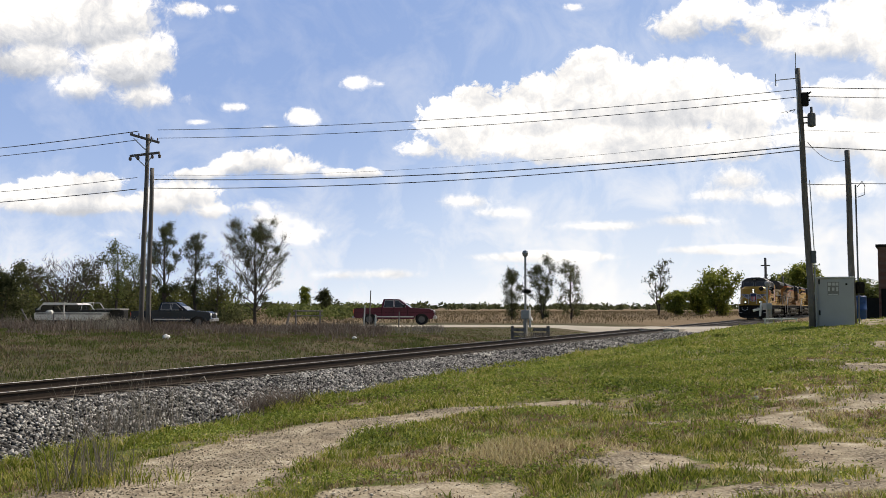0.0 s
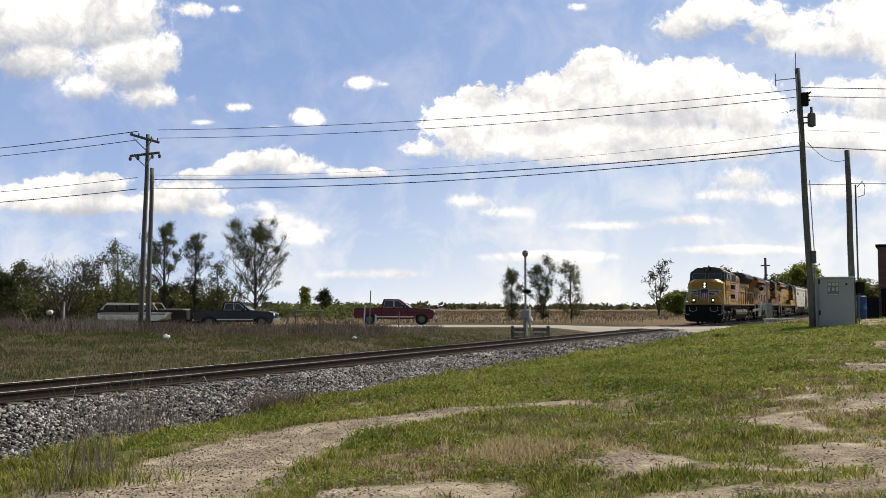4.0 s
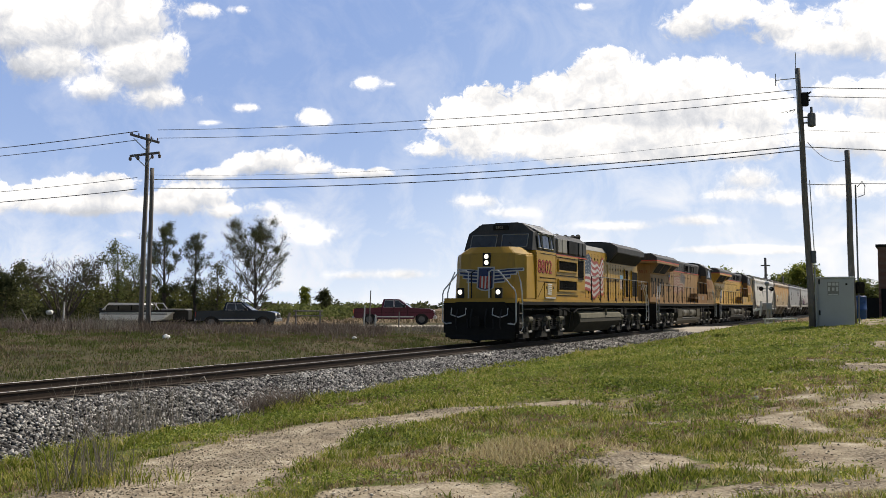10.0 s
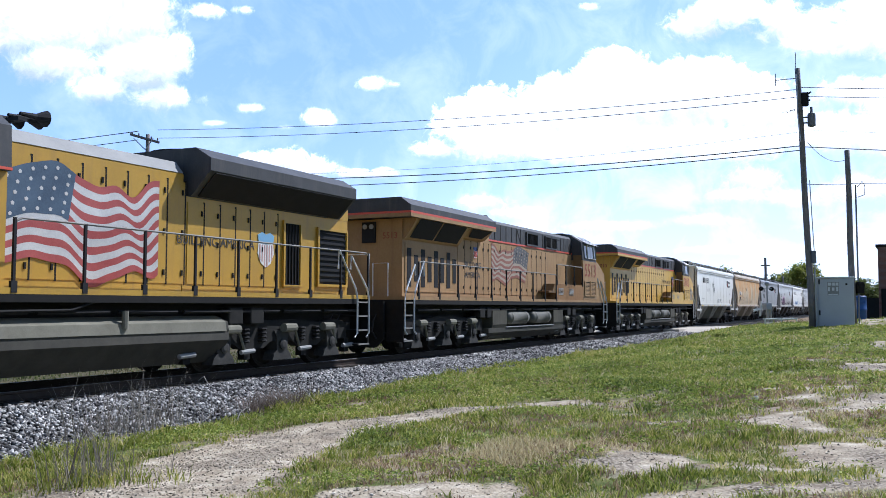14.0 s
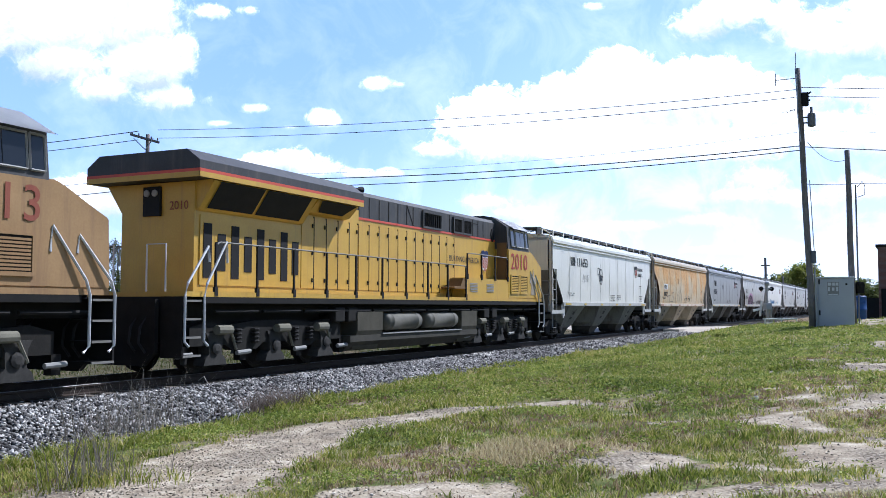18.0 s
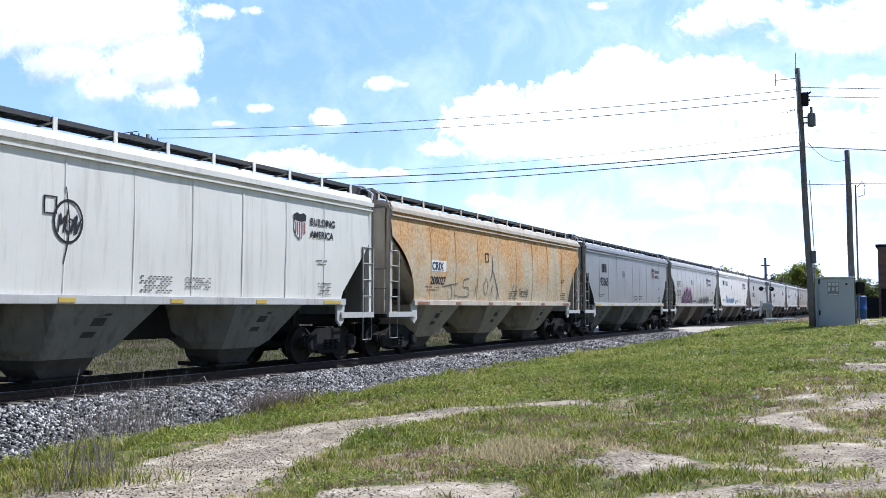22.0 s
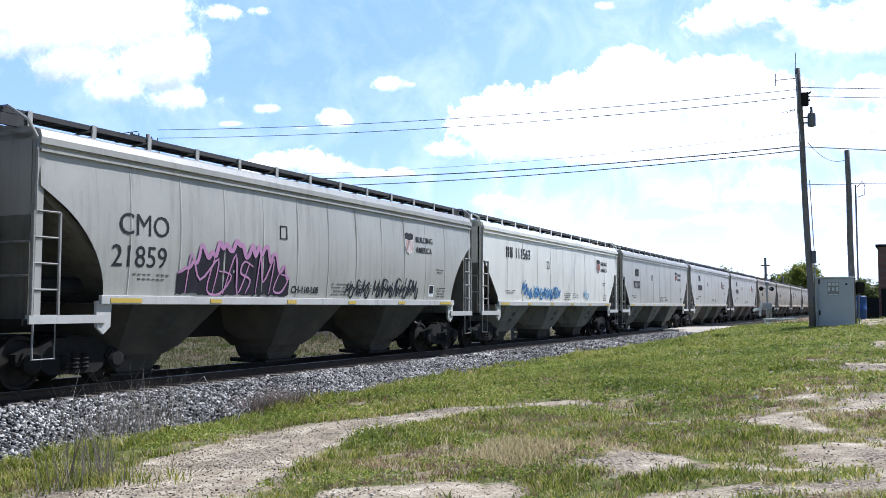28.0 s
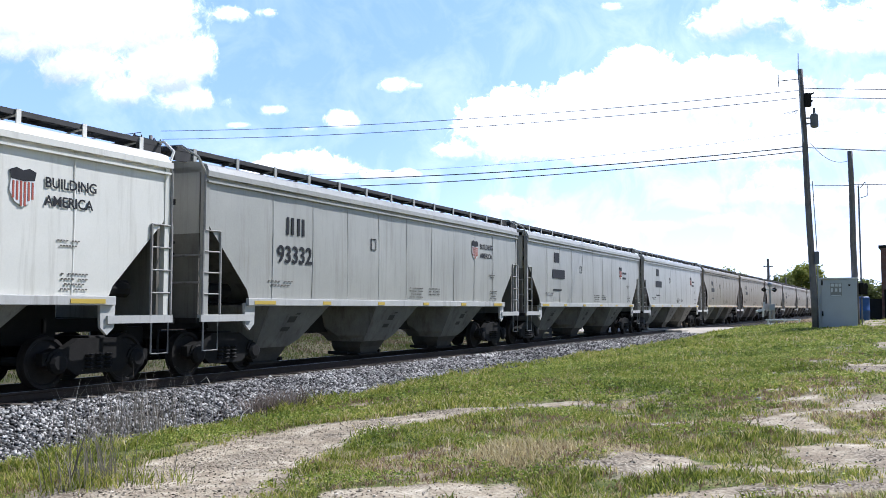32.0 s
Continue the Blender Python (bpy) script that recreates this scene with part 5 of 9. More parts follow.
def trailing_locomotive(number, Y, label, faded):
    """Freight engine running cab last: broad radiator wings lead."""
    lo = thing("locomotive", pose(0, 0, 0), label, "locomotive", "locomotives")
    G = M["loco_grey"]
    underworks(lo, 1.4, 21.75, Y, 1)
    loco_truck(lo, 4.6)
    loco_truck(lo, 18.0)
    knuckle(lo, 0.12, False)
    knuckle(lo, L_LOCO - 0.12, True)
    steps(lo, 1.3, False, Y)
    steps(lo, 21.85, True, Y)
    for xa in (1.15, 21.85):
        bm = bmnew()
        prism(bm, [(-0.98, 1.55), (-0.98, 0.5), (-0.7, 0.24), (0.7, 0.24), (0.98, 0.5), (0.98, 1.55)], xa, xa + 0.1, "x")
        part("pilot", bm, M["under"], lo)
        for y in (-0.75, -0.5, 0.45, 0.7):
            bm = bmnew()
            tube(bm, [(xa + 0.05, y, 1.25), (xa - 0.12, y + 0.03, 1.0), (xa - 0.14, y + 0.05, 0.7), (xa, y, 0.5)], 0.026, 6)
            part("brake_hose", bm, M["black"], lo)
    # radiator block and hood
    bm = bmnew()
    prism(bm, [(-1.0, 1.7), (-1.0, 4.0), (1.0, 4.0), (1.0, 1.7)], 2.2, 8.7, "x")
    rb = part("radiator_hood", bm, Y, lo)
    bm = bmnew()
    prism(bm, [(-1.54, 4.02), (-1.54, 4.34), (-1.2, 4.58), (1.2, 4.58), (1.54, 4.34), (1.54, 4.02)], 1.72, 8.05, "x")
    wing = part("radiator_roof", bm, G, rb, "broad grey overhanging radiator roof")
    bm = bmnew()
    for side in (-1, 1):
        box(bm, 1.72, 8.05, side * 1.545 - 0.008, side * 1.545 + 0.008, 4.11, 4.17)
    box(bm, 1.71, 1.72, -1.54, 1.54, 4.11, 4.17)
    part("stripe", bm, M["red"], wing)
    for side in (-1, 1):
        bm = bmnew()
        box(bm, 1.72, 8.05, side * 1.544 - 0.008, side * 1.544 + 0.008, 4.0, 4.108)
        part("fascia", bm, Y, wing)
    bm = bmnew()
    box(bm, 1.705, 1.719, -1.53, 1.53, 4.0, 4.108)
    part("fascia", bm, Y, wing)
    letters("number", number, 0.26, pose(2.18, -0.34, 3.42, 90, 0, -90), M["numeral_faded"], rb)
    for side in (-1, 1):
        for x0, x1, u0, u1, yl, zl in ((2.45, 3.95, 2.45, 3.95, 1.08, 3.45), (4.05, 5.75, 4.05, 5.75, 1.08, 3.45), (6.4, 7.5, 6.2, 7.8, 1.2, 3.72)):
            bm = bmnew()
            bm.faces.new([bm.verts.new((x, side * (y + 0.035), z)) for x, y, z in ((x0, yl, zl), (x1, yl, zl), (u1, 1.46, 3.98), (u0, 1.46, 3.98))])
            part("intake_screen", bm, M["cab_black"], rb, "sloping black intake screen")
    bm = bmnew()
    for side in (-1, 1):
        prism(bm, [(side * 1.0, 3.38), (side * 1.07, 3.42), (side * 1.47, 3.99), (side * 1.44, 4.015), (side * 1.0, 4.015)], 2.25, 6.0, "x")
        prism(bm, [(side * 1.0, 3.66), (side * 1.18, 3.7), (side * 1.45, 3.99), (side * 1.44, 4.015), (side * 1.0, 4.015)], 6.1, 7.95, "x")
    part("screen_housing", bm, Y, rb)
    for k in range(8):
        x = 2.38 + 0.45 * k
        for side in (-1, 1):
            bm = bmnew()
            box(bm, x - 0.02, x + 0.44, side * 1.003 - 0.02, side * 1.003 + 0.02, 1.85, 3.32)
            d = part("hood_door", bm, Y, rb)
            bm = bmnew()
            box(bm, x + 0.08, x + 0.34, side * 1.02 - 0.015, side * 1.02 + 0.015, 2.0 + 0.16 * (k % 2), 3.15 - 0.2 * (k % 2))
            part("louvre", bm, M["cab_black"], d)
    hood_doors(rb, [6.0, 6.55, 7.1, 7.65, 8.2, 8.65], 1.85, 3.6, 1.002, Y)
    bm = bmnew()
    box(bm, 2.12, 2.2, -0.12, 0.34, 3.3, 3.92, 0.01)
    rl = part("rear_headlight", bm, M["cab_black"], rb)
    for y in (0.0, 0.22):
        bm = bmnew()
        lathe(bm, [(0.03, 2.08), (0.075, 2.09), (0.075, 2.13)], (0, y, 3.78), "x", 12)
        part("lens", bm, M["pale_grey"], rl)
    bm = bmnew()
    prism(bm, [(-0.96, 1.7), (-0.96, 3.78), (0.96, 3.78), (0.96, 1.7)], 8.702, 18.29, "x")
    hd = part("long_hood", bm, Y, lo)
    bm = bmnew()
    prism(bm, [(-0.965, 3.782), (-0.965, 4.42), (-0.86, 4.54), (0.86, 4.54), (0.965, 4.42), (0.965, 3.782)], 8.052, 18.29, "x")
    ht = part("hood_top", bm, G, hd, "grey hood top")
    bm = bmnew()
    for side in (-1, 1):
        box(bm, 8.7, 18.28, side * 0.972 - 0.008, side * 0.972 + 0.008, 3.76, 3.82)
    part("stripe", bm, M["red"], ht)
    hood_doors(hd, [8.75 + 0.55 * k for k in range(12)], 1.85, 3.62, 0.962, Y)
    for x0, x1 in ((12.55, 13.75), (14.75, 15.35), (15.5, 16.1)):
        grille(hd, x0, x1, 3.88, 4.30, 0.968, 9, G)
    bm = bmnew()
    for side in (-1, 1):
        for x in (8.75, 9.3, 9.85, 10.4, 10.95, 11.5, 11.9, 14.45, 16.3, 16.75, 17.2):
            box(bm, x, x + 0.025, side * 0.972 - 0.004, side * 0.972 + 0.004, 3.84, 4.40)
        box(bm, 16.32, 16.75, side * 0.972 - 0.004, side * 0.972 + 0.004, 4.26, 4.28)
        prism(bm, [(11.5, 4.42), (11.53, 4.42), (11.95, 3.84), (11.9, 3.84)], side * 0.972 - 0.004, side * 0.972 + 0.004)
    part("panel_gap", bm, M["under"], ht)
    bm = bmnew()
    for k in range(7):
        box(bm, 9.2 + k * 1.0, 9.9 + k * 1.0, -0.55, 0.55, 4.54, 4.60, 0.015)
    part("roof_hatch", bm, M["under"], ht)
    bm = bmnew()
    for y, l in ((-0.35, 0.5), (-0.1, 0.6), (0.2, -0.5)):
        lathe(bm, [(0.03, 9.4), (0.05, 9.4 + l * 0.6), (0.11, 9.4 + l)], (0, y, 4.72), "x", 10)
    box(bm, 9.3, 9.5, -0.4, 0.3, 4.54, 4.68)
    part("horn", bm, M["cab_black"], lo, "black air horns")
    # equipment boxes by the cab
    bm = bmnew()
    box(bm, 14.6, 18.29, 1.0, 1.5, 1.7, 2.35)
    part("battery_box", bm, Y, lo)
    bm = bmnew()
    box(bm, 14.6, 18.29, -1.5, -1.0, 1.7, 2.35)
    eb = part("battery_box", bm, M["dirty_yellow"] if faded else Y, lo)
    for side in (-1, 1):
        bm = bmnew()
        prism(bm, [(13.75, 1.98), (14.595, 1.98), (14.595, 2.32), (14.4, 2.32), (14.2, 2.06), (13.75, 2.04)], side * 1.25 - 0.24, side * 1.25 + 0.24)
        part("walkway_step", bm, M["door_brown"], lo)
    bm = bmnew()
    for x in (14.9, 16.3):
        for k in range(6):
            box(bm, x, x + 0.6, -1.515, -1.5, 1.9 + k * 0.05, 1.925 + k * 0.05)
    tagged(part("louvre_slats", bm, M["pale_grey"], eb), kind="stuff")
    # cab and nose
    bm = bmnew()
    prism(bm, [(18.3, 1.7), (18.3, 3.5), (20.6, 3.5), (20.75, 3.42), (21.75, 2.95), (21.8, 1.7)], -1.5, 1.5)
    bmesh.ops.bevel(bm, geom=list(bm.edges), offset=0.03, segments=2, affect="EDGES")
    cab = part("cab", bm, Y, lo)
    bm = bmnew()
    a = [(18.302, -1.48, 3.5), (18.302, 1.48, 3.5), (20.45, 1.48, 3.45), (20.45, -1.48, 3.45)]
    b = [(18.302, -1.42, 4.30), (18.302, 1.42, 4.30), (20.42, 1.42, 4.28), (20.42, -1.42, 4.28)]
    c = [(18.302, -0.85, 4.68), (18.302, 0.85, 4.68), (20.2, 0.85, 4.64), (20.2, -0.85, 4.64)]
    rings = [[bm.verts.new(v) for v in r] for r in (a, b, c)]
    bm.faces.new(rings[0])
    bm.faces.new(rings[2][::-1])
    for p, q in zip(rings, rings[1:]):
        for i in range(4):
            bm.faces.new((p[i], p[(i + 1) % 4], q[(i + 1) % 4], q[i]))
    top = part("cab_top", bm, G, cab, "grey upper cab")
    for side in (-1, 1):
        for x0, x1 in ((18.62, 18.95), (19.1, 19.52), (19.56, 19.98), (20.1, 20.32)):
            bm = bmnew()
            bm.faces.new([bm.verts.new(p) for p in ((x0, side * 1.49, 3.62), (x1 + 0.03, side * 1.49, 3.62), (x1, side * 1.435, 4.18), (x0, side * 1.435, 4.18))])
            part("side_window", bm, M["glass"], top)
        bm = bmnew()
        for x0, x1 in ((18.59, 18.98), (19.07, 20.01), (20.07, 20.36)):
            for p, q in (((x0, 3.6), (x0, 4.2)), ((x1, 3.6), (x1, 4.2)), ((x0, 3.6), (x1, 3.6)), ((x0, 4.2), (x1, 4.2))):
                tube(bm, [(p[0], side * (1.50 - 0.1 * (p[1] - 3.56)), p[1]), (q[0], side * (1.50 - 0.1 * (q[1] - 3.56)), q[1])], 0.022, 4)
        part("window_frame", bm, M["pale_grey"], top)
        bm = bmnew()
        bm.faces.new([bm.verts.new(p) for p in ((18.4, side * 0.9, 4.67), (20.35, side * 0.9, 4.64), (20.5, side * 1.6, 4.22), (18.6, side * 1.6, 4.24))])
        bmesh.ops.solidify(bm, geom=list(bm.faces), thickness=0.03)
        part("sun_visor", bm, M["silver"], top, "bright metal sun visor")
        bm = bmnew()
        prism(bm, [(18.02 + 0.13 * cos(t * pi / 6), 3.98 + 0.24 * sin(t * pi / 6)) for t in range(12)], side * 0.975 - 0.02, side * 0.975 + 0.02)
        part("round_window", bm, M["cab_black"], top)
        bm = bmnew()
        box(bm, 18.262, 18.296, min(side * 1.06, side * 1.43), max(side * 1.06, side * 1.43), 2.4, 3.72)
        part("cab_door", bm, M["door_brown"], lo, "rear cab door, yellow browned in its colour for shade")
        for x0 in (18.5, 19.4):
            bm = bmnew()
            box(bm, x0, x0 + 0.75, side * 1.51 - 0.012, side * 1.51 + 0.012, 1.9, 2.55)
            v = part("vent_panel", bm, M["under"], cab)
            bm = bmnew()
            for k in range(9):
                box(bm, x0 + 0.06, x0 + 0.69, side * 1.525 - 0.012, side * 1.525 + 0.012, 1.97 + 0.06 * k, 2.008 + 0.06 * k)
            for a, b, c, d in ((x0 - 0.03, x0 + 0.04, 1.88, 2.57), (x0 + 0.71, x0 + 0.78, 1.88, 2.57), (x0 + 0.04, x0 + 0.71, 2.53, 2.57), (x0 + 0.04, x0 + 0.71, 1.88, 1.95)):
                box(bm, a, b, side * 1.528 - 0.015, side * 1.528 + 0.015, c, d)
            tagged(part("louvre_slats", bm, Y, v), kind="stuff")
    letters("number", number, 0.82, side_m(18.5, -1.515, 2.78), M["numeral_faded"] if faded else M["numeral"], cab, "large red road number", space=1.14 if faded else 1.04, bold=0.006)
    for k in range(6):
        bm = bmnew()
        box(bm, 18.45 + 0.28 * k, 18.65 + 0.28 * k, -0.5, 0.5, 4.64, 4.75, 0.02)
        part("roof_hatch", bm, M["under"], top)
    if faded:
        flag(hd, 8.95, 12.75, 2.3, 3.72, -0.985, (M["flag_red_f"], M["flag_white_f"], M["flag_blue_f"]), True)
        letters("slogan", "BUILDING", 0.3, side_m(6.6, -1.022, 2.72), M["loco_grey"], rb)
        letters("slogan", "AMERICA", 0.3, side_m(6.6, -1.022, 2.38), M["loco_grey"], rb)
        shield(rb, 7.45, -1.022, 3.25, 0.42)
    else:
        letters("slogan", "BUILDING AMERICA", 0.27, side_m(14.4, -0.979, 2.9), M["loco_grey"], hd, "dark block-letter slogan")
        shield(hd, 17.3, -0.99, 3.02, 0.75, "navy", "badge_red")
        bm = bmnew()
        prism(bm, [(20.55, 1.85), (20.62, 2.2), (20.47, 2.35), (20.55, 2.55), (20.70, 2.5), (20.82, 2.85), (20.94, 2.5), (21.09, 2.55), (21.17, 2.35), (21.02, 2.2), (21.09, 1.85)], -1.512, -1.502)
        part("emblem", bm, M["flag_white_f"], cab, "pale three-pointed emblem")
    handrail(lo, 2.3, 14.6, 10, 1.5, 1.62, 2.72)
    handrail(lo, 14.7, 18.2, 4, 1.5, 2.3, 3.15)
    for side in (-1, 1):
        bm = bmnew()
        rail_bar(bm, [(1.45, side * 0.95, 1.7), (1.45, side * 0.95, 2.65), (1.45, side * 0.45, 2.65), (1.45, side * 0.45, 1.7)], 0.022)
        part("end_rail", bm, M["silver"], lo)
    return lo


M["freight_truck"] = surf("grimy_truck_casting", (0.006, 0.0055, 0.005), (0.02, 0.018, 0.016), 5, 0.8, 0, 40, 0.2)


def car_truck(parent, xc, r=0.46):
    """A two-axle freight truck."""
    for side in (-1, 1):
        y = side * 1.0
        bm = bmnew()
        prism(bm, [(xc + a, b) for a, b in ((-1.2, 0.42), (-1.2, 0.62), (-0.75, 0.70), (-0.45, 0.86), (0.45, 0.86), (0.75, 0.70), (1.2, 0.62), (1.2, 0.42), (0.85, 0.46), (0.5, 0.24), (-0.5, 0.24), (-0.85, 0.46))], y - 0.08, y + 0.08)
        for a in (-0.9, 0.9):
            lathe(bm, [(0.2, y + side * 0.06), (0.19, y + side * 0.13), (0.12, y + side * 0.17)], (xc + a, 0, r), "y", 12)
            prism(bm, [(xc + a + 0.25 * cos(t), r + 0.25 * sin(t)) for t in (0.1, 0.8, 1.57, 2.34, 3.04)], y - 0.11, y + 0.11)
        f = part("side_frame", bm, M["freight_truck"], parent)
        bm = bmnew()
        for a in (-0.22, 0.0, 0.22):
            for k in range(4):
                lathe(bm, [(0.075, 0.32 + k * 0.075), (0.10, 0.345 + k * 0.075), (0.075, 0.37 + k * 0.075)], (xc + a, y + side * 0.06, 0), "z", 8)
        tagged(part("spring_set", bm, M["under"], f), kind="stuff")
    bm = bmnew()
    box(bm, xc - 0.2, xc + 0.2, -1.05, 1.05, 0.55, 0.9, 0.03)
    part("bolster", bm, M["under"], parent)
    for a in (-0.9, 0.9):
        wheelset(parent, xc + a, r)


def ladder(parent, x, y, z0, z1, w, material, low=True):
    bm = bmnew()
    for xx in (x, x + w):
        tube(bm, [(xx, y, z0), (xx, y, z1)], 0.028, 5)
    n = int((z1 - z0) / 0.42)
    for k in range(n + 1):
        z = z0 + (z1 - z0) * k / n
        tube(bm, [(x, y, z), (x + w, y, z)], 0.018, 5)
    if low:
        tube(bm, [(x + 0.03, y, z0), (x + 0.03, y, 0.55), (x + w - 0.05, y, 0.55), (x + w - 0.05, y, z0)], 0.02, 5)
    return part("ladder", bm, material, parent)


def hopper_car(label, body, style, ribs=10, sill=None, trim=None, low=None, roof=None, end_tone=None):
    """A three-bay covered grain car. style 0: straight sides with sloped ends; 1: bulged sides with rounded ends."""
    car = thing("hopper_car", pose(0, 0, 0), label, "hopper car", "grain train")
    car["round"] = style
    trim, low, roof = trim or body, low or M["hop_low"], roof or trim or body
    X0, X1, XS0, XS1 = 0.55, L_HOP - 0.55, 1.95, L_HOP - 1.95
    Z0, ZE = 1.60, 4.06

    def hw(z):
        u = (z - Z0) / (ZE - Z0)
        return 1.50 + (0.075 * sin(pi * min(1, u * 1.05)) if style else 0.02 * sin(pi * u))

    def start(z):
        if style:
            if z > 3.3:
                return X0
            t = (3.3 - z) / (3.3 - Z0)
            return X0 + (XS0 - X0) * (1 - (1 - t) ** 1.8) ** 0.75
        return X0 if z > 3.12 else X0 + (XS0 - X0) * min(1, (3.12 - z) / 1.42)
    # curved side sheets in panels, with a thin raised seam between
    zs = [Z0 + (ZE - Z0) * k / 14 for k in range(15)]
    for side in (-1, 1):
        bm = bmnew()
        grid = []
        cols = 2 * ribs
        for z in zs:
            a, b = start(z), L_HOP - start(z)
            row = []
            for i in range(cols + 1):
                x = a + (b - a) * i / cols
                dent = 0.014 * noise.noise((x * 0.8, z * 0.7, side * 3 + len(label))) + (0.0 if style else -0.008 * abs(sin(pi * x / 1.8)))
                row.append(bm.verts.new((x, side * (hw(z) + dent), z)))
            grid.append(row)
        for r0, r1 in zip(grid, grid[1:]):
            for i in range(cols):
                bm.faces.new((r0[i], r0[i + 1], r1[i + 1], r1[i]))
        sd = part("side_sheet", bm, body, car, smooth=True)
        for k in range(1, ribs):
            x = 1.2 + (L_HOP - 2.4) * k / ribs
            bm = bmnew()
            prev = None
            for z in zs:
                if not (start(z) < x < L_HOP - start(z)):
                    continue
                wd, up = (0.03, 0.012) if style else (0.018, 0.008)
                row = [bm.verts.new((x - wd, side * (hw(z) + 0.002), z)), bm.verts.new((x, side * (hw(z) + up), z)), bm.verts.new((x + wd, side * (hw(z) + 0.002), z))]
                if prev:
                    for i in range(2):
                        bm.faces.new((prev[i], row[i], row[i + 1], prev[i + 1]))
                prev = row
            part("seam", bm, body, sd)
    # top plate and roof
    bm = bmnew()
    for side in (-1, 1):
        box(bm, X0 - 0.05, X1 + 0.05, side * 1.53 - 0.06, side * 1.53 + 0.06, ZE - 0.02, ZE + 0.09)
        box(bm, X0 - 0.02, X1 + 0.02, side * 1.54 - 0.03, side * 1.54 + 0.03, ZE - 0.14, ZE - 0.10)
    part("top_plate", bm, trim, car)
    bm = bmnew()
    prism(bm, [(-1.56, ZE + 0.08), (-1.5, ZE + 0.22), (-1.3, ZE + 0.29), (-0.7, ZE + 0.35), (0.7, ZE + 0.35), (1.3, ZE + 0.29), (1.5, ZE + 0.22), (1.56, ZE + 0.08)], X0, X1, "x")
    part("roof", bm, roof, car)
    bm = bmnew()
    box(bm, X0 + 1.2, X1 - 1.2, -0.33, 0.33, ZE + 0.35, ZE + 0.46, 0.02)
    part("hatch_cover", bm, M["hop_low"], car)
    for side in (-1, 1):
        bm = bmnew()
        for y0 in (0.42, 0.52, 0.62, 0.72, 0.82, 0.92):
            box(bm, 0.2, L_HOP - 0.2, side * y0 - 0.042, side * y0 + 0.042, ZE + 0.535, ZE + 0.580)
        box(bm, 0.2, L_HOP - 0.2, side * 0.97 - 0.015, side * 0.97 + 0.015, ZE + 0.500, ZE + 0.590)
        for k in range(60):
            x = 0.25 + (L_HOP - 0.5) * k / 59
            box(bm, x - 0.015, x + 0.015, side * 0.68 - 0.27, side * 0.68 + 0.27, ZE + 0.525, ZE + 0.570)
        rb = part("running_board", bm, M["grating"], car, "dark steel grating walkway on the roof")
        for k in range(13):
            x = 0.75 + (L_HOP - 1.5) * k / 12
            bm = bmnew()
            box(bm, x - 0.045, x + 0.045, side * 1.0 - 0.014, side * 1.0 + 0.014, ZE + 0.28, ZE + 0.600)
            bar_pts = [(x, side * 0.98, ZE + 0.520), (x, side * 0.45, ZE + 0.45)]
            tube(bm, bar_pts, 0.022, 4)
            part("board_bracket", bm, trim, rb)
        if side < 0:
            for xa in (0.2, L_HOP - 0.8):
                bm = bmnew()
                for k in range(7):
                    box(bm, xa + 0.09 * k, xa + 0.09 * k + 0.06, -0.97, 0.97, ZE + 0.50, ZE + 0.535)
                for y0 in (-0.95, 0.0, 0.95):
                    box(bm, xa, xa + 0.6, y0 - 0.03, y0 + 0.03, ZE + 0.3, ZE + 0.50)
                part("end_walkway", bm, M["grating"], car, "steel grating platform across the roof end")
        for xx, d in ((0.25, 1), (L_HOP - 0.25, -1)):
            bm = bmnew()
            tube(bm, [(xx, side * 0.35, ZE + 0.600), (xx, side * 1.1, ZE + 0.580), (xx + d * 0.1, side * 1.45, ZE + 0.35), (xx + d * 0.3, side * 1.5, ZE)], 0.03, 6)
            part("roof_grab_rail", bm, trim, rb)
    # side sill with reflectors
    for side in (-1, 1):
        bm = bmnew()
        box(bm, XS0 - 0.1, XS1 + 0.1, side * 1.54 - 0.04, side * 1.54 + 0.04, 1.44, 1.60, 0.012)
        ss = part("side_sill", bm, sill or trim, car, "pale side sill with yellow reflectors")
        for k in range(6):
            x = XS0 + 0.1 + (XS1 - XS0 - 1.0) * k / 5
            bm = bmnew()
            box(bm, x, x + (0.75 if k in (0, 5) else 0.35), side * 1.585 - 0.004, side * 1.585 + 0.004, 1.47, 1.55)
            part("reflector", bm, M["reflector_red"] if body is M["hop_rust"] else M["reflector"], ss)
        for xa, xb, x in ((0.4, XS0 + 0.05, XS0 - 0.15), (XS1 - 0.05, L_HOP - 0.4, XS1 - 0.2)):
            bm = bmnew()
            box(bm, xa, xb, side * 1.5 - 0.05, side * 1.5 + 0.05, 1.12, 1.26)
            prism(bm, [(x, 1.5), (x + 0.35, 1.5), (x + 0.33, 1.05), (x + 0.17, 0.92), (x + 0.02, 1.05)], side * 1.48 - 0.03, side * 1.48 + 0.03)
            part("end_sill", bm, M["sill_pale"], car)
    # ends: upright plate, slope sheet, platform, posts
    for d in (0, 1):
        def mx(x):
            return L_HOP - x if d else x
        bm = bmnew()
        xa, xb = sorted((mx(X0), mx(X0 + 0.06)))
        box(bm, xa, xb, -1.32, 1.32, 2.9, ZE + 0.2)
        end = part("end_plate", bm, end_tone or body, car)
        # shade of the hollow car end put into the colour, unless one is passed
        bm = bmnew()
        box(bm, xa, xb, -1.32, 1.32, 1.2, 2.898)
        part("lower_end_plate", bm, end_tone or M["hop_low"], end, "lower end plate")
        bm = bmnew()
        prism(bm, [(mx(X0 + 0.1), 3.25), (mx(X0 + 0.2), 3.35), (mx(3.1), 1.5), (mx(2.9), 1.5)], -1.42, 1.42)
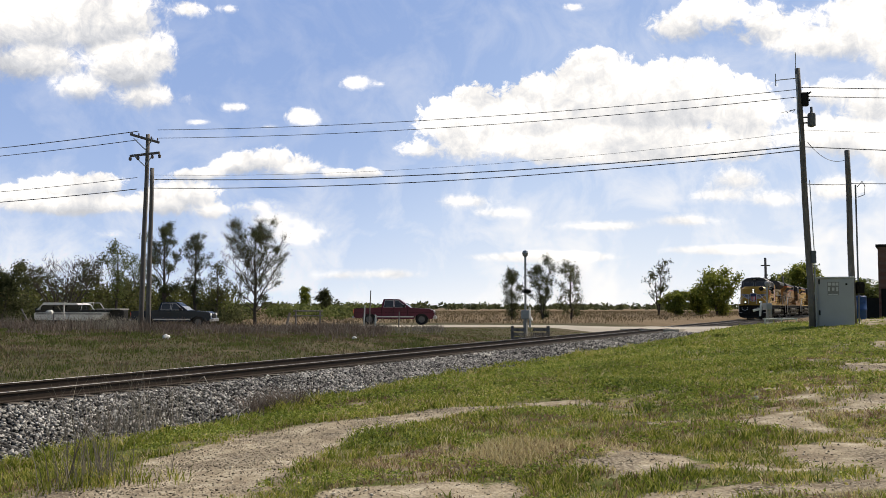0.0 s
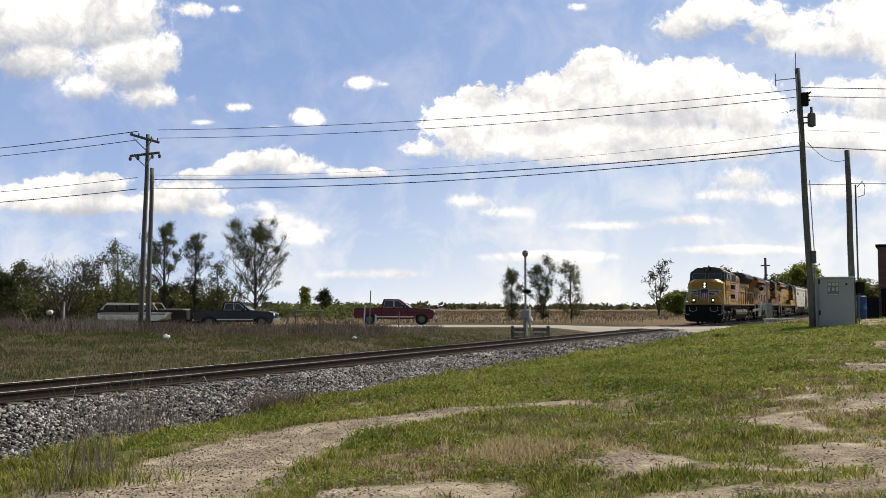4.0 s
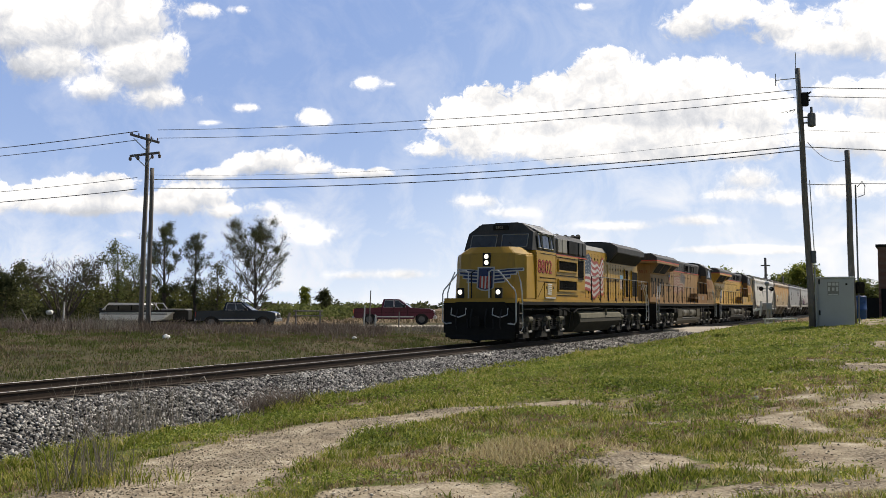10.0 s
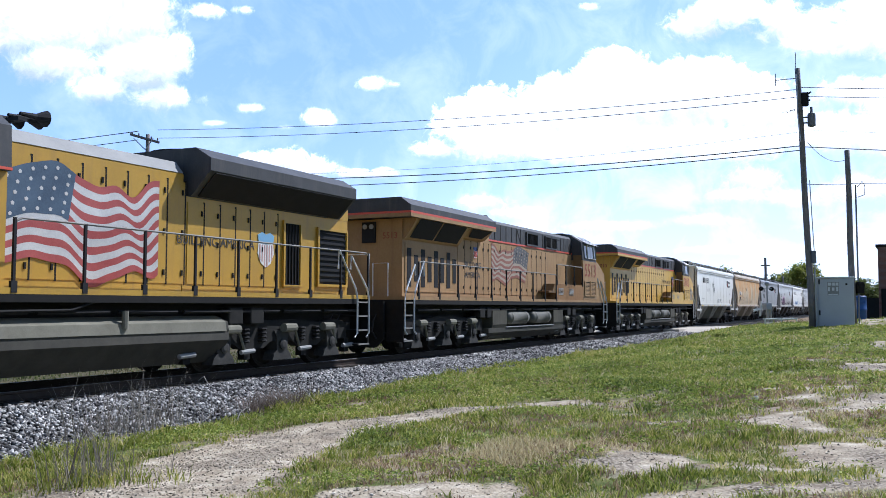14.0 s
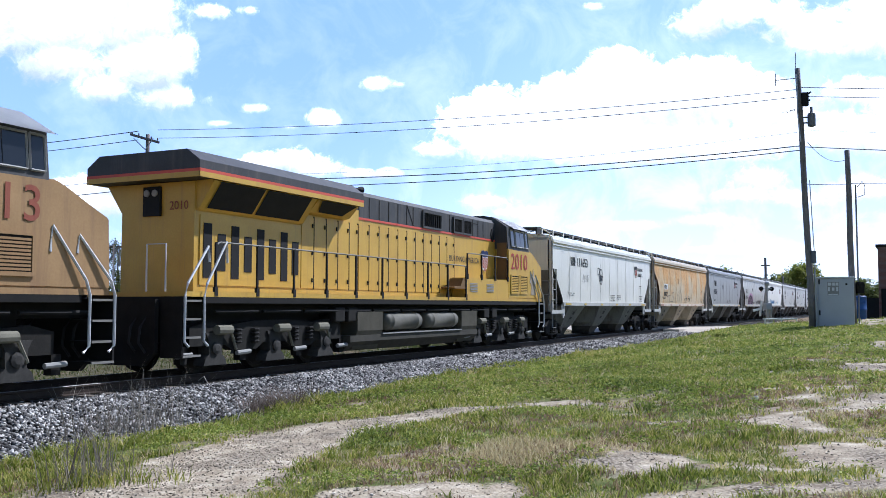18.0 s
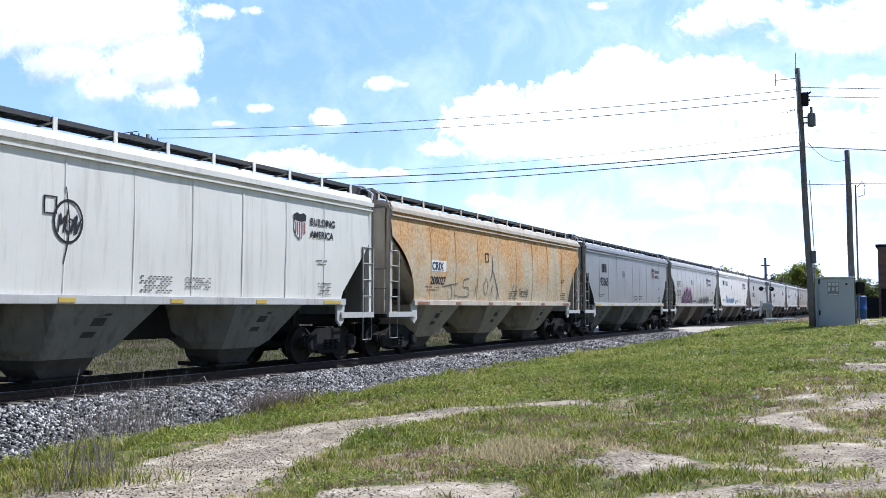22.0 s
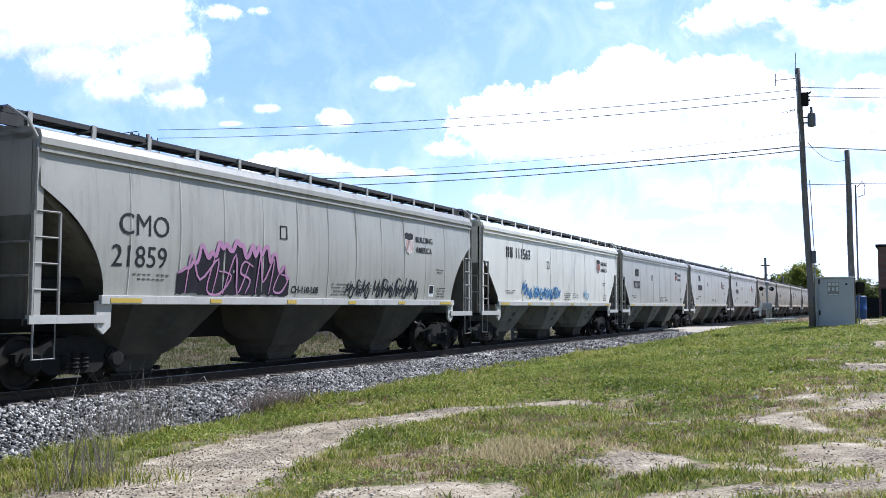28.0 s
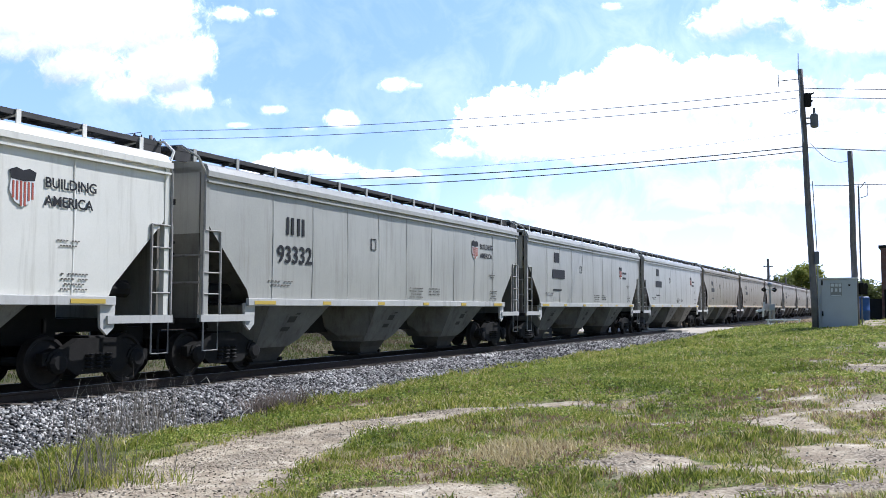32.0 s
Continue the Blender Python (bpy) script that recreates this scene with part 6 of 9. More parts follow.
        part("slope_sheet", bm, end_tone or M["hop_low"], end)
        bm = bmnew()
        for y in (-1.46, 1.46):
            xa, xb = sorted((mx(X0 - 0.05), mx(X0 + 0.08)))
            box(bm, xa, xb, y - 0.06, y + 0.06, 1.2, ZE + 0.1)
        for y in (-0.5, 0.5):
            xa, xb = sorted((mx(X0 - 0.08), mx(X0)))
            box(bm, xa, xb, y - 0.03, y + 0.03, 1.2, 3.6)
        part("end_post", bm, end_tone or body, end)
        bm = bmnew()
        for z in (1.9, 2.45):
            tube(bm, [(mx(X0 - 0.1), -1.45, z), (mx(X0 - 0.1), 1.45, z)], 0.022, 5)
        part("grab_bar", bm, M["ladder_grime"], end)
        bm = bmnew()
        xa, xb = sorted((mx(0.3), mx(2.3)))
        box(bm, xa, xb, -0.3, 0.3, 0.95, 1.2)
        xa, xb = sorted((mx(0.3), mx(0.6)))
        box(bm, xa, xb, -1.5, 1.5, 1.1, 1.2)
        part("platform", bm, M["under"], car)
        bm = bmnew()
        lathe(bm, [(0.28, mx(0.42)), (0.3, mx(0.40)), (0.28, mx(0.38))], (0, 0.75, 1.9), "x", 16)
        part("brake_wheel", bm, M["under"], car)
        bm = bmnew()
        tube(bm, [(mx(1.0), -0.9, 1.75), (mx(1.9), -0.9, 1.75)], 0.17, 10)
        part("brake_cylinder", bm, M["under"], car)
        for y in (-1.53, 1.53):
            xw = 0.52
            ladder(car, (L_HOP - 0.45 - xw) if d else 0.45, y, 1.25, 2.95, xw, M["ladder_grime"])
            bm = bmnew()
            tube(bm, [(mx(0.47), y, 2.9), (mx(0.47), y, ZE - 0.1), (mx(0.55), y * 0.98, ZE + 0.1)], 0.03, 6)
            part("hand_rail", bm, M["ladder_grime"], car)
        knuckle(car, mx(0.12), bool(d))
        hose(car, mx(0.45), -0.4)
        car_truck(car, mx(1.75))
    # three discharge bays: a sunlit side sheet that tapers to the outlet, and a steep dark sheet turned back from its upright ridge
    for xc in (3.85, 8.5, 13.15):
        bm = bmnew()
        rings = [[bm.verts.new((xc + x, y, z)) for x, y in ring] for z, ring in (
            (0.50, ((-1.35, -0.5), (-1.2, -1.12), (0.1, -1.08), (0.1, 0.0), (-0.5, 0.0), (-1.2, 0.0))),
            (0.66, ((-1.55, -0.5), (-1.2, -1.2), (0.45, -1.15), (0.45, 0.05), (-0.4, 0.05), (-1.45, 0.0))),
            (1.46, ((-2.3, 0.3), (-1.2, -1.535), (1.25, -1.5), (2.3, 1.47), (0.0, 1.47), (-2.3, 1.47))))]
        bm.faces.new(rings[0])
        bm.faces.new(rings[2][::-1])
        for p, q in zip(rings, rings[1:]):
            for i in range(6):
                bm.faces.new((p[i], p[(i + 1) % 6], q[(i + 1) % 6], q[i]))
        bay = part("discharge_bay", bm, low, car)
        bm = bmnew()
        rings = [[bm.verts.new((xc + x, y, z)) for x, y in ((x0, -0.6), (x0 + 0.1, -yn), (x1, -yn), (x1, -0.1), (x0 + 0.1, -0.1))] for z, x0, x1, yn in ((0.18, -1.05, -0.1, 0.90), (0.34, -1.22, 0.02, 0.96), (0.496, -1.28, 0.06, 1.06))]
        bm.faces.new(rings[0])
        bm.faces.new(rings[2][::-1])
        for p, q in zip(rings, rings[1:]):
            for i in range(5):
                bm.faces.new((p[i], p[(i + 1) % 5], q[(i + 1) % 5], q[i]))
        part("outlet_chute", bm, M["chute"], bay)
        bm = bmnew()
        box(bm, xc - 1.15, xc - 0.05, -0.95, -0.15, 0.12, 0.176, 0.012)
        for x, side in ((-1.45, 1), (0.25, -1)):
            tube(bm, [(xc + x, -0.8, 0.2), (xc + x, -0.2, 0.2)], 0.045, 8)
            box(bm, xc + min(x, x + side * 0.4), xc + max(x, x + side * 0.4), -0.7, -0.3, 0.16, 0.21)
        part("outlet_gate", bm, M["under"], bay)
        bm = bmnew()
        for k, (x, z, w, h) in enumerate(((-0.35, 1.06, 0.3, 0.14), (-0.5, 0.86, 0.3, 0.10), (-0.1, 1.24, 0.16, 0.04))):
            v = [bm.verts.new((xc + x + i * w + (0.05 if j else 0), -1.525 + (1.46 - z - j * h) * 0.42 - 0.012, z + j * h)) for i, j in ((0, 0), (1, 0), (1, 1), (0, 1))]
            bm.faces.new(v)
        part("bay_stencil", bm, M["chute"], bay)
    bm = bmnew()
    for y in (-0.2, 0.2):
        box(bm, 2.0, 16.0, y - 0.06, y + 0.06, 0.74, 1.45)
    part("centre_sill", bm, M["under"], car)
    return car


M["reflector"] = surf("reflector_yellow", (0.48, 0.33, 0.04), (0.56, 0.40, 0.07), 4, 0.5)
M["reflector_red"] = surf("reflector_dull_red", (0.25, 0.10, 0.05), (0.33, 0.15, 0.08), 4, 0.5)
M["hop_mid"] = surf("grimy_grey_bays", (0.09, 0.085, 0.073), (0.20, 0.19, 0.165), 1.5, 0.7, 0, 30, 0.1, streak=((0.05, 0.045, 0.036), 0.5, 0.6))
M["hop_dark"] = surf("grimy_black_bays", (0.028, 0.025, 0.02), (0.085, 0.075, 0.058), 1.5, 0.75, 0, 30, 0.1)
M["chute"] = surf("dark_outlet_steel", (0.03, 0.028, 0.025), (0.075, 0.07, 0.06), 3, 0.7, 0, 30, 0.1)
M["grating"] = surf("weathered_grating", (0.035, 0.035, 0.035), (0.07, 0.068, 0.066), 3, 0.7)
M["hop_low_warm"] = surf("hopper_bays_tan", (0.21, 0.175, 0.12), (0.34, 0.29, 0.205), 1.5, 0.7, 0, 30, 0.1, streak=((0.08, 0.06, 0.04), 0.5, 0.6))
M["rust_roof"] = surf("rusty_pale_roof", (0.42, 0.36, 0.28), (0.62, 0.57, 0.49), 1.2, 0.75, 0, 25, 0.1, streak=((0.34, 0.20, 0.11), 0.5, 0.6))
M["ink"] = surf("stencil_black", (0.014, 0.014, 0.016), (0.026, 0.026, 0.03), 6, 0.6)
M["spray_blue"] = surf("spray_blue", (0.02, 0.10, 0.28), (0.04, 0.18, 0.40), 3, 0.6)
M["spray_pale"] = surf("spray_pale_blue", (0.16, 0.32, 0.48), (0.24, 0.42, 0.58), 3, 0.6)
M["spray_black"] = surf("spray_black", (0.012, 0.01, 0.015), (0.025, 0.022, 0.03), 3, 0.6)
M["spray_pink"] = surf("spray_pink", (0.36, 0.17, 0.30), (0.46, 0.25, 0.40), 3, 0.6)
YS = -1.60
M["stencil_grey"] = surf("worn_stencil_grey", (0.10, 0.09, 0.08), (0.17, 0.155, 0.135), 6, 0.7)
M["badge_red"] = surf("weathered_badge_red", (0.30, 0.07, 0.05), (0.40, 0.12, 0.09), 4, 0.6)
M["badge_pink"] = surf("faded_badge_pink", (0.48, 0.30, 0.27), (0.55, 0.38, 0.34), 4, 0.6)


def small_print(car, y, material):
    for x, z, n, w in ((2.6, 1.98, 2, 0.9), (9.2, 1.95, 4, 0.8), (10.4, 1.95, 3, 0.7), (15.0, 1.95, 4, 0.55), (14.9, 2.5, 2, 0.45)):
        bars("stencilling", [(x + 0.133 * j * w, z - 0.085 * k, 0.075 * w, 0.024) for k in range(n) for j in range(8) if (j * 3 + k * 5 + n) % 7], M["stencil_grey"], car, y)
    bm = bmnew()
    for a, b, c, d in ((7.0, 7.26, 2.92, 2.94), (7.0, 7.26, 3.2, 3.22), (7.0, 7.02, 2.94, 3.2), (7.24, 7.26, 2.94, 3.2)):
        box(bm, a, b, y - 0.006, y + 0.004, c, d)
    part("stencilled_box", bm, material, car)


def strokes(name, parent, lines, x0, z0, y, material, width=0.05, label=""):
    """Sprayed strokes, each a part of its own: chains of points (x, z) smoothed into ribbons, thick in the middle and thin at the ends."""
    first = None
    for k, pts in enumerate(lines):
        sm = []
        for i in range(len(pts) - 1):
            p0, p1, p2, p3 = pts[max(i - 1, 0)], pts[i], pts[i + 1], pts[min(i + 2, len(pts) - 1)]
            for j in range(4):
                u = j / 4
                sm.append(tuple(0.5 * (2 * p1[c] + (p2[c] - p0[c]) * u + (2 * p0[c] - 5 * p1[c] + 4 * p2[c] - p3[c]) * u * u + (3 * p1[c] - p0[c] - 3 * p2[c] + p3[c]) * u ** 3) for c in (0, 1)))
        sm.append(pts[-1])
        bm = bmnew()
        prev = None
        for i, (px, pz) in enumerate(sm):
            (ax, az), (bx, bz) = sm[max(i - 1, 0)], sm[min(i + 1, len(sm) - 1)]
            l = max(1e-4, hypot(bx - ax, bz - az))
            w = width * (0.45 + 0.55 * sin(pi * (i + 0.5) / len(sm))) / 2
            nx, nz = -(bz - az) / l * w, (bx - ax) / l * w
            row = [bm.verts.new((x0 + px + q * nx, y - 0.001 * (k % 5), z0 + pz + q * nz)) for q in (-1, 1)]
            if prev:
                bm.faces.new((prev[0], row[0], row[1], prev[1]))
            prev = row
        o = part(name, bm, material, parent if first is None else first, label if first is None else "")
        first = first or o
    return first


def scribble(name, car, x0, x1, z0, h, y, material, width, label="", seed=1, n=12, slant=0.12):
    """Sprayed writing that cannot be read: a crowd of slanting uprights, hooks and loops."""
    rnd = random.Random(seed)
    lines = []
    step = (x1 - x0) / n
    for k in range(n):
        x, w = step * (k + rnd.uniform(0.0, 0.3)), step * rnd.uniform(0.8, 1.5)
        lo, hi = rnd.uniform(-0.05, 0.12) * h, rnd.uniform(0.75, 1.2) * h
        tilt_x = slant * rnd.uniform(0.3, 1.6)
        kind = k % 4
        if kind == 0:
            pts = [(0, lo), (tilt_x, hi), (0.5 * w, 0.35 * h), (w + tilt_x, hi * 0.9), (w, lo)]
        elif kind == 1:
            pts = [(tilt_x, hi), (0.1 * w, lo + 0.1 * h), (0.6 * w, lo), (w, 0.5 * h), (0.5 * w, 0.62 * h)]
        elif kind == 2:
            pts = [(0, lo), (0.35 * w + tilt_x, hi), (0.75 * w, lo), (1.1 * w + tilt_x, hi * 0.8)]
        else:
            pts = [(w, hi * 0.85), (0.3 * w, hi), (0.05 * w, 0.6 * h), (0.8 * w, 0.4 * h), (0.5 * w, lo)]
        lines.append([(x + a, b) for a, b in pts])
    return strokes(name, car, lines, x0, z0, y, material, width, label)


def splat(name, parent, x0, x1, z0, z1, y, material, seed, label=""):
    """A filled patch of spray paint with a ragged, spiky edge."""
    rnd = random.Random(seed)
    n = 34
    up = [(x0 + (x1 - x0) * i / n, z1 - (z1 - z0) * (rnd.uniform(0.0, 0.30) + 0.45 * abs(2 * i / n - 1) ** 3)) for i in range(n + 1)]
    lo = [(x0 + (x1 - x0) * i / n, z0 + (z1 - z0) * rnd.uniform(0, 0.05)) for i in range(n + 1)]
    bm = bmnew()
    a = [bm.verts.new((x, y, z)) for x, z in up]
    b = [bm.verts.new((x, y, z)) for x, z in lo]
    for i in range(n):
        bm.faces.new((b[i], b[i + 1], a[i + 1], a[i]))
    return part(name, bm, material, parent, label), [(x - x0, z - z0 + 0.02) for x, z in up]


def marks(car, words, numbers, x, z, size, mid, big_gap=0.55):
    """Reporting marks on the near side: readable letters, or plain bars where the owner's initials stand."""
    if words:
        letters("lettering", words, size, side_m(x, YS, z + big_gap), M["ink"], car, bold=0.008)
    else:
        for k in range(2):
            bars("initial", [(x + 0.25 + 0.42 * k, z + big_gap, 0.09, size * 0.72), (x + 0.43 + 0.42 * k, z + big_gap, 0.09, size * 0.72)], M["ink"], car, YS)
    letters("number", numbers, size, side_m(x - (0.0 if words else 0.1), YS, z), M["ink"], car, bold=0.008)
    bars("end_marks", [(0, 0, 0.3, 0.14), (0, -0.2, 0.5, 0.12), (0, -1.0, 0.5, 0.05), (0, -1.12, 0.45, 0.05), (0, -1.24, 0.5, 0.05)], M["ink"], car, 0).matrix_basis = pose(0.54, -0.2, 3.7, 0, 0, -90)


def slogan(car, x, z, stripes="badge_red"):
    shield(car, x, YS, z, 0.62, "ink", stripes)
    letters("slogan", "BUILDING", 0.24, side_m(x + 0.42, YS, z + 0.06), M["ink"], car, bold=0.004)
    letters("slogan", "AMERICA", 0.24, side_m(x + 0.42, YS, z - 0.24), M["ink"], car, bold=0.004)


DECALS = ("lettering", "number", "initial", "slogan", "badge", "badge_top", "badge_stripes", "graffiti", "graffiti_outline", "stencilling", "stencilled_box", "mark_panel", "car_marks")


def hug(car):
    """Lay painted marks on the curve of the near side sheet."""
    style = car["round"]
    for o in car.children_recursive:
        if o.name.split(".")[0] not in DECALS or "hugged" in o.data:
            continue
        n = len(o.data.vertices)
        co = np.empty(n * 3)
        o.data.vertices.foreach_get("co", co)
        co = co.reshape(-1, 3)
        upright = abs(o.matrix_basis[2][1]) > 0.5
        z = o.matrix_basis.translation.z + (co[:, 1] if upright else co[:, 2])
        u = np.clip((z - 1.60) / 2.46, 0, 1)
        w = 1.50 + (0.075 * np.sin(pi * np.minimum(1, u * 1.05)) if style else 0.02 * np.sin(pi * u)) + 0.010
        if upright:
            co[:, 2] += YS + w
        else:
            co[:, 1] += -YS - w
        o.data.vertices.foreach_set("co", co.ravel())
        o.data["hugged"] = 1
        o.data.update()


def place(ob, off):
    movers.append((ob, off))
    if "round" in ob:
        hug(ob)


def one_line_number(car, text, x, z, size):
    for k in range(2):
        bars("initial", [(x + 0.36 * k, z, 0.08, size * 0.7), (x + 0.36 * k + 0.16, z, 0.08, size * 0.7)], M["ink"], car, YS)
    letters("number", text, size, side_m(x + 0.85, YS, z), M["ink"], car, bold=0.006)


place(lead_locomotive(), 0.5)
place(trailing_locomotive("5513", M["yellow_faded"], "sun-faded yellow freight locomotive running cab last", True), 22.7)
place(trailing_locomotive("2010", M["yellow_bleached"], "bright yellow freight locomotive with grey roof, running cab last", False), 45.0)

H0 = 3 * L_LOCO
WHITE, GREY, RUST = M["hop_white"], M["hop_grey"], M["hop_rust"]
car = hopper_car("pale grey covered hopper car with scribbled graffiti", WHITE, 0, 10, M["sill_pale"])
one_line_number(car, "111653", 2.95, 3.18, 0.54)
slogan(car, 14.2, 3.28)
small_print(car, YS, M["ink"])
scribble("graffiti", car, 4.6, 5.5, 2.5, 0.35, YS - 0.002, M["pale_grey"], 0.03, "", 3, 4)
bm = bmnew()
for k in range(20):
    a0, a1 = 2 * pi * k / 20, 2 * pi * (k + 1) / 20
    bm.faces.new([bm.verts.new((7.5 + r * 0.3 * cos(a), YS - 0.002, 2.82 + r * 0.36 * sin(a))) for r, a in ((1.05, a0), (1.05, a1), (0.92, a1), (0.92, a0))])
part("graffiti", bm, M["ink"], car, "black sprayed ring with scribbles and an arrow")
scribble("graffiti", car, 7.28, 7.66, 2.62, 0.4, YS - 0.003, M["ink"], 0.045, "", 4, 3)
strokes("graffiti", car, [((0.0, 0.0), (0.1, 0.6), (0.02, 1.3))], 7.42, 2.1, YS - 0.004, M["ink"], 0.03)
place(car, H0)

car = hopper_car("rust-streaked tan covered hopper car with faint graffiti", RUST, 1, 9, M["rust_sill"], M["rust_sill"], M["hop_low_warm"], M["rust_roof"], M["rust_sill"])
bm = bmnew()
box(bm, 2.9, 3.95, YS + 0.004, YS + 0.012, 2.47, 2.8)
pl = part("mark_panel", bm, M["white"], car)
letters("lettering", "CRIX", 0.34, side_m(2.97, YS, 2.51), M["ink"], car, bold=0.006)
letters("number", "200027", 0.34, side_m(2.9, YS, 2.08), M["ink"], car, bold=0.006)
small_print(car, YS, M["ink"])
strokes("graffiti", car, [((0.1, 0.55), (0.05, 0.32), (0.45, 0.30), (0.5, 0.06), (0.1, 0.0), (-0.7, 0.05)), ((0.05, 0.55), (0.5, 0.60)), ((-1.3, 0.3), (-0.9, 0.35), (-0.75, 0.0), (-1.0, -0.1)), ((-1.5, 0.3), (-0.4, 0.42))],
        5.2, 1.72, YS - 0.002, M["stencil_grey"], 0.035, "scratched dark graffiti strokes")
strokes("graffiti", car, [((0.15, 0.62), (0.0, 0.3), (0.2, 0.05), (0.35, 0.4), (0.15, 0.62)), ((-0.6, 0.4), (-0.65, 0.1)), ((0.75, 0.4), (0.65, 0.1))], 6.9, 1.74, YS - 0.002, M["stencil_grey"], 0.035)
strokes("graffiti", car, [((0.0, 1.5), (0.0, 0.95), (-0.2, 0.6)), ((0.05, 0.95), (0.75, 0.0))], 7.6, 1.66, YS - 0.003, M["stencil_grey"], 0.06, "long forked spray line")
scribble("graffiti", car, 9.4, 11.2, 1.8, 0.35, YS - 0.002, M["stencil_grey"], 0.03, "faint graffiti scratches", 5, 6)
place(car, H0 + L_HOP)

car = hopper_car("light grey covered hopper car with road grime", GREY, 0, 10, M["sill_pale"], None, M["hop_mid"])
marks(car, "", "93365", 3.0, 2.42, 0.55, True, 0.64)
slogan(car, 13.7, 3.3)
small_print(car, YS, M["ink"])
place(car, H0 + 2 * L_HOP)

car = hopper_car("grey round-sided covered hopper car with purple and black graffiti", M["hop_pale"], 1, 12, M["sill_pale"], None, M["hop_dark"])
letters("lettering", "CMO", 0.56, side_m(2.2, YS, 2.70), M["ink"], car)
letters("number", "21859", 0.56, side_m(2.05, YS, 2.12), M["ink"], car)
slogan(car, 13.15, 3.2, "badge_pink")
small_print(car, YS, M["ink"])
piece, rim = splat("graffiti", car, 3.75, 7.4, 1.62, 2.75, YS - 0.003, M["spray_black"], 5, "sprayed black and pink graffiti piece")
strokes("graffiti_outline", car, [rim], 3.75, 1.62, YS - 0.007, M["spray_pink"], 0.11, "pink rim of the sprayed piece")
scribble("graffiti_outline", car, 3.95, 7.2, 1.68, 0.72, YS - 0.008, M["spray_pink"], 0.05, "pink outlines of the sprayed piece", 8, 6, 0.3)
scribble("graffiti", car, 9.75, 10.9, 1.66, 0.40, YS - 0.003, M["spray_black"], 0.055, "scrawled black graffiti tag", 10, 6)
scribble("graffiti", car, 11.15, 13.75, 1.66, 0.46, YS - 0.003, M["spray_black"], 0.055, "scrawled black graffiti tag", 11, 14)
letters("stencilling", "CH-110-L08", 0.22, side_m(7.5, YS, 1.72), M["ink"], car, bold=0.004)
bm = bmnew()
box(bm, 14.45, 14.8, YS + 0.004, YS + 0.008, 1.70, 2.05)
pl = part("mark_panel", bm, M["white"], car, "white framed maintenance stencil")
bm = bmnew()
box(bm, 14.5, 14.75, YS - 0.002, YS + 0.004, 1.80, 2.02)
part("mark_panel", bm, M["ink"], pl)
place(car, H0 + 3 * L_HOP)

car = hopper_car("off-white covered hopper car with blue spray graffiti", WHITE, 0, 10, M["sill_pale"])
one_line_number(car, "111563", 2.65, 3.19, 0.54)
slogan(car, 14.2, 3.3)
small_print(car, YS, M["ink"])
scribble("graffiti", car, 4.1, 4.6, 1.9, 0.5, YS - 0.003, M["spray_blue"], 0.08, "blue sprayed graffiti strokes", 2, 2)
scribble("graffiti", car, 4.7, 8.5, 1.72, 0.40, YS - 0.003, M["spray_blue"], 0.09, "row of blue sprayed graffiti", 3, 13)
scribble("graffiti", car, 4.75, 8.5, 1.74, 0.44, YS - 0.009, M["spray_pale"], 0.04, "pale blue highlights in the graffiti", 7, 12)
scribble("graffiti", car, 11.9, 12.5, 1.74, 0.42, YS - 0.003, M["spray_pale"], 0.07, "blue sprayed graffiti strokes", 4, 2)
place(car, H0 + 4 * L_HOP)

car = hopper_car("light grey covered hopper car in a grain train", M["hop_pale"], 0, 10, M["sill_pale"], None, M["hop_mid"])
marks(car, "", "93332", 3.0, 2.42, 0.55, True, 0.64)
slogan(car, 13.7, 3.3)
small_print(car, YS, M["ink"])
place(car, H0 + 5 * L_HOP)

# the rest of the train stays far off
car = hopper_car("light grey covered hopper car in a grain train", M["hop_pale"], 0, 10, M["sill_pale"], None, M["hop_mid"])
bars("car_marks", [(3.4, 2.6, 1.5, 0.36), (3.6, 3.25, 0.6, 0.4), (3.5, 2.1, 1.0, 0.06), (14.1, 3.1, 0.7, 0.1), (14.1, 2.85, 0.6, 0.1)], M["ink"], car, YS)
small_print(car, YS, M["ink"])
shield(car, 13.7, YS, 3.15, 0.62, "ink", "badge_red")
place(car, H0 + 6 * L_HOP)
place(copy_thing(car, pose(0, 0, 0)), H0 + 7 * L_HOP)
car = hopper_car("grimy tan covered hopper car far down the train", M["hop_tan"], 1, 10, M["rust_sill"], None, M["hop_mid"])
bars("car_marks", [(3.4, 2.6, 1.2, 0.3), (3.5, 3.1, 0.6, 0.3), (3.5, 2.1, 1.0, 0.06)], M["ink"], car, YS)
small_print(car, YS, M["ink"])
place(car, H0 + 8 * L_HOP)
for i in range(9, 17):
    place(copy_thing(car, pose(0, 0, 0)), H0 + i * L_HOP)


# ---- poles, wires, line-side equipment ----
def tilt(x, y, z0, x1, y1, z1):
    return [(0, 0, 0), (x1 - x, y1 - y, z1 - z0)]


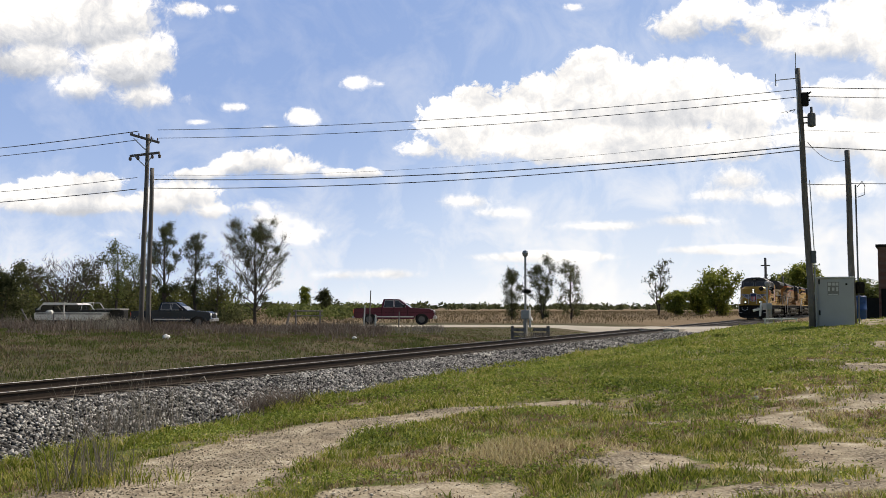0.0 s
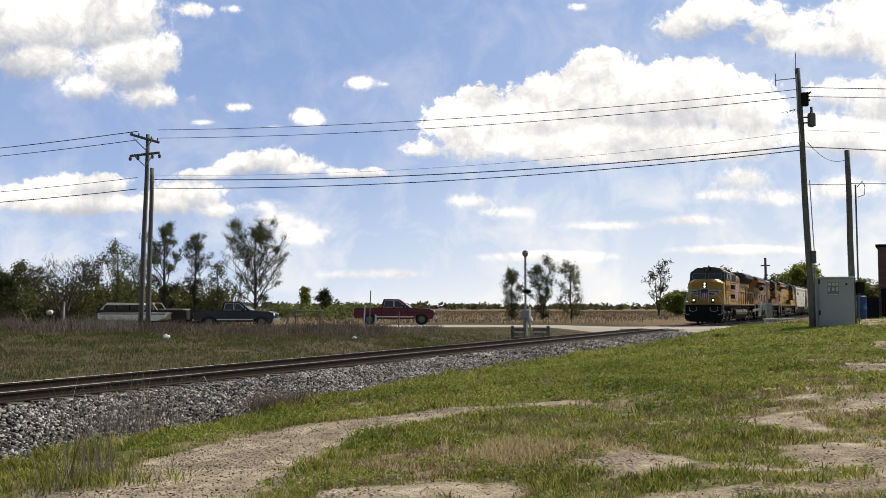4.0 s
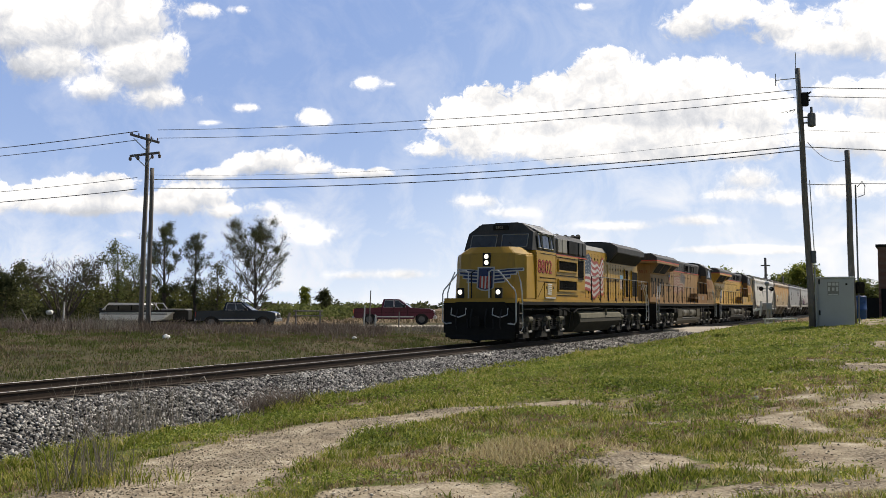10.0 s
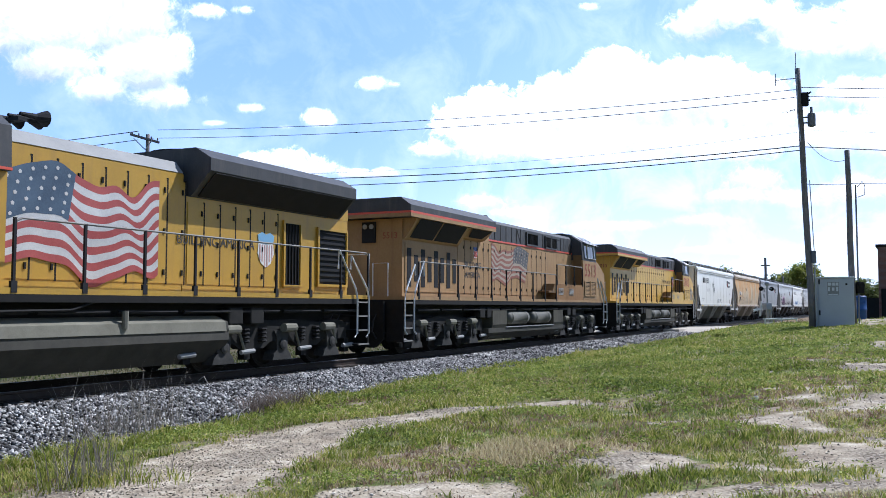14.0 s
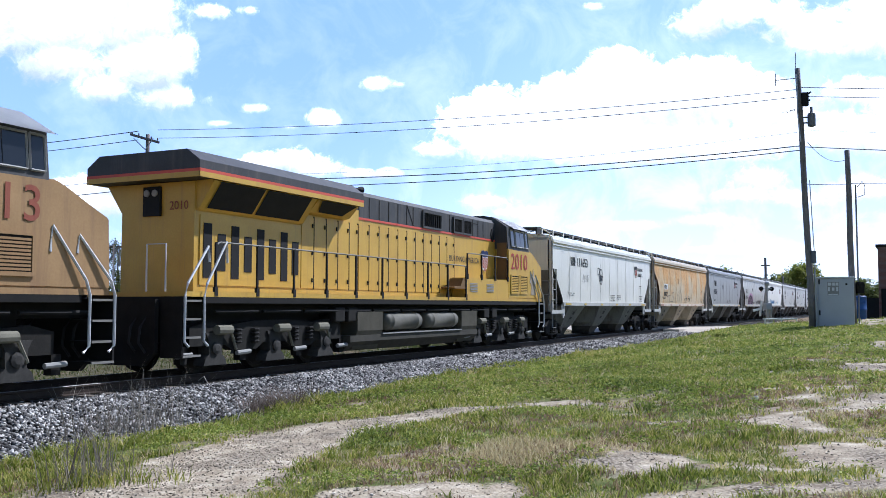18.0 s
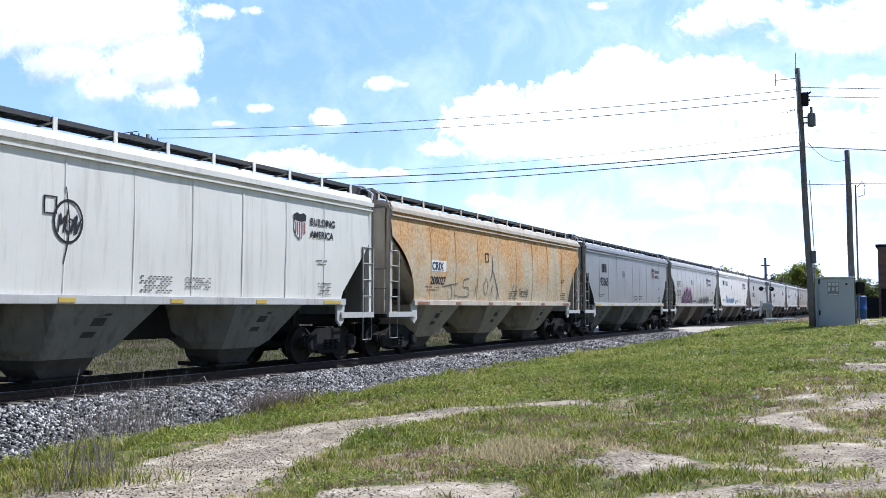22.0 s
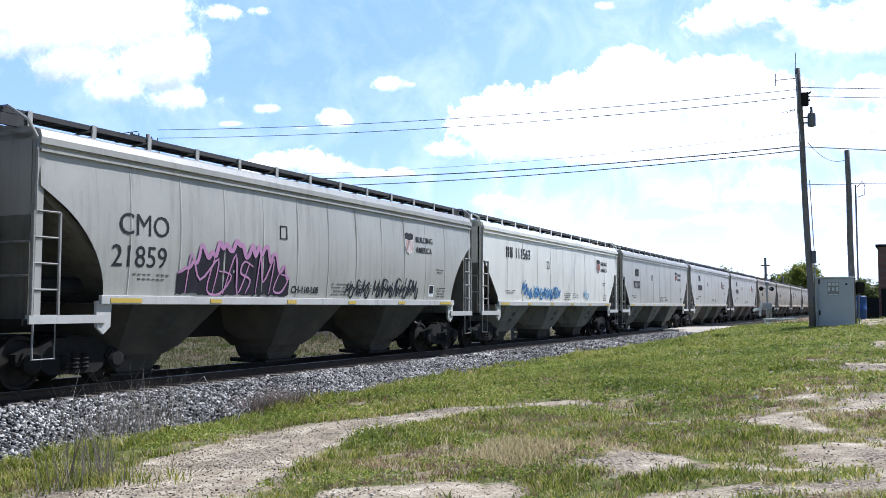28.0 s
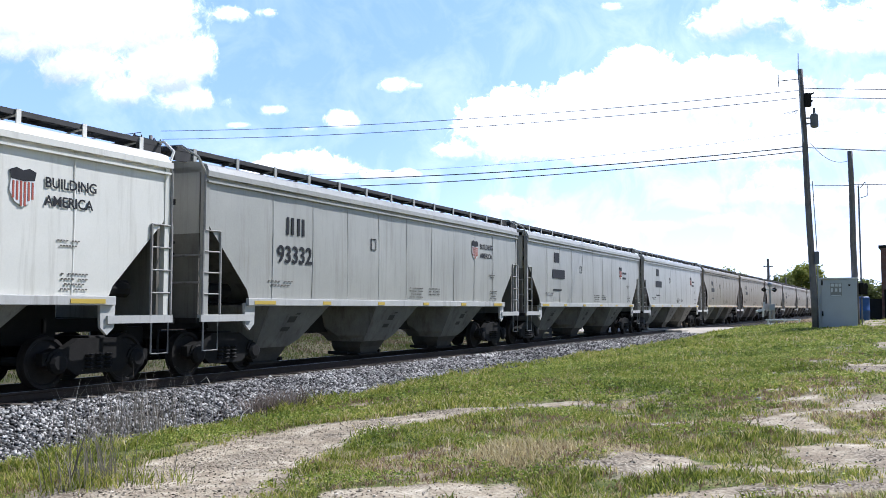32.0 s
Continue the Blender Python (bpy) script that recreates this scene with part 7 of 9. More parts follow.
def bar(bm, p, q, w, h):
    """A squared bar from p to q."""
    p, q = Vector(p), Vector(q)
    d = (q - p).normalized()
    u = d.cross(Vector((0, 0, 1))).normalized() if abs(d.z) < 0.95 else Vector((1, 0, 0))
    v = u.cross(d)
    a = [bm.verts.new(p + u * i * w / 2 + v * j * h / 2) for i, j in ((-1, -1), (1, -1), (1, 1), (-1, 1))]
    b = [bm.verts.new(q + u * i * w / 2 + v * j * h / 2) for i, j in ((-1, -1), (1, -1), (1, 1), (-1, 1))]
    bm.faces.new(a[::-1])
    bm.faces.new(b)
    for i in range(4):
        bm.faces.new((a[i], a[(i + 1) % 4], b[(i + 1) % 4], b[i]))


def pole(x, y, lean, height, r0, r1, label):
    z = gz(x, y) - 0.1
    t = thing("utility_pole", pose(x, y, z), label, "utility pole", "utility poles")
    bm = bmnew()
    n = 8
    tube(bm, [(lean * k / n + 0.012 * sin(k * 1.3), 0, height * k / n) for k in range(n + 1)], r0, 12, r1)
    part("shaft", bm, M["pole"], t, smooth=True)
    return t, z


def insulator(parent, x, y, z):
    bm = bmnew()
    lathe(bm, [(0.03, z), (0.055, z + 0.04), (0.03, z + 0.06), (0.05, z + 0.1), (0.02, z + 0.14)], (x, y, 0), "z", 10)
    part("insulator", bm, M["porcelain"], parent)


M["porcelain"] = surf("porcelain_brown", (0.12, 0.09, 0.08), (0.2, 0.16, 0.14), 6, 0.25)
M["wire"] = surf("cable_dark", (0.13, 0.137, 0.16), (0.20, 0.21, 0.235), 2, 0.6)
M["galv"] = surf("galvanised", (0.30, 0.31, 0.32), (0.42, 0.43, 0.44), 5, 0.45, 0.6)

M["can_grey"] = surf("transformer_grey", (0.12, 0.125, 0.135), (0.18, 0.185, 0.195), 4, 0.6)
LP = (-17.0, 51.6)
left_pole, lz = pole(*LP, 0.2, 11.2, 0.15, 0.11, "tall weathered utility pole with two crossarms and insulators")
for z, dx0, dz0, dx1, dz1, dy in ((10.95, -0.7, 0.18, 0.85, -0.22, 0.5), (10.0, -0.78, -0.06, 0.98, 0.1, -0.3)):
    bm = bmnew()
    bar(bm, (dx0, -dy * 0.4 - 0.2, z + dz0), (dx1, dy * 0.4 - 0.2, z + dz1), 0.10, 0.13)
    arm = part("crossarm", bm, M["pole"], left_pole)
    bm = bmnew()
    for q in (-1, 1):
        bar(bm, (q * 0.55, -0.2, z - 0.02), (0.1, -0.15, z - 0.65), 0.03, 0.05)
    part("arm_brace", bm, M["galv"], arm)
    for u in (0.03, 0.28, 0.74, 0.97):
        x, zz = dx0 + (dx1 - dx0) * u, z + dz0 + (dz1 - dz0) * u
        if z > 10.5:
            insulator(arm, x, -0.2, zz + 0.07)
        else:
            bm = bmnew()
            lathe(bm, [(0.02, zz - 0.30), (0.09, zz - 0.24), (0.09, zz - 0.12), (0.03, zz - 0.06)], (x, -0.2, 0), "z", 10)
            part("hanging_insulator", bm, M["porcelain"], arm)
short_pole, _ = pole(-16.46, 51.2, 0.06, 9.2, 0.145, 0.11, "shorter weathered wooden pole beside the utility pole")

RP = (16.12, 40.0)
right_pole, rz0 = pole(*RP, -0.42, 11.6, 0.15, 0.11, "tall utility pole with a transformer and a small antenna")
bm = bmnew()
tube(bm, [(-0.42, -0.16, 8.3), (-0.52, -0.15, 9.6), (-0.53, -0.15, 11.3)], 0.03, 8)
part("conduit", bm, M["galv"], right_pole)
bm = bmnew()
tube(bm, [(-1.45, -0.05, 11.05), (-0.5, -0.05, 11.15)], 0.02, 6)
tube(bm, [(-1.42, -0.05, 10.8), (-1.42, -0.05, 11.35)], 0.02, 6)
tube(bm, [(-0.53, -0.05, 11.5), (-0.52, -0.05, 12.3)], 0.018, 6)
for k in range(3):
    tube(bm, [(-1.3 + 0.25 * k, -0.3, 9.55), (-0.6, -0.1, 9.75)], 0.012, 5)
part("antenna", bm, M["galv"], right_pole, "small whip and yagi antenna")
bm = bmnew()
lathe(bm, [(0.05, 8.95), (0.16, 9.0), (0.17, 9.05), (0.17, 9.5), (0.15, 9.56), (0.06, 9.6), (0.05, 9.85)], (0.1, -0.12, 0), "z", 14)
bar(bm, (-0.4, 0, 9.15), (0.0, -0.1, 9.15), 0.06, 0.06)
bar(bm, (-0.4, 0, 9.4), (0.0, -0.1, 9.4), 0.06, 0.06)
part("transformer", bm, M["can_grey"], right_pole, "grey can transformer")
bm = bmnew()
box(bm, -0.32, -0.02, -0.18, 0.05, 9.9, 10.5, 0.02)
bar(bm, (-0.4, 0, 10.2), (0.15, 0, 10.55), 0.07, 0.07)
bar(bm, (-0.4, 0, 9.9), (0.1, 0, 10.2), 0.07, 0.07)
part("cutout_switch", bm, M["under"], right_pole)
bm = bmnew()
box(bm, -0.07, 0.12, -0.26, -0.1, 2.95, 3.5, 0.02)
part("meter_box", bm, M["can_grey"], right_pole)
bm = bmnew()
tube(bm, [(0.08, -0.2, 0.1), (0.05, -0.2, 2.9)], 0.03, 6)
tube(bm, [(0.06, -0.17, 3.5), (-0.07, -0.17, 6.6)], 0.02, 6)
part("conduit", bm, M["galv"], right_pole)
service_pole, sz0 = pole(18.02, 40.3, -0.08, 7.85, 0.145, 0.11, "short wooden service pole with a coil of cable")
bm = bmnew()
tube(bm, [(0.28, -0.1, 6.2 + 0.0), (0.5, -0.1, 6.45), (0.62, -0.1, 6.25), (0.58, -0.1, 5.85), (0.3, -0.1, 5.75)], 0.02, 6)
tube(bm, [(0.22, -0.1, 0.2), (0.2, -0.1, 6.3)], 0.035, 6)
part("cable_coil", bm, M["wire"], service_pole)
bm = bmnew()
box(bm, 0.12, 0.42, -0.25, 0.0, 1.5, 2.0, 0.02)
lathe(bm, [(0.12, -0.3), (0.13, -0.22), (0.10, -0.2)], (0.3, 0, 1.85), "y", 12)
part("meter_box", bm, M["under"], service_pole)


def wire(a, b, sag, r=0.019, n=40):
    bm = bmnew()
    a, b = Vector(a), Vector(b)
    r *= 0.82
    tube(bm, [a.lerp(b, k / n) - Vector((0, 0, sag * 4 * (k / n) * (1 - k / n))) for k in range(n + 1)], r, 5)
    return tagged(part("power_line", bm, M["wire"]), "thin dark overhead wire sagging between poles", "power line", "overhead wires")


LX, LY, RX, RY = LP[0] + 0.2, LP[1] - 0.2, RP[0] - 0.45, RP[1]
wire((LX + 0.6, LY, lz + 11.42), (RX, RY, rz0 + 10.66), 0.38)
wire((LX + 0.7, LY, lz + 10.95), (RX, RY, rz0 + 10.32), 0.4)
wire((LX + 0.2, LY, lz + 8.6), (RX + 0.1, RY, rz0 + 8.14), 0.5, 0.03)
wire((LX + 0.2, LY, lz + 8.1), (RX + 0.1, RY, rz0 + 7.95), 0.5, 0.026)
wire((LX + 0.1, LY, lz + 8.85), (RX, RY, rz0 + 8.75), 0.6, 0.009)
NL = (-52.0, 66.0)
for z0, z1, s, r in ((11.35, 11.9, 0.4, 0.03), (10.85, 11.4, 0.4, 0.026), (8.7, 9.2, 0.45, 0.02), (8.05, 8.6, 0.45, 0.03)):
    wire((LX - 0.5, LY, lz + z0), (NL[0], NL[1], z1), s, r)
NR = (52.0, 36.0)
for z0, z1, s, r in ((10.75, 11.2, 0.35, 0.022), (10.35, 10.8, 0.35, 0.018), (8.1, 8.4, 0.5, 0.026), (8.85, 9.0, 0.4, 0.008)):
    wire((RX + 0.15, RY, rz0 + z0), (NR[0], NR[1], z1), s, r)
wire((RP[0] - 0.25, RP[1], rz0 + 6.45), (18.0, 40.2, sz0 + 6.3), 0.02, 0.02, 8)
wire((18.0, 40.2, sz0 + 6.35), (52.0, 36.0, 7.6), 0.3, 0.02)
wire((RP[0] - 0.1, RP[1] - 0.1, rz0 + 8.3), (17.8, 40.2, sz0 + 7.4), 0.35, 0.016, 14)

# relay cabinet
SHX, SHY = 16.95, 39.9
shz = gz(SHX, SHY) - 0.03
shed = thing("equipment_cabinet", pose(SHX + 0.12, SHY, shz, 0, 0, -22), "grey steel equipment cabinet with a white notice, between two poles", "cabinet")
bm = bmnew()
box(bm, -0.76, 0.76, -0.1, 1.2, 0.0, 2.16, 0.015)
part("body", bm, M["shed"], shed)
bm = bmnew()
box(bm, -0.8, 0.8, -0.16, 1.25, 2.163, 2.23, 0.01)
part("roof", bm, M["silver"], shed)
bm = bmnew()
box(bm, -0.66, 0.66, -0.125, -0.103, 0.08, 2.08, 0.006)
door = part("door", bm, M["shed"], shed)
for z in (0.55, 1.9):
    bm = bmnew()
    box(bm, -0.66, -0.60, -0.15, -0.127, z, z + 0.22)
    part("hinge", bm, M["under"], door)
bm = bmnew()
box(bm, 0.42, 0.5, -0.15, -0.127, 1.86, 1.94)
part("latch", bm, M["under"], door)
bm = bmnew()
box(bm, -0.30, 0.16, -0.133, -0.127, 1.42, 2.0)
sign = part("notice", bm, M["pale_grey"], door, "pale notice with unreadable print")
bm = bmnew()
for a, b, c, d in ((-0.28, -0.14, 1.84, 1.97), (-0.1, 0.0, 1.84, 1.97), (0.03, 0.14, 1.84, 1.97), (-0.28, -0.2, 1.6, 1.78), (-0.12, -0.02, 1.62, 1.76), (0.05, 0.13, 1.6, 1.78), (-0.27, 0.13, 1.44, 1.48)):
    box(bm, a, b, -0.14, -0.134, c, d)
part("print", bm, M["white"], sign)

# waste bin and brick store by the yard at the right
binn = thing("waste_bin", pose(23.3, 51.5, 0.72), "blue plastic waste drum standing on gravel", "bin")
bm = bmnew()
lathe(bm, [(0.42, 0.0), (0.46, 0.05), (0.46, 0.9), (0.48, 0.92), (0.48, 0.98), (0.46, 1.0), (0.46, 1.6), (0.49, 1.64), (0.40, 1.72)], (0, 0, 0), "z", 20)
part("drum", bm, M["bin_blue"], binn, smooth=True)
bm = bmnew()
box(bm, -0.2, 0.2, -0.5, -0.44, 1.3, 1.45)
part("handle", bm, M["bin_blue"], binn)


def brick_store():
    st = thing("brick_building", pose(28.3, 59.5, 0.5, 0, 0, -28), "dark brown brick storehouse with a black door", "building")
    bm = bmnew()
    box(bm, 0, 14, 0, 9, -0.3, 5.2)
    w = part("wall", bm, M["brick"], st)
    bm = bmnew()
    box(bm, -0.12, 14.12, -0.12, 9.12, 5.2, 5.38)
    part("parapet", bm, M["under"], st)
    bm = bmnew()
    box(bm, 0.25, 1.35, -0.05, 0.03, 0.0, 2.4)
    d = part("door", bm, M["cab_black"], st)
    bm = bmnew()
    box(bm, 0.15, 0.25, -0.07, 0.0, 0.0, 2.5)
    box(bm, 1.35, 1.45, -0.07, 0.0, 0.0, 2.5)
    box(bm, 0.15, 1.45, -0.07, 0.0, 2.4, 2.5)
    part("door_frame", bm, M["under"], d)
    bm = bmnew()
    box(bm, -0.9, -0.02, 0.3, 1.8, -0.2, 1.9)
    part("lean_to", bm, M["cab_black"], st)


def brick_material():
    m, nt, b, tc = base("brick")
    br = nt.nodes.new("ShaderNodeTexBrick")
    br.inputs["Scale"].default_value = 1.0
    br.inputs["Brick Width"].default_value, br.inputs["Row Height"].default_value, br.inputs["Mortar Size"].default_value = 0.23, 0.075, 0.01
    br.inputs["Color1"].default_value, br.inputs["Color2"].default_value, br.inputs["Mortar"].default_value = (0.13, 0.05, 0.04, 1), (0.19, 0.08, 0.06, 1), (0.20, 0.17, 0.15, 1)
    mp = nt.nodes.new("ShaderNodeMapping")
    mp.inputs["Rotation"].default_value = (radians(90), 0, 0)
    nt.links.new(tc.outputs["Object"], mp.inputs[0])
    nt.links.new(mp.outputs[0], br.inputs["Vector"])
    n = noise_node(nt, tc.outputs["Object"], 0.7, 4)
    nt.links.new(mixc(nt, mathn(nt, "MULTIPLY", n, 0.5), br.outputs[0], (0.116, 0.0725, 0.0653)), b.inputs["Base Color"])
    b.inputs["Roughness"].default_value = 0.9
    bump(nt, b, br.outputs["Fac"], -0.4, 0.01)
    return m


M["brick"] = brick_material()
brick_store()


# crossing signals
def crossing_signal(x, y, turn, gate, label, top=4.3):
    z = gz(x, y)
    s = thing("crossing_signal", pose(x, y, z, 0, 0, turn), label, "crossing signal", "crossing signals")
    bm = bmnew()
    tube(bm, [(0, 0, 0), (0, 0, top)], 0.055, 10)
    lathe(bm, [(0.05, top - 0.05), (0.13, top + 0.04), (0.16, top + 0.15), (0.12, top + 0.26), (0.03, top + 0.3)], (0, 0, 0), "z", 12)
    part("mast", bm, M["galv"], s)
    bm = bmnew()
    bar(bm, (-0.5, 0, 2.55), (0.5, 0, 2.55), 0.06, 0.06)
    part("light_arm", bm, M["galv"], s)
    for dx in (-0.42, 0.42):
        bm = bmnew()
        lathe(bm, [(0.06, 0.10), (0.08, 0.0), (0.15, -0.03), (0.15, -0.06), (0.10, -0.06), (0.10, -0.2), (0.06, -0.06)], (dx, 0, 2.55), "y", 16)
        part("flashing_light", bm, M["under"], s, "black hooded unlit warning light")
    bm = bmnew()
    bar(bm, (0, -0.05, top - 0.4), (0.3, -0.05, top - 0.4), 0.03, 0.03)
    part("bell_bracket", bm, M["galv"], s)
    bm = bmnew()
    box(bm, -0.22, 0.24, -0.22, 0.2, 1.18, 1.62, 0.03)
    part("relay_box", bm, M["galv"], s)
    for dx in (-0.28, 0.0):
        bm = bmnew()
        box(bm, dx - 0.05, dx + 0.05, -0.1, 0.05, 0.0, 1.2)
        part("stand", bm, M["pale_grey"], s)
    if gate:
        bm = bmnew()
        bar(bm, (0.36, -0.15, 1.75), (0.48, -0.15, 0.75), 0.09, 0.10)
        bar(bm, (0.4, -0.15, 1.25), (1.0, -0.15, 1.12), 0.10, 0.14)
        part("gate_weight", bm, M["white"], s, "white gate counterweight")
    return s


crossing_signal(4.1, 45.6, 75, True, "grey crossing signal mast with gate gear, seen from behind")
crossing_signal(21.3, 60.2, 200, True, "white-based crossing signal mast beside the road", 2.75)
fz = gz(4.1, 45.2)
fence = thing("board_fence", pose(4.1, 45.0, fz), "low weathered board fence round the signal base", "fence")
for dx in (-0.7, 1.05):
    bm = bmnew()
    box(bm, dx - 0.07, dx + 0.07, -0.07, 0.07, -0.1, 0.85)
    part("post", bm, M["pole"], fence)
for x0, x1 in ((-0.7, -0.15), (0.3, 1.05)):
    for k in range(3):
        bm = bmnew()
        box(bm, x0, x1, -0.1, -0.07, 0.15 + 0.22 * k, 0.3 + 0.22 * k)
        part("board", bm, M["pole"], fence)
barrier = thing("low_barrier", pose(21.3, 58.5, 0.5), "low pale pipe barrier beside the crossing", "barrier")
for z in (0.25, 0.55):
    bm = bmnew()
    tube(bm, [(-0.9, 0, z), (1.4, 0.3, z)], 0.05, 8)
    part("rail", bm, M["white"], barrier)
for dx in (-0.8, 0.3, 1.3):
    bm = bmnew()
    tube(bm, [(dx, dx * 0.13, -0.1), (dx, dx * 0.13, 0.6)], 0.05, 8)
    part("post", bm, M["white"], barrier)
far_pole, _ = pole(42.3, 120.0, 0.0, 8.2, 0.2, 0.15, "distant utility pole with one crossarm")
bm = bmnew()
bar(bm, (-0.6, 0, 7.2), (0.6, 0, 7.2), 0.12, 0.14)
part("crossarm", bm, M["pole"], far_pole)
far_pole2, _ = pole(52.0, 140.0, 0.0, 6.5, 0.15, 0.1, "thin distant utility pole beyond the line")

# posts and a gate frame along the far verge
def small_post(x, y, h, w, mt, label, lean=0.0):
    z = gz(x, y)
    p = thing("fence_post", pose(x, y, z - 0.1, 0, lean, 0), label, "post", "verge posts")
    bm = bmnew()
    tube(bm, [(0, 0, 0), (0, 0, h + 0.1)], w, 8, w * 0.85)
    part("shaft", bm, mt, p)


for px, y, h, w, k in ((-5.0, 58.0, 1.4, 0.05, 1), (-4.3, 58.2, 0.8, 0.06, 1), (-4.9, 61.0, 2.4, 0.04, 0), (-2.8, 58.0, 1.0, 0.04, 0), (-23.6, 57.0, 1.75, 0.06, 1), (-23.1, 56.0, 0.6, 0.1, 1), (-24.95, 56.0, 1.5, 0.06, 0), (-11.3, 66, 1.1, 0.1, 0)):
    small_post(px, y, h, w, M["white"] if k else M["pole"], "pale marker post in the verge" if k else "weathered wooden post in the verge", -30 if px < -24 else 14 if y > 65 else 2)
mz = gz(-25.0, 58)
mail = thing("mailbox", pose(-25.0, 58.0, mz), "white rounded mailbox on a short post in the brush", "mailbox")
bm = bmnew()
tube(bm, [(0.3, 0.2, -0.1), (0.3, 0.2, 0.95)], 0.05, 8)
part("post", bm, M["pole"], mail)
bm = bmnew()
prism(bm, [(0.17 * cos(a * pi / 8) + 0.1, 1.1 + 0.15 * sin(a * pi / 8)) for a in range(16)], -0.15, 0.3)
bmesh.ops.bevel(bm, geom=list(bm.edges), offset=0.03, segments=2, affect="EDGES")
part("box", bm, M["white"], mail, smooth=True)
gz0 = gz(-10.0, 68)
gate = thing("gate_frame", pose(-10.0, 68.0, gz0), "weathered wooden gate frame in the hedge", "gate")
for dx in (-0.9, 0.9):
    bm = bmnew()
    tube(bm, [(dx, 0, -0.1), (dx, 0, 1.25)], 0.07, 8)
    part("post", bm, M["pole"], gate)
for z in (1.15, 0.8):
    bm = bmnew()
    tube(bm, [(-1.1, 0, z), (1.1, 0, z)], 0.05, 8)
    part("rail", bm, M["pole"], gate)


# ---- vehicles ----
M["rim"] = surf("wheel_rim", (0.088, 0.088, 0.0908), (0.138, 0.138, 0.14), 4, 0.4, 0.5)
# side glass lightened: reflected sky put into its base colour
M["car_glass"] = surf("tinted_car_glass", (0.05, 0.055, 0.062), (0.085, 0.09, 0.10), 2, 0.08, 0, 5, 0)
M["arch"] = surf("wheel_arch_dark", (0.008, 0.008, 0.008), (0.014, 0.014, 0.014), 4, 0.9)


def wheel_part(parent, x, y, r=0.38):
    bm = bmnew()
    lathe(bm, [(r * 0.6, -0.11), (r * 0.95, -0.12), (r, -0.08), (r, 0.08), (r * 0.95, 0.12), (r * 0.6, 0.11)], (0, 0, 0), "y", 20)
    w = part("wheel", bm, M["rubber"], parent, m=pose(x, y, r))
    for s in (-1, 1):
        bm = bmnew()
        lathe(bm, [(0.05, s * 0.125), (r * 0.45, s * 0.115), (r * 0.58, s * 0.125), (r * 0.6, s * 0.10)], (0, 0, 0), "y", 16)
        part("rim", bm, M["rim"], w)


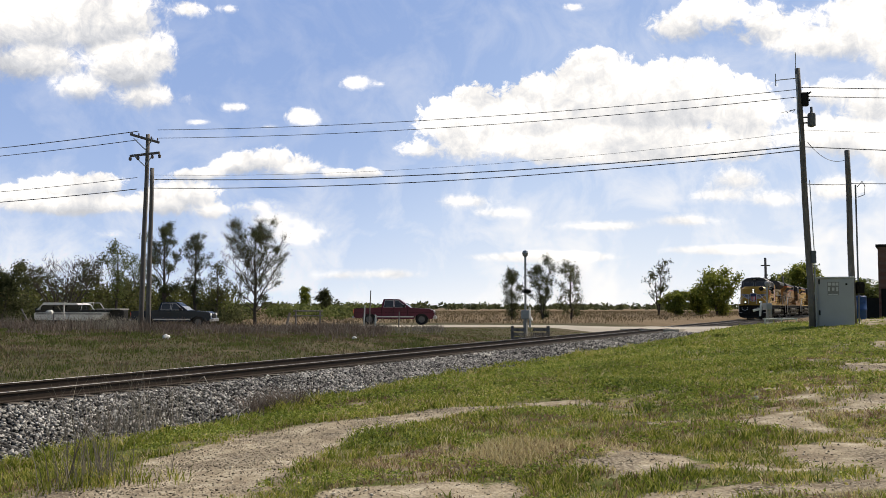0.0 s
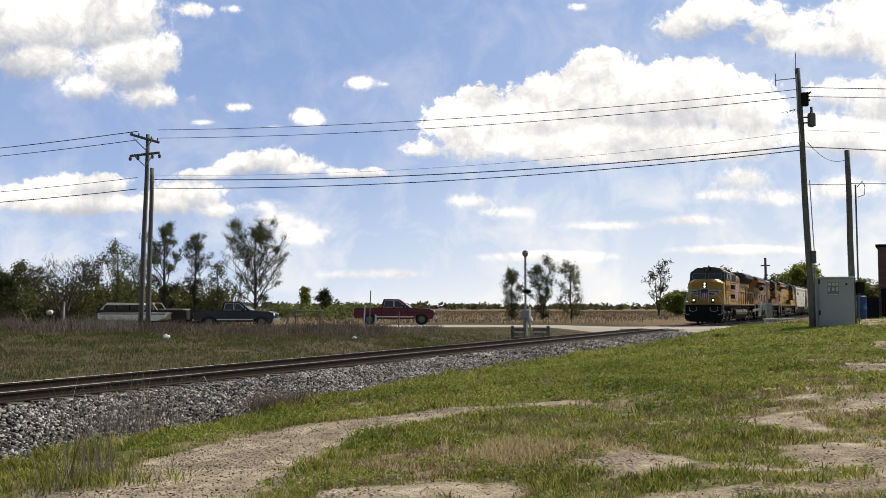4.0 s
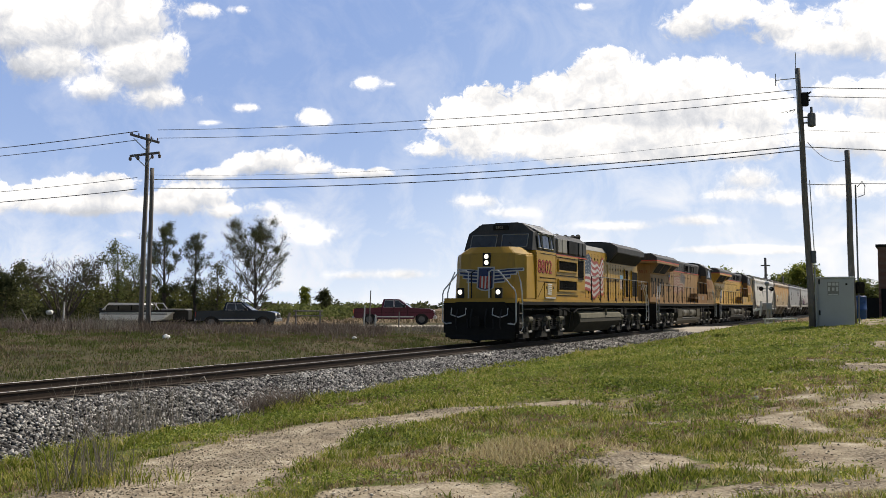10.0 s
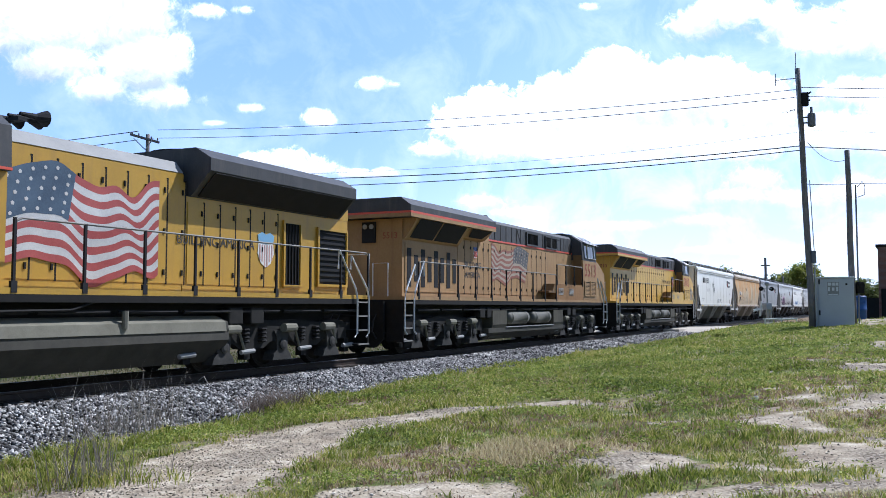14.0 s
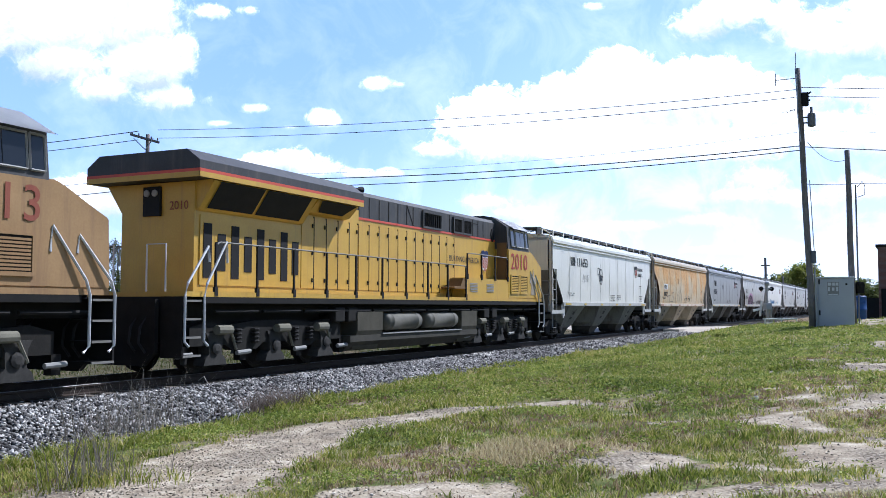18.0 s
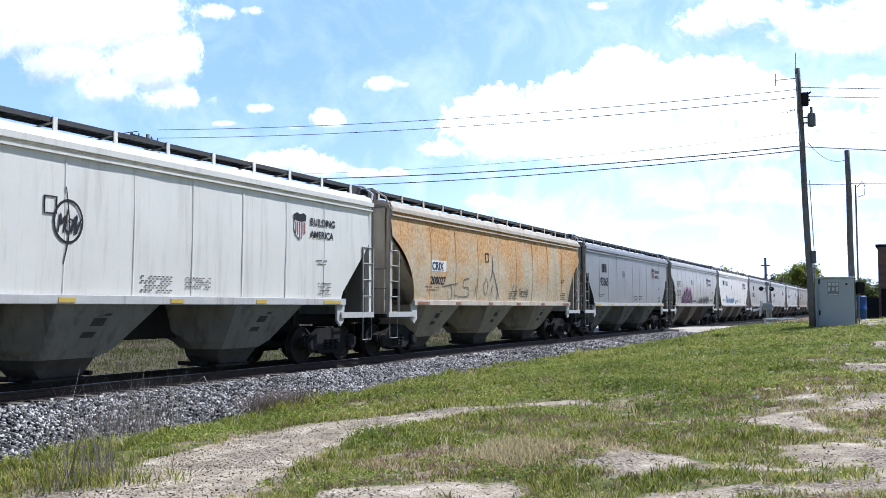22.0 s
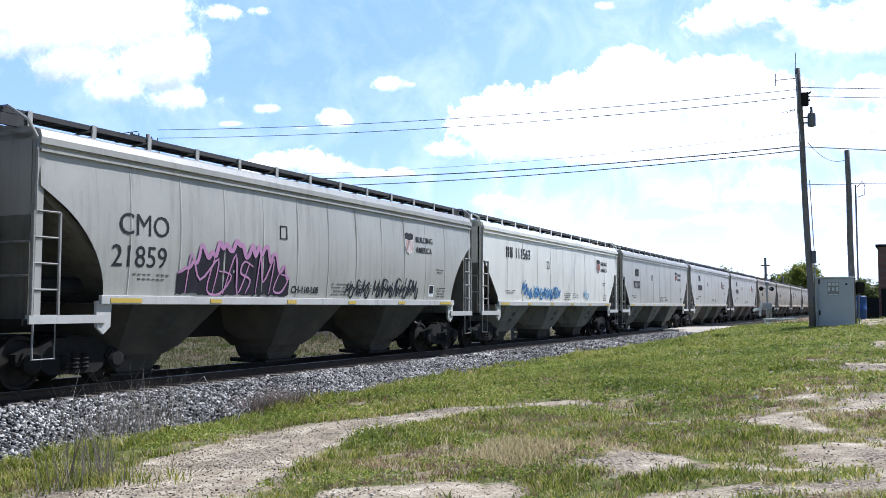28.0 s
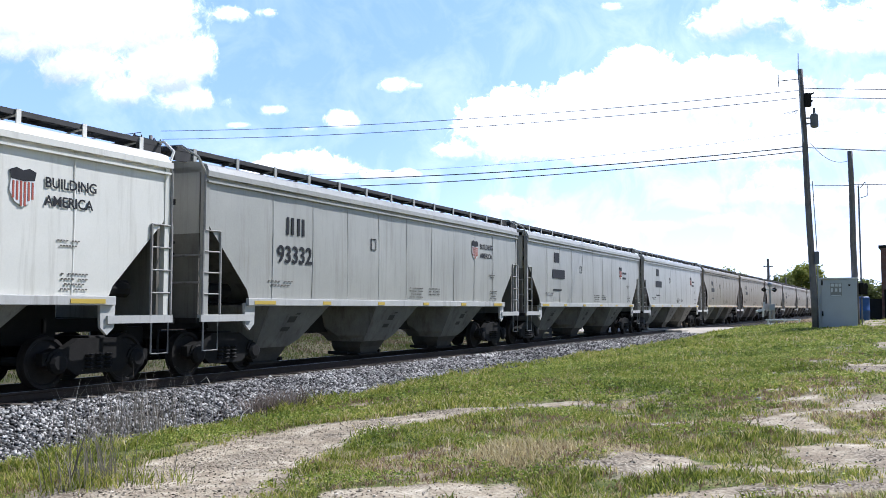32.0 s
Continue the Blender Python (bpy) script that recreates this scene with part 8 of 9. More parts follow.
def pickup(name_label, paint, m, tint, bed_gap=0.0):
    """A crew pickup, nose towards +x, wheels on z = 0."""
    c = thing("pickup_truck", m, name_label, "pickup truck", "vehicles")
    W = 0.98
    bm = bmnew()
    prof = [(-2.85, 0.55), (-2.87, 1.12), (-0.95, 1.16), (-0.95, 1.18), (1.05, 1.18), (2.35, 1.12), (2.68, 1.0), (2.75, 0.62), (2.6, 0.42), (2.35, 0.40), (2.28, 0.62), (2.05, 0.80), (1.7, 0.82), (1.42, 0.66), (1.3, 0.40), (-1.25, 0.40), (-1.35, 0.66), (-1.6, 0.82), (-1.95, 0.82), (-2.2, 0.66), (-2.3, 0.45), (-2.8, 0.48)]
    prism(bm, prof, -W, W)
    bmesh.ops.bevel(bm, geom=[e for e in bm.edges if abs(e.verts[0].co.y - e.verts[1].co.y) < 0.01], offset=0.05, segments=2, affect="EDGES")
    part("body", bm, paint, c)
    bm = bmnew()
    lowr = [(-0.98, -0.93), (1.1, -0.93), (1.1, 0.93), (-0.98, 0.93)]
    topr = [(-0.82, -0.74), (0.25, -0.74), (0.25, 0.74), (-0.82, 0.74)]
    a = [bm.verts.new((x, y, 1.17)) for x, y in lowr]
    b = [bm.verts.new((x, y, 1.78)) for x, y in topr]
    bm.faces.new(b)
    for i in range(4):
        bm.faces.new((a[i], a[(i + 1) % 4], b[(i + 1) % 4], b[i]))
    bmesh.ops.bevel(bm, geom=list(bm.edges), offset=0.04, segments=2, affect="EDGES")
    cb = part("cabin", bm, paint, c)
    for s in (-1, 1):
        for x0, x1, u0, u1 in ((-0.78, -0.12, -0.70, -0.10), (-0.02, 0.78, -0.02, 0.22)):
            bm = bmnew()
            bm.faces.new([bm.verts.new(p) for p in ((x0, s * 0.935, 1.22), (x1, s * 0.935, 1.22), (u1, s * 0.778, 1.70), (u0, s * 0.778, 1.70))])
            wd = part("window", bm, M["car_glass"], cb)
            bm = bmnew()
            for p, q in (((x0, 0.94, 1.22), (x1, 0.94, 1.22)), ((x1, 0.94, 1.22), (u1, 0.783, 1.70)), ((u1, 0.783, 1.70), (u0, 0.783, 1.70)), ((u0, 0.783, 1.70), (x0, 0.94, 1.22))):
                tube(bm, [(p[0], s * p[1], p[2]), (q[0], s * q[1], q[2])], 0.014, 4)
            part("window_trim", bm, M["silver"], wd)
        bm = bmnew()
        box(bm, 0.55, 0.75, s * 1.04 - 0.09, s * 1.04 + 0.09, 1.2, 1.38, 0.03)
        part("mirror", bm, M["black"], c)
        for xh in (-0.3, 0.35):
            bm = bmnew()
            box(bm, xh, xh + 0.15, s * 0.985 - 0.012, s * 0.985 + 0.012, 1.0, 1.04)
            part("door_handle", bm, M["black"], c)
        bm = bmnew()
        box(bm, 2.58, 2.72, s * 0.72 - 0.2, s * 0.72 + 0.2, 0.82, 1.0, 0.03)
        part("headlight", bm, M["white"], c)
        bm = bmnew()
        box(bm, -2.885, -2.85, s * 0.88 - 0.07, s * 0.88 + 0.07, 0.75, 1.08, 0.01)
        part("tail_light", bm, M["red"], c)
    bm = bmnew()
    bm.faces.new([bm.verts.new(p) for p in ((1.06, -0.84, 1.22), (1.06, 0.84, 1.22), (0.29, 0.68, 1.73), (0.29, -0.68, 1.73))])
    part("windscreen", bm, M[tint], cb)
    bm = bmnew()
    box(bm, 2.66, 2.85, -0.96, 0.96, 0.42, 0.62, 0.03)
    part("bumper", bm, M["steel"], c)
    bm = bmnew()
    box(bm, -2.98, -2.84, -0.94, 0.94, 0.45, 0.6, 0.03)
    part("bumper", bm, M["steel"], c)
    bm = bmnew()
    box(bm, -2.7, -1.02, -0.8, 0.8, 1.1, 1.165)
    part("bed_floor", bm, M["black"], c)
    for s in (-1, 1):
        bm = bmnew()
        box(bm, -1.25, 1.3, s * 0.985 - 0.012, s * 0.985 + 0.012, 0.52, 0.6)
        part("side_trim", bm, M["silver"], c)
    for x in (-1.78, 1.86):
        for y in (-0.86, 0.86):
            wheel_part(c, x, y)
        bm = bmnew()
        tube(bm, [(x - 0.02, -0.9, 0.42), (x - 0.02, 0.9, 0.42)], 0.43, 16)
        part("wheel_well", bm, M["arch"], c)
    for s in (-1, 1):
        bm = bmnew()
        for xg in (-0.93, -0.08, 0.88):
            box(bm, xg - 0.008, xg + 0.008, s * 0.984 - 0.003, s * 0.984 + 0.003, 0.5, 1.16)
        part("door_gap", bm, M["arch"], c)
        # shade of the fold along the body side, put in as a dark strip
        bm = bmnew()
        box(bm, -2.8, 2.5, s * 0.984 - 0.004, s * 0.984 + 0.004, 0.86, 0.875)
        part("body_crease", bm, M["arch"], c)
    bm = bmnew()
    box(bm, 2.715, 2.765, -0.5, 0.5, 0.66, 0.92, 0.01)
    part("radiator_grille", bm, M["arch"], c)
    return c


TOW_Z = 0.30
# windscreen in the pale tone of the sky it mirrors, as base colour
M["screen"] = surf("bright_windscreen", (0.35, 0.38, 0.42), (0.45, 0.48, 0.52), 2, 0.05)
red_truck = pickup("dark red pickup truck waiting on the road", M["red_car"], pose(-3.3, 64.5, ROAD_TOP(-3.3) + 0.02, 0, 0, -2), "screen")
towing = pickup("dark blue pickup truck towing a boat", M["dark_car"], pose(-14.4, 65.0, TOW_Z), "screen")


def boat_trailer():
    t = thing("boat_trailer", pose(-20.9, 65.0, TOW_Z), "white boat with dark trim and folded canopy on a trailer", "boat trailer", "vehicles")
    for y in (-0.8, 0.8):
        bm = bmnew()
        box(bm, -2.6, 2.9, y - 0.05, y + 0.05, 0.38, 0.46)
        part("trailer_beam", bm, M["under"], t)
    bm = bmnew()
    bar(bm, (2.7, 0, 0.45), (3.4, 0, 0.5), 0.1, 0.1)
    part("drawbar", bm, M["under"], t)
    for x in (-0.9, 0.0):
        for y in (-0.95, 0.95):
            wheel_part(t, x, y, 0.3)
    bm = bmnew()
    prism(bm, [(-3.0, 0.5), (-3.05, 1.02), (2.1, 1.06), (1.55, 0.62), (1.1, 0.47)], -1.15, 1.15)
    bmesh.ops.bevel(bm, geom=list(bm.edges), offset=0.06, segments=2, affect="EDGES")
    hull = part("hull", bm, M["white"], t, "white boat hull")
    for y in (-1.16, 1.16):
        bm = bmnew()
        box(bm, -2.9, 1.7, y - 0.012, y + 0.012, 0.90, 0.96)
        part("hull_stripe", bm, M["black"], hull)
    for y in (-1.12, 1.12):
        bm = bmnew()
        box(bm, -2.95, 1.9, y - 0.03, y + 0.03, 1.06, 1.2)
        part("gunwale", bm, M["black"], t)
    for x0, x1 in ((-2.6, -1.75), (-1.7, -0.85), (-0.8, 0.0)):
        bm = bmnew()
        box(bm, x0, x1, -1.05, 1.05, 1.2, 1.55)
        part("cabin_window", bm, M["glass"], t)
    bm = bmnew()
    prism(bm, [(-2.9, 1.2), (-2.55, 1.56), (-2.4, 1.72), (-0.1, 1.68), (0.05, 1.56), (-2.5, 1.55), (-2.75, 1.2)], -1.08, 1.08)
    part("folded_canopy", bm, M["white"], t, "pale folded canopy")
    bm = bmnew()
    for y in (-1.0, 1.0):
        tube(bm, [(0.15, y, 1.1), (0.3, y, 1.7), (0.75, y, 1.7), (1.15, y, 1.15)], 0.035, 6)
    tube(bm, [(0.3, -1.0, 1.7), (0.3, 1.0, 1.7)], 0.03, 6)
    part("windscreen_frame", bm, M["silver"], t)
    bm = bmnew()
    box(bm, 1.2, 2.9, -0.9, 0.9, 1.2, 1.3, 0.03)
    part("bow_deck", bm, M["pale_grey"], t)
    bm = bmnew()
    box(bm, 1.9, 3.0, -0.5, 0.5, 0.5, 1.2, 0.08)
    part("winch_post", bm, M["black"], t)
    bm = bmnew()
    box(bm, -3.4, -3.05, -0.22, 0.22, 0.55, 1.35, 0.06)
    part("outboard_motor", bm, M["black"], t)
    return t


boat = boat_trailer()
TOW = [(towing, -14.4), (boat, -20.9)]


# ---- trees ----
M["leaf_spring"] = island("spring_leaves", [(0.15, (0.08, 0.10, 0.032)), (0.5, (0.14, 0.165, 0.05)), (0.85, (0.22, 0.24, 0.09))], 0.7, 0.5)
M["leaf_dark"] = island("dark_leaves", [(0.15, (0.06, 0.068, 0.03)), (0.5, (0.10, 0.11, 0.048)), (0.85, (0.16, 0.165, 0.08))], 0.8, 0.4)
M["leaf_mid"] = island("mid_leaves", [(0.15, (0.05, 0.06, 0.028)), (0.5, (0.085, 0.10, 0.042)), (0.85, (0.14, 0.15, 0.07))], 0.75, 0.4)
M["leaf_bright"] = island("bright_leaves", [(0.15, (0.14, 0.17, 0.03)), (0.5, (0.24, 0.27, 0.05)), (0.85, (0.34, 0.34, 0.09))], 0.7, 0.5)
M["twig"] = surf("twig_grey", (0.07, 0.055, 0.05), (0.13, 0.11, 0.10), 3, 0.9)


def branch(bm, rnd, p, d, length, r, depth, tips, spread, lift, seg=3):
    pts = [Vector(p)]
    dirn = Vector(d).normalized()
    for _ in range(seg):
        dirn = (dirn + Vector((rnd.uniform(-1, 1), rnd.uniform(-1, 1), rnd.uniform(-0.4, 1) * lift)) * 0.2).normalized()
        pts.append(pts[-1] + dirn * length / seg)
    tube(bm, pts, max(r, 0.014), 6 if r > 0.05 else 3, max(r * 0.45, 0.008), cap=False)
    if depth <= 1:
        for q in pts[1:]:
            tips.append(q)
    if depth == 0:
        return
    for k in range(rnd.choice((3, 4, 4))):
        a = rnd.uniform(0, 2 * pi)
        side = Vector((cos(a), sin(a), rnd.uniform(-0.2, 0.5)))
        nd = (dirn * (1 - spread) + side * spread + Vector((0, 0, lift * 0.15))).normalized()
        start = pts[-1] if k < 1 else pts[rnd.randrange(1, len(pts) - 1)].lerp(pts[-1], rnd.random())
        branch(bm, rnd, start, nd, length * rnd.uniform(0.42, 0.68), r * 0.5, depth - 1, tips, spread, lift, 2)


def leaf_cloud(tips, rnd, per, radius, size):
    pts = np.array([tuple(t) for t in tips])
    k = np.repeat(np.arange(len(pts)), per)
    c = pts[k] + rnd.normal(0, radius, (len(k), 3))
    a, b = rnd.normal(0, 1, (len(k), 3)), rnd.normal(0, 1, (len(k), 3))
    a /= np.linalg.norm(a, axis=1, keepdims=True)
    b -= (a * b).sum(1, keepdims=True) * a
    b /= np.linalg.norm(b, axis=1, keepdims=True)
    s = rnd.uniform(0.6, 1.3, (len(k), 1)) * size
    v = np.stack([c - a * s, c - b * s * 0.45, c + a * s, c + b * s * 0.45], 1).reshape(-1, 3)
    f = np.arange(len(v)).reshape(-1, 4)
    return v, f


def tree(px, depth, h, seed, width=0.5, low=0.25, leaves=10, leaf="leaf_spring", size=0.12, levels=2, trunks=1, limbs=9, label="", lift=0.7, radius=0.22, bulge=0.45, fan=1.0):
    """Leaders with limbs all the way up; the crown is widest at the share bulge of its height."""
    x, y = px, depth
    rnd, nr = random.Random(seed), np.random.RandomState(seed)
    t = thing("tree", pose(x, y, gz(x, y) - 0.1), label, "tree", "trees")
    bm = bmnew()
    tips = []
    for k in range(trunks):
        a = 2 * pi * k / trunks + rnd.random()
        ln = 0.0 if trunks == 1 else rnd.uniform(0.12, 0.3) * width * 1.6 * fan
        hh = h * (1.0 if k == 0 else rnd.uniform(0.75, 0.97))
        r = 0.022 * h / (1 if trunks == 1 else 1.3)
        pts = []
        for i in range(7):
            u = i / 6
            pts.append(Vector((cos(a) * ln * hh * u + rnd.uniform(-1, 1) * 0.015 * h * (0 < i), sin(a) * ln * hh * u + rnd.uniform(-1, 1) * 0.015 * h * (0 < i), hh * u)))
        tube(bm, pts, r, 8, r * 0.2, cap=False)
        for j in range(limbs):
            u = low + (0.97 - low) * (j + rnd.uniform(0, 0.8)) / limbs
            i = min(5, int(u * 6))
            p = pts[i].lerp(pts[i + 1], u * 6 - i)
            v = (u - low) / (1 - low)
            prof = (v / bulge if v < bulge else (1 - v) / (1 - bulge))
            ll = h * width * (0.28 + 0.72 * max(0.0, prof) ** 0.6) * rnd.uniform(0.65, 1.0) * 0.62
            b = j * 2.4 + rnd.uniform(-0.5, 0.5)
            d = Vector((cos(b), sin(b), lift * rnd.uniform(0.7, 1.2)))
            branch(bm, rnd, p, d, ll, r * (1 - 0.75 * u) * 0.5, levels, tips, 0.5, lift)
        tips += [pts[-1], pts[-2].lerp(pts[-1], 0.5)]
    part("trunk", bm, M["bark"], t)
    if leaves:
        v, f = leaf_cloud(tips, nr, leaves, radius, size)
        o = new("crown", raw_mesh("crown", v, f, M[leaf]))
        o.parent = t
    return t


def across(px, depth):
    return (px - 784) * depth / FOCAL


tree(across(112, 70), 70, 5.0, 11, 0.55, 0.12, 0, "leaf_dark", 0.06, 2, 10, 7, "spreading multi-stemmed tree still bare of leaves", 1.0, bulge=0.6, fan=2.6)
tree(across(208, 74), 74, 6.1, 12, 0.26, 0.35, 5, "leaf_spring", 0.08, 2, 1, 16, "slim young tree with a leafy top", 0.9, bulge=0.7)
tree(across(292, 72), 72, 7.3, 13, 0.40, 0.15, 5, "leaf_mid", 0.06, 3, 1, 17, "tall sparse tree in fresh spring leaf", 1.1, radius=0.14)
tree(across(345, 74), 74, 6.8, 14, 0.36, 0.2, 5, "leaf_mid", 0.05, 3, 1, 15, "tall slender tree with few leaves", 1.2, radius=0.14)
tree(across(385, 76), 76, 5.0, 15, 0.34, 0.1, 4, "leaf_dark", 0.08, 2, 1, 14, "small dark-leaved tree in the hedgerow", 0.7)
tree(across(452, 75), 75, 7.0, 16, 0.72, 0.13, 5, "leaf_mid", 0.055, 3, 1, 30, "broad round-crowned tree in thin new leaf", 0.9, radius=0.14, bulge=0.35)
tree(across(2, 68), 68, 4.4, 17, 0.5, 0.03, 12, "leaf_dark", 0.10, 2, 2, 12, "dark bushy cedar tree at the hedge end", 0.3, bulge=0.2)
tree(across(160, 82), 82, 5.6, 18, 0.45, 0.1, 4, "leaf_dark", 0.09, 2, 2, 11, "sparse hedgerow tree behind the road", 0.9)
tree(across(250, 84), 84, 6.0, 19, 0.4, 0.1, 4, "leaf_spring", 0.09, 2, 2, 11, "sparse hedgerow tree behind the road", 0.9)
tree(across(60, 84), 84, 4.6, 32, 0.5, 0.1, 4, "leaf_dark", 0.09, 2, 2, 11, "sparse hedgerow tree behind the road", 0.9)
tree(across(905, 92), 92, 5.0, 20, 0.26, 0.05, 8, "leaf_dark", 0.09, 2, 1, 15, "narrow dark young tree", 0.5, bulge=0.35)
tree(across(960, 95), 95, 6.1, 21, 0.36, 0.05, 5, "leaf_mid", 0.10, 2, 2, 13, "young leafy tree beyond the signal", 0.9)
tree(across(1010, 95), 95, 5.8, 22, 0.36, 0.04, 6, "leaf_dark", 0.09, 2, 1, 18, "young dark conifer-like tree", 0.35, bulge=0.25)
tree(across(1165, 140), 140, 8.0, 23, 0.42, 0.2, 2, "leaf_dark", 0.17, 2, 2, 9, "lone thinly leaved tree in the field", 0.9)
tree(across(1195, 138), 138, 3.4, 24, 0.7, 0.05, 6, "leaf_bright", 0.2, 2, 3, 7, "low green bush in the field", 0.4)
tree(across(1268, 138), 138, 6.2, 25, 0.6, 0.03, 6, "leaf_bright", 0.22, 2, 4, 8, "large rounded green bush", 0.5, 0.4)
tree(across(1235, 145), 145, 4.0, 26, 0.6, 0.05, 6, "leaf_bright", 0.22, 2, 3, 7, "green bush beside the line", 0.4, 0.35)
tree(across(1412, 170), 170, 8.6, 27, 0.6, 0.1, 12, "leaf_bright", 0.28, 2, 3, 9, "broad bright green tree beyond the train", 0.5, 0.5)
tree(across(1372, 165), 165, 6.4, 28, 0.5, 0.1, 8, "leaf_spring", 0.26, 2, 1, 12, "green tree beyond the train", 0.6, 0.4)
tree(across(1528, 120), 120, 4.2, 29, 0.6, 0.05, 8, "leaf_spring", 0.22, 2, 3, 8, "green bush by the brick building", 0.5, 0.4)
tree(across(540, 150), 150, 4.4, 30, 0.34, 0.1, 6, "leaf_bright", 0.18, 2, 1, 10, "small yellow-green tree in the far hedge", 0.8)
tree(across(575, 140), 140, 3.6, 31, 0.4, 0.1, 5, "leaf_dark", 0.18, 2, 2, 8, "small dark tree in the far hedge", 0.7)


# ---- hedges, brush and far woods, as stuff ----
def scatter_leaves(name, centres, radii, per, size, leaf, label, category, seed, flat=0.7):
    nr = np.random.RandomState(seed)
    c = np.repeat(np.asarray(centres, float), per, axis=0)
    rr = np.repeat(np.asarray(radii, float), per)[:, None]
    d = nr.normal(0, 1, c.shape)
    d /= np.linalg.norm(d, axis=1, keepdims=True)
    c = c + d * rr * (nr.uniform(0.1, 1, (len(c), 1)) ** 0.5) * np.array([1, 1, flat])
    c[:, 2] = np.maximum(c[:, 2], ground_z(c[:, 0], c[:, 1]))
    a, b = nr.normal(0, 1, c.shape), nr.normal(0, 1, c.shape)
    a /= np.linalg.norm(a, axis=1, keepdims=True)
    b -= (a * b).sum(1, keepdims=True) * a
    b /= np.linalg.norm(b, axis=1, keepdims=True)
    s = nr.uniform(0.5, 1.4, (len(c), 1)) * size
    v = np.stack([c - a * s, c - b * s * 0.6, c + a * s, c + b * s * 0.6], 1).reshape(-1, 3)
    return tagged(new(name, raw_mesh(name, v, np.arange(len(v)).reshape(-1, 4), M[leaf])), label, category, kind="stuff")


nr = np.random.RandomState(77)
n = 240
hx, hy = nr.uniform(-52, -18, n), nr.uniform(74, 90, n)
hh = nr.uniform(0.6, 1.6, n)
scatter_leaves("hedge", np.stack([hx, hy, ground_z(hx, hy) + hh * 0.7], 1), hh, 130, 0.13, "leaf_dark", "tangled dark green hedgerow under the trees", "hedge", 1, 0.9)
n = 60
hx, hy = nr.uniform(-46, -19, n), nr.uniform(78, 92, n)
scatter_leaves("hedge", np.stack([hx, hy, ground_z(hx, hy) + nr.uniform(1.0, 2.6, n)], 1), nr.uniform(0.7, 1.3, n), 110, 0.13, "leaf_spring", "lighter green leafy growth in the hedgerow", "hedge", 2, 0.9)
n = 170
hx, hy = nr.uniform(-52, -21, n), nr.uniform(77, 88, n)
hz = nr.uniform(0.8, 3.4, n) * np.clip(1.15 + (hx + 30) * -0.02, 0.5, 1.2)
scatter_leaves("hedge", np.stack([hx, hy, ground_z(hx, hy) + hz], 1), nr.uniform(0.6, 1.3, n), 120, 0.10, "leaf_dark", "dense dark thicket behind the road", "hedge", 7, 0.9)
M["undergrowth"] = island("undergrowth", [(0.1, (0.07, 0.065, 0.03)), (0.4, (0.11, 0.115, 0.04)), (0.7, (0.17, 0.18, 0.055)), (0.95, (0.22, 0.18, 0.11))], 0.8, 0.4, 0.4)
n = 230
hx, hy = nr.uniform(-50, -19, n), nr.uniform(75, 84, n)
scatter_leaves("hedge", np.stack([hx, hy, ground_z(hx, hy) + nr.uniform(0.3, 2.6, n)], 1), nr.uniform(0.6, 1.2, n), 95, 0.12, "undergrowth", "mixed olive and brown undergrowth below the trees", "hedge", 6, 0.9)
n = 70
hx, hy = nr.uniform(-24, -8, n), nr.uniform(100, 160, n)
scatter_leaves("hedge", np.stack([hx, hy, ground_z(hx, hy) + nr.uniform(0.4, 1.2, n)], 1), nr.uniform(0.8, 1.8, n), 80, 0.2, "leaf_spring", "low green hedge across the far field", "hedge", 3)
n = 420
hx, hy = nr.uniform(-260, 260, n), nr.uniform(330, 560, n)
scatter_leaves("far_woods", np.stack([hx, hy, nr.uniform(0.8, 2.0, n)], 1), nr.uniform(2.0, 4.0, n), 30, 0.9, "leaf_dark", "far line of low woods on the horizon", "woods", 4, 0.55)

M["brush"] = island("dry_brush", [(0.1, (0.13, 0.105, 0.055)), (0.5, (0.20, 0.155, 0.09)), (0.9, (0.28, 0.22, 0.14))], 0.9, 0.2, 0.6)
M["dead"] = island("dead_weeds", [(0.1, (0.14, 0.12, 0.10)), (0.5, (0.24, 0.21, 0.17)), (0.9, (0.36, 0.33, 0.27))], 0.9, 0.2)
M["dead_brown"] = island("dead_brown_weeds", [(0.1, (0.07, 0.055, 0.045)), (0.5, (0.17, 0.13, 0.105)), (0.9, (0.33, 0.28, 0.235))], 0.9, 0.25, 0.45)
M["grass"] = island("grass_blades", [(0.08, (0.0689, 0.0907, 0.0161)), (0.34, (0.2, 0.242, 0.0391)), (0.62, (0.359, 0.381, 0.0712)), (0.84, (0.579, 0.484, 0.161)), (0.97, (0.8, 0.653, 0.379))], 0.7, 0.4, 0.3)
M["grass_far"] = island("verge_grass", [(0.05, (0.0504, 0.072, 0.0192)), (0.35, (0.12, 0.15, 0.0384)), (0.62, (0.168, 0.144, 0.072)), (0.8, (0.204, 0.138, 0.102)), (0.95, (0.324, 0.252, 0.186))], 0.8, 0.35, 0.6)
M["straw"] = island("straw", [(0.1, (0.36, 0.29, 0.14)), (0.5, (0.58, 0.48, 0.26)), (0.9, (0.78, 0.69, 0.44))], 0.8, 0.45)


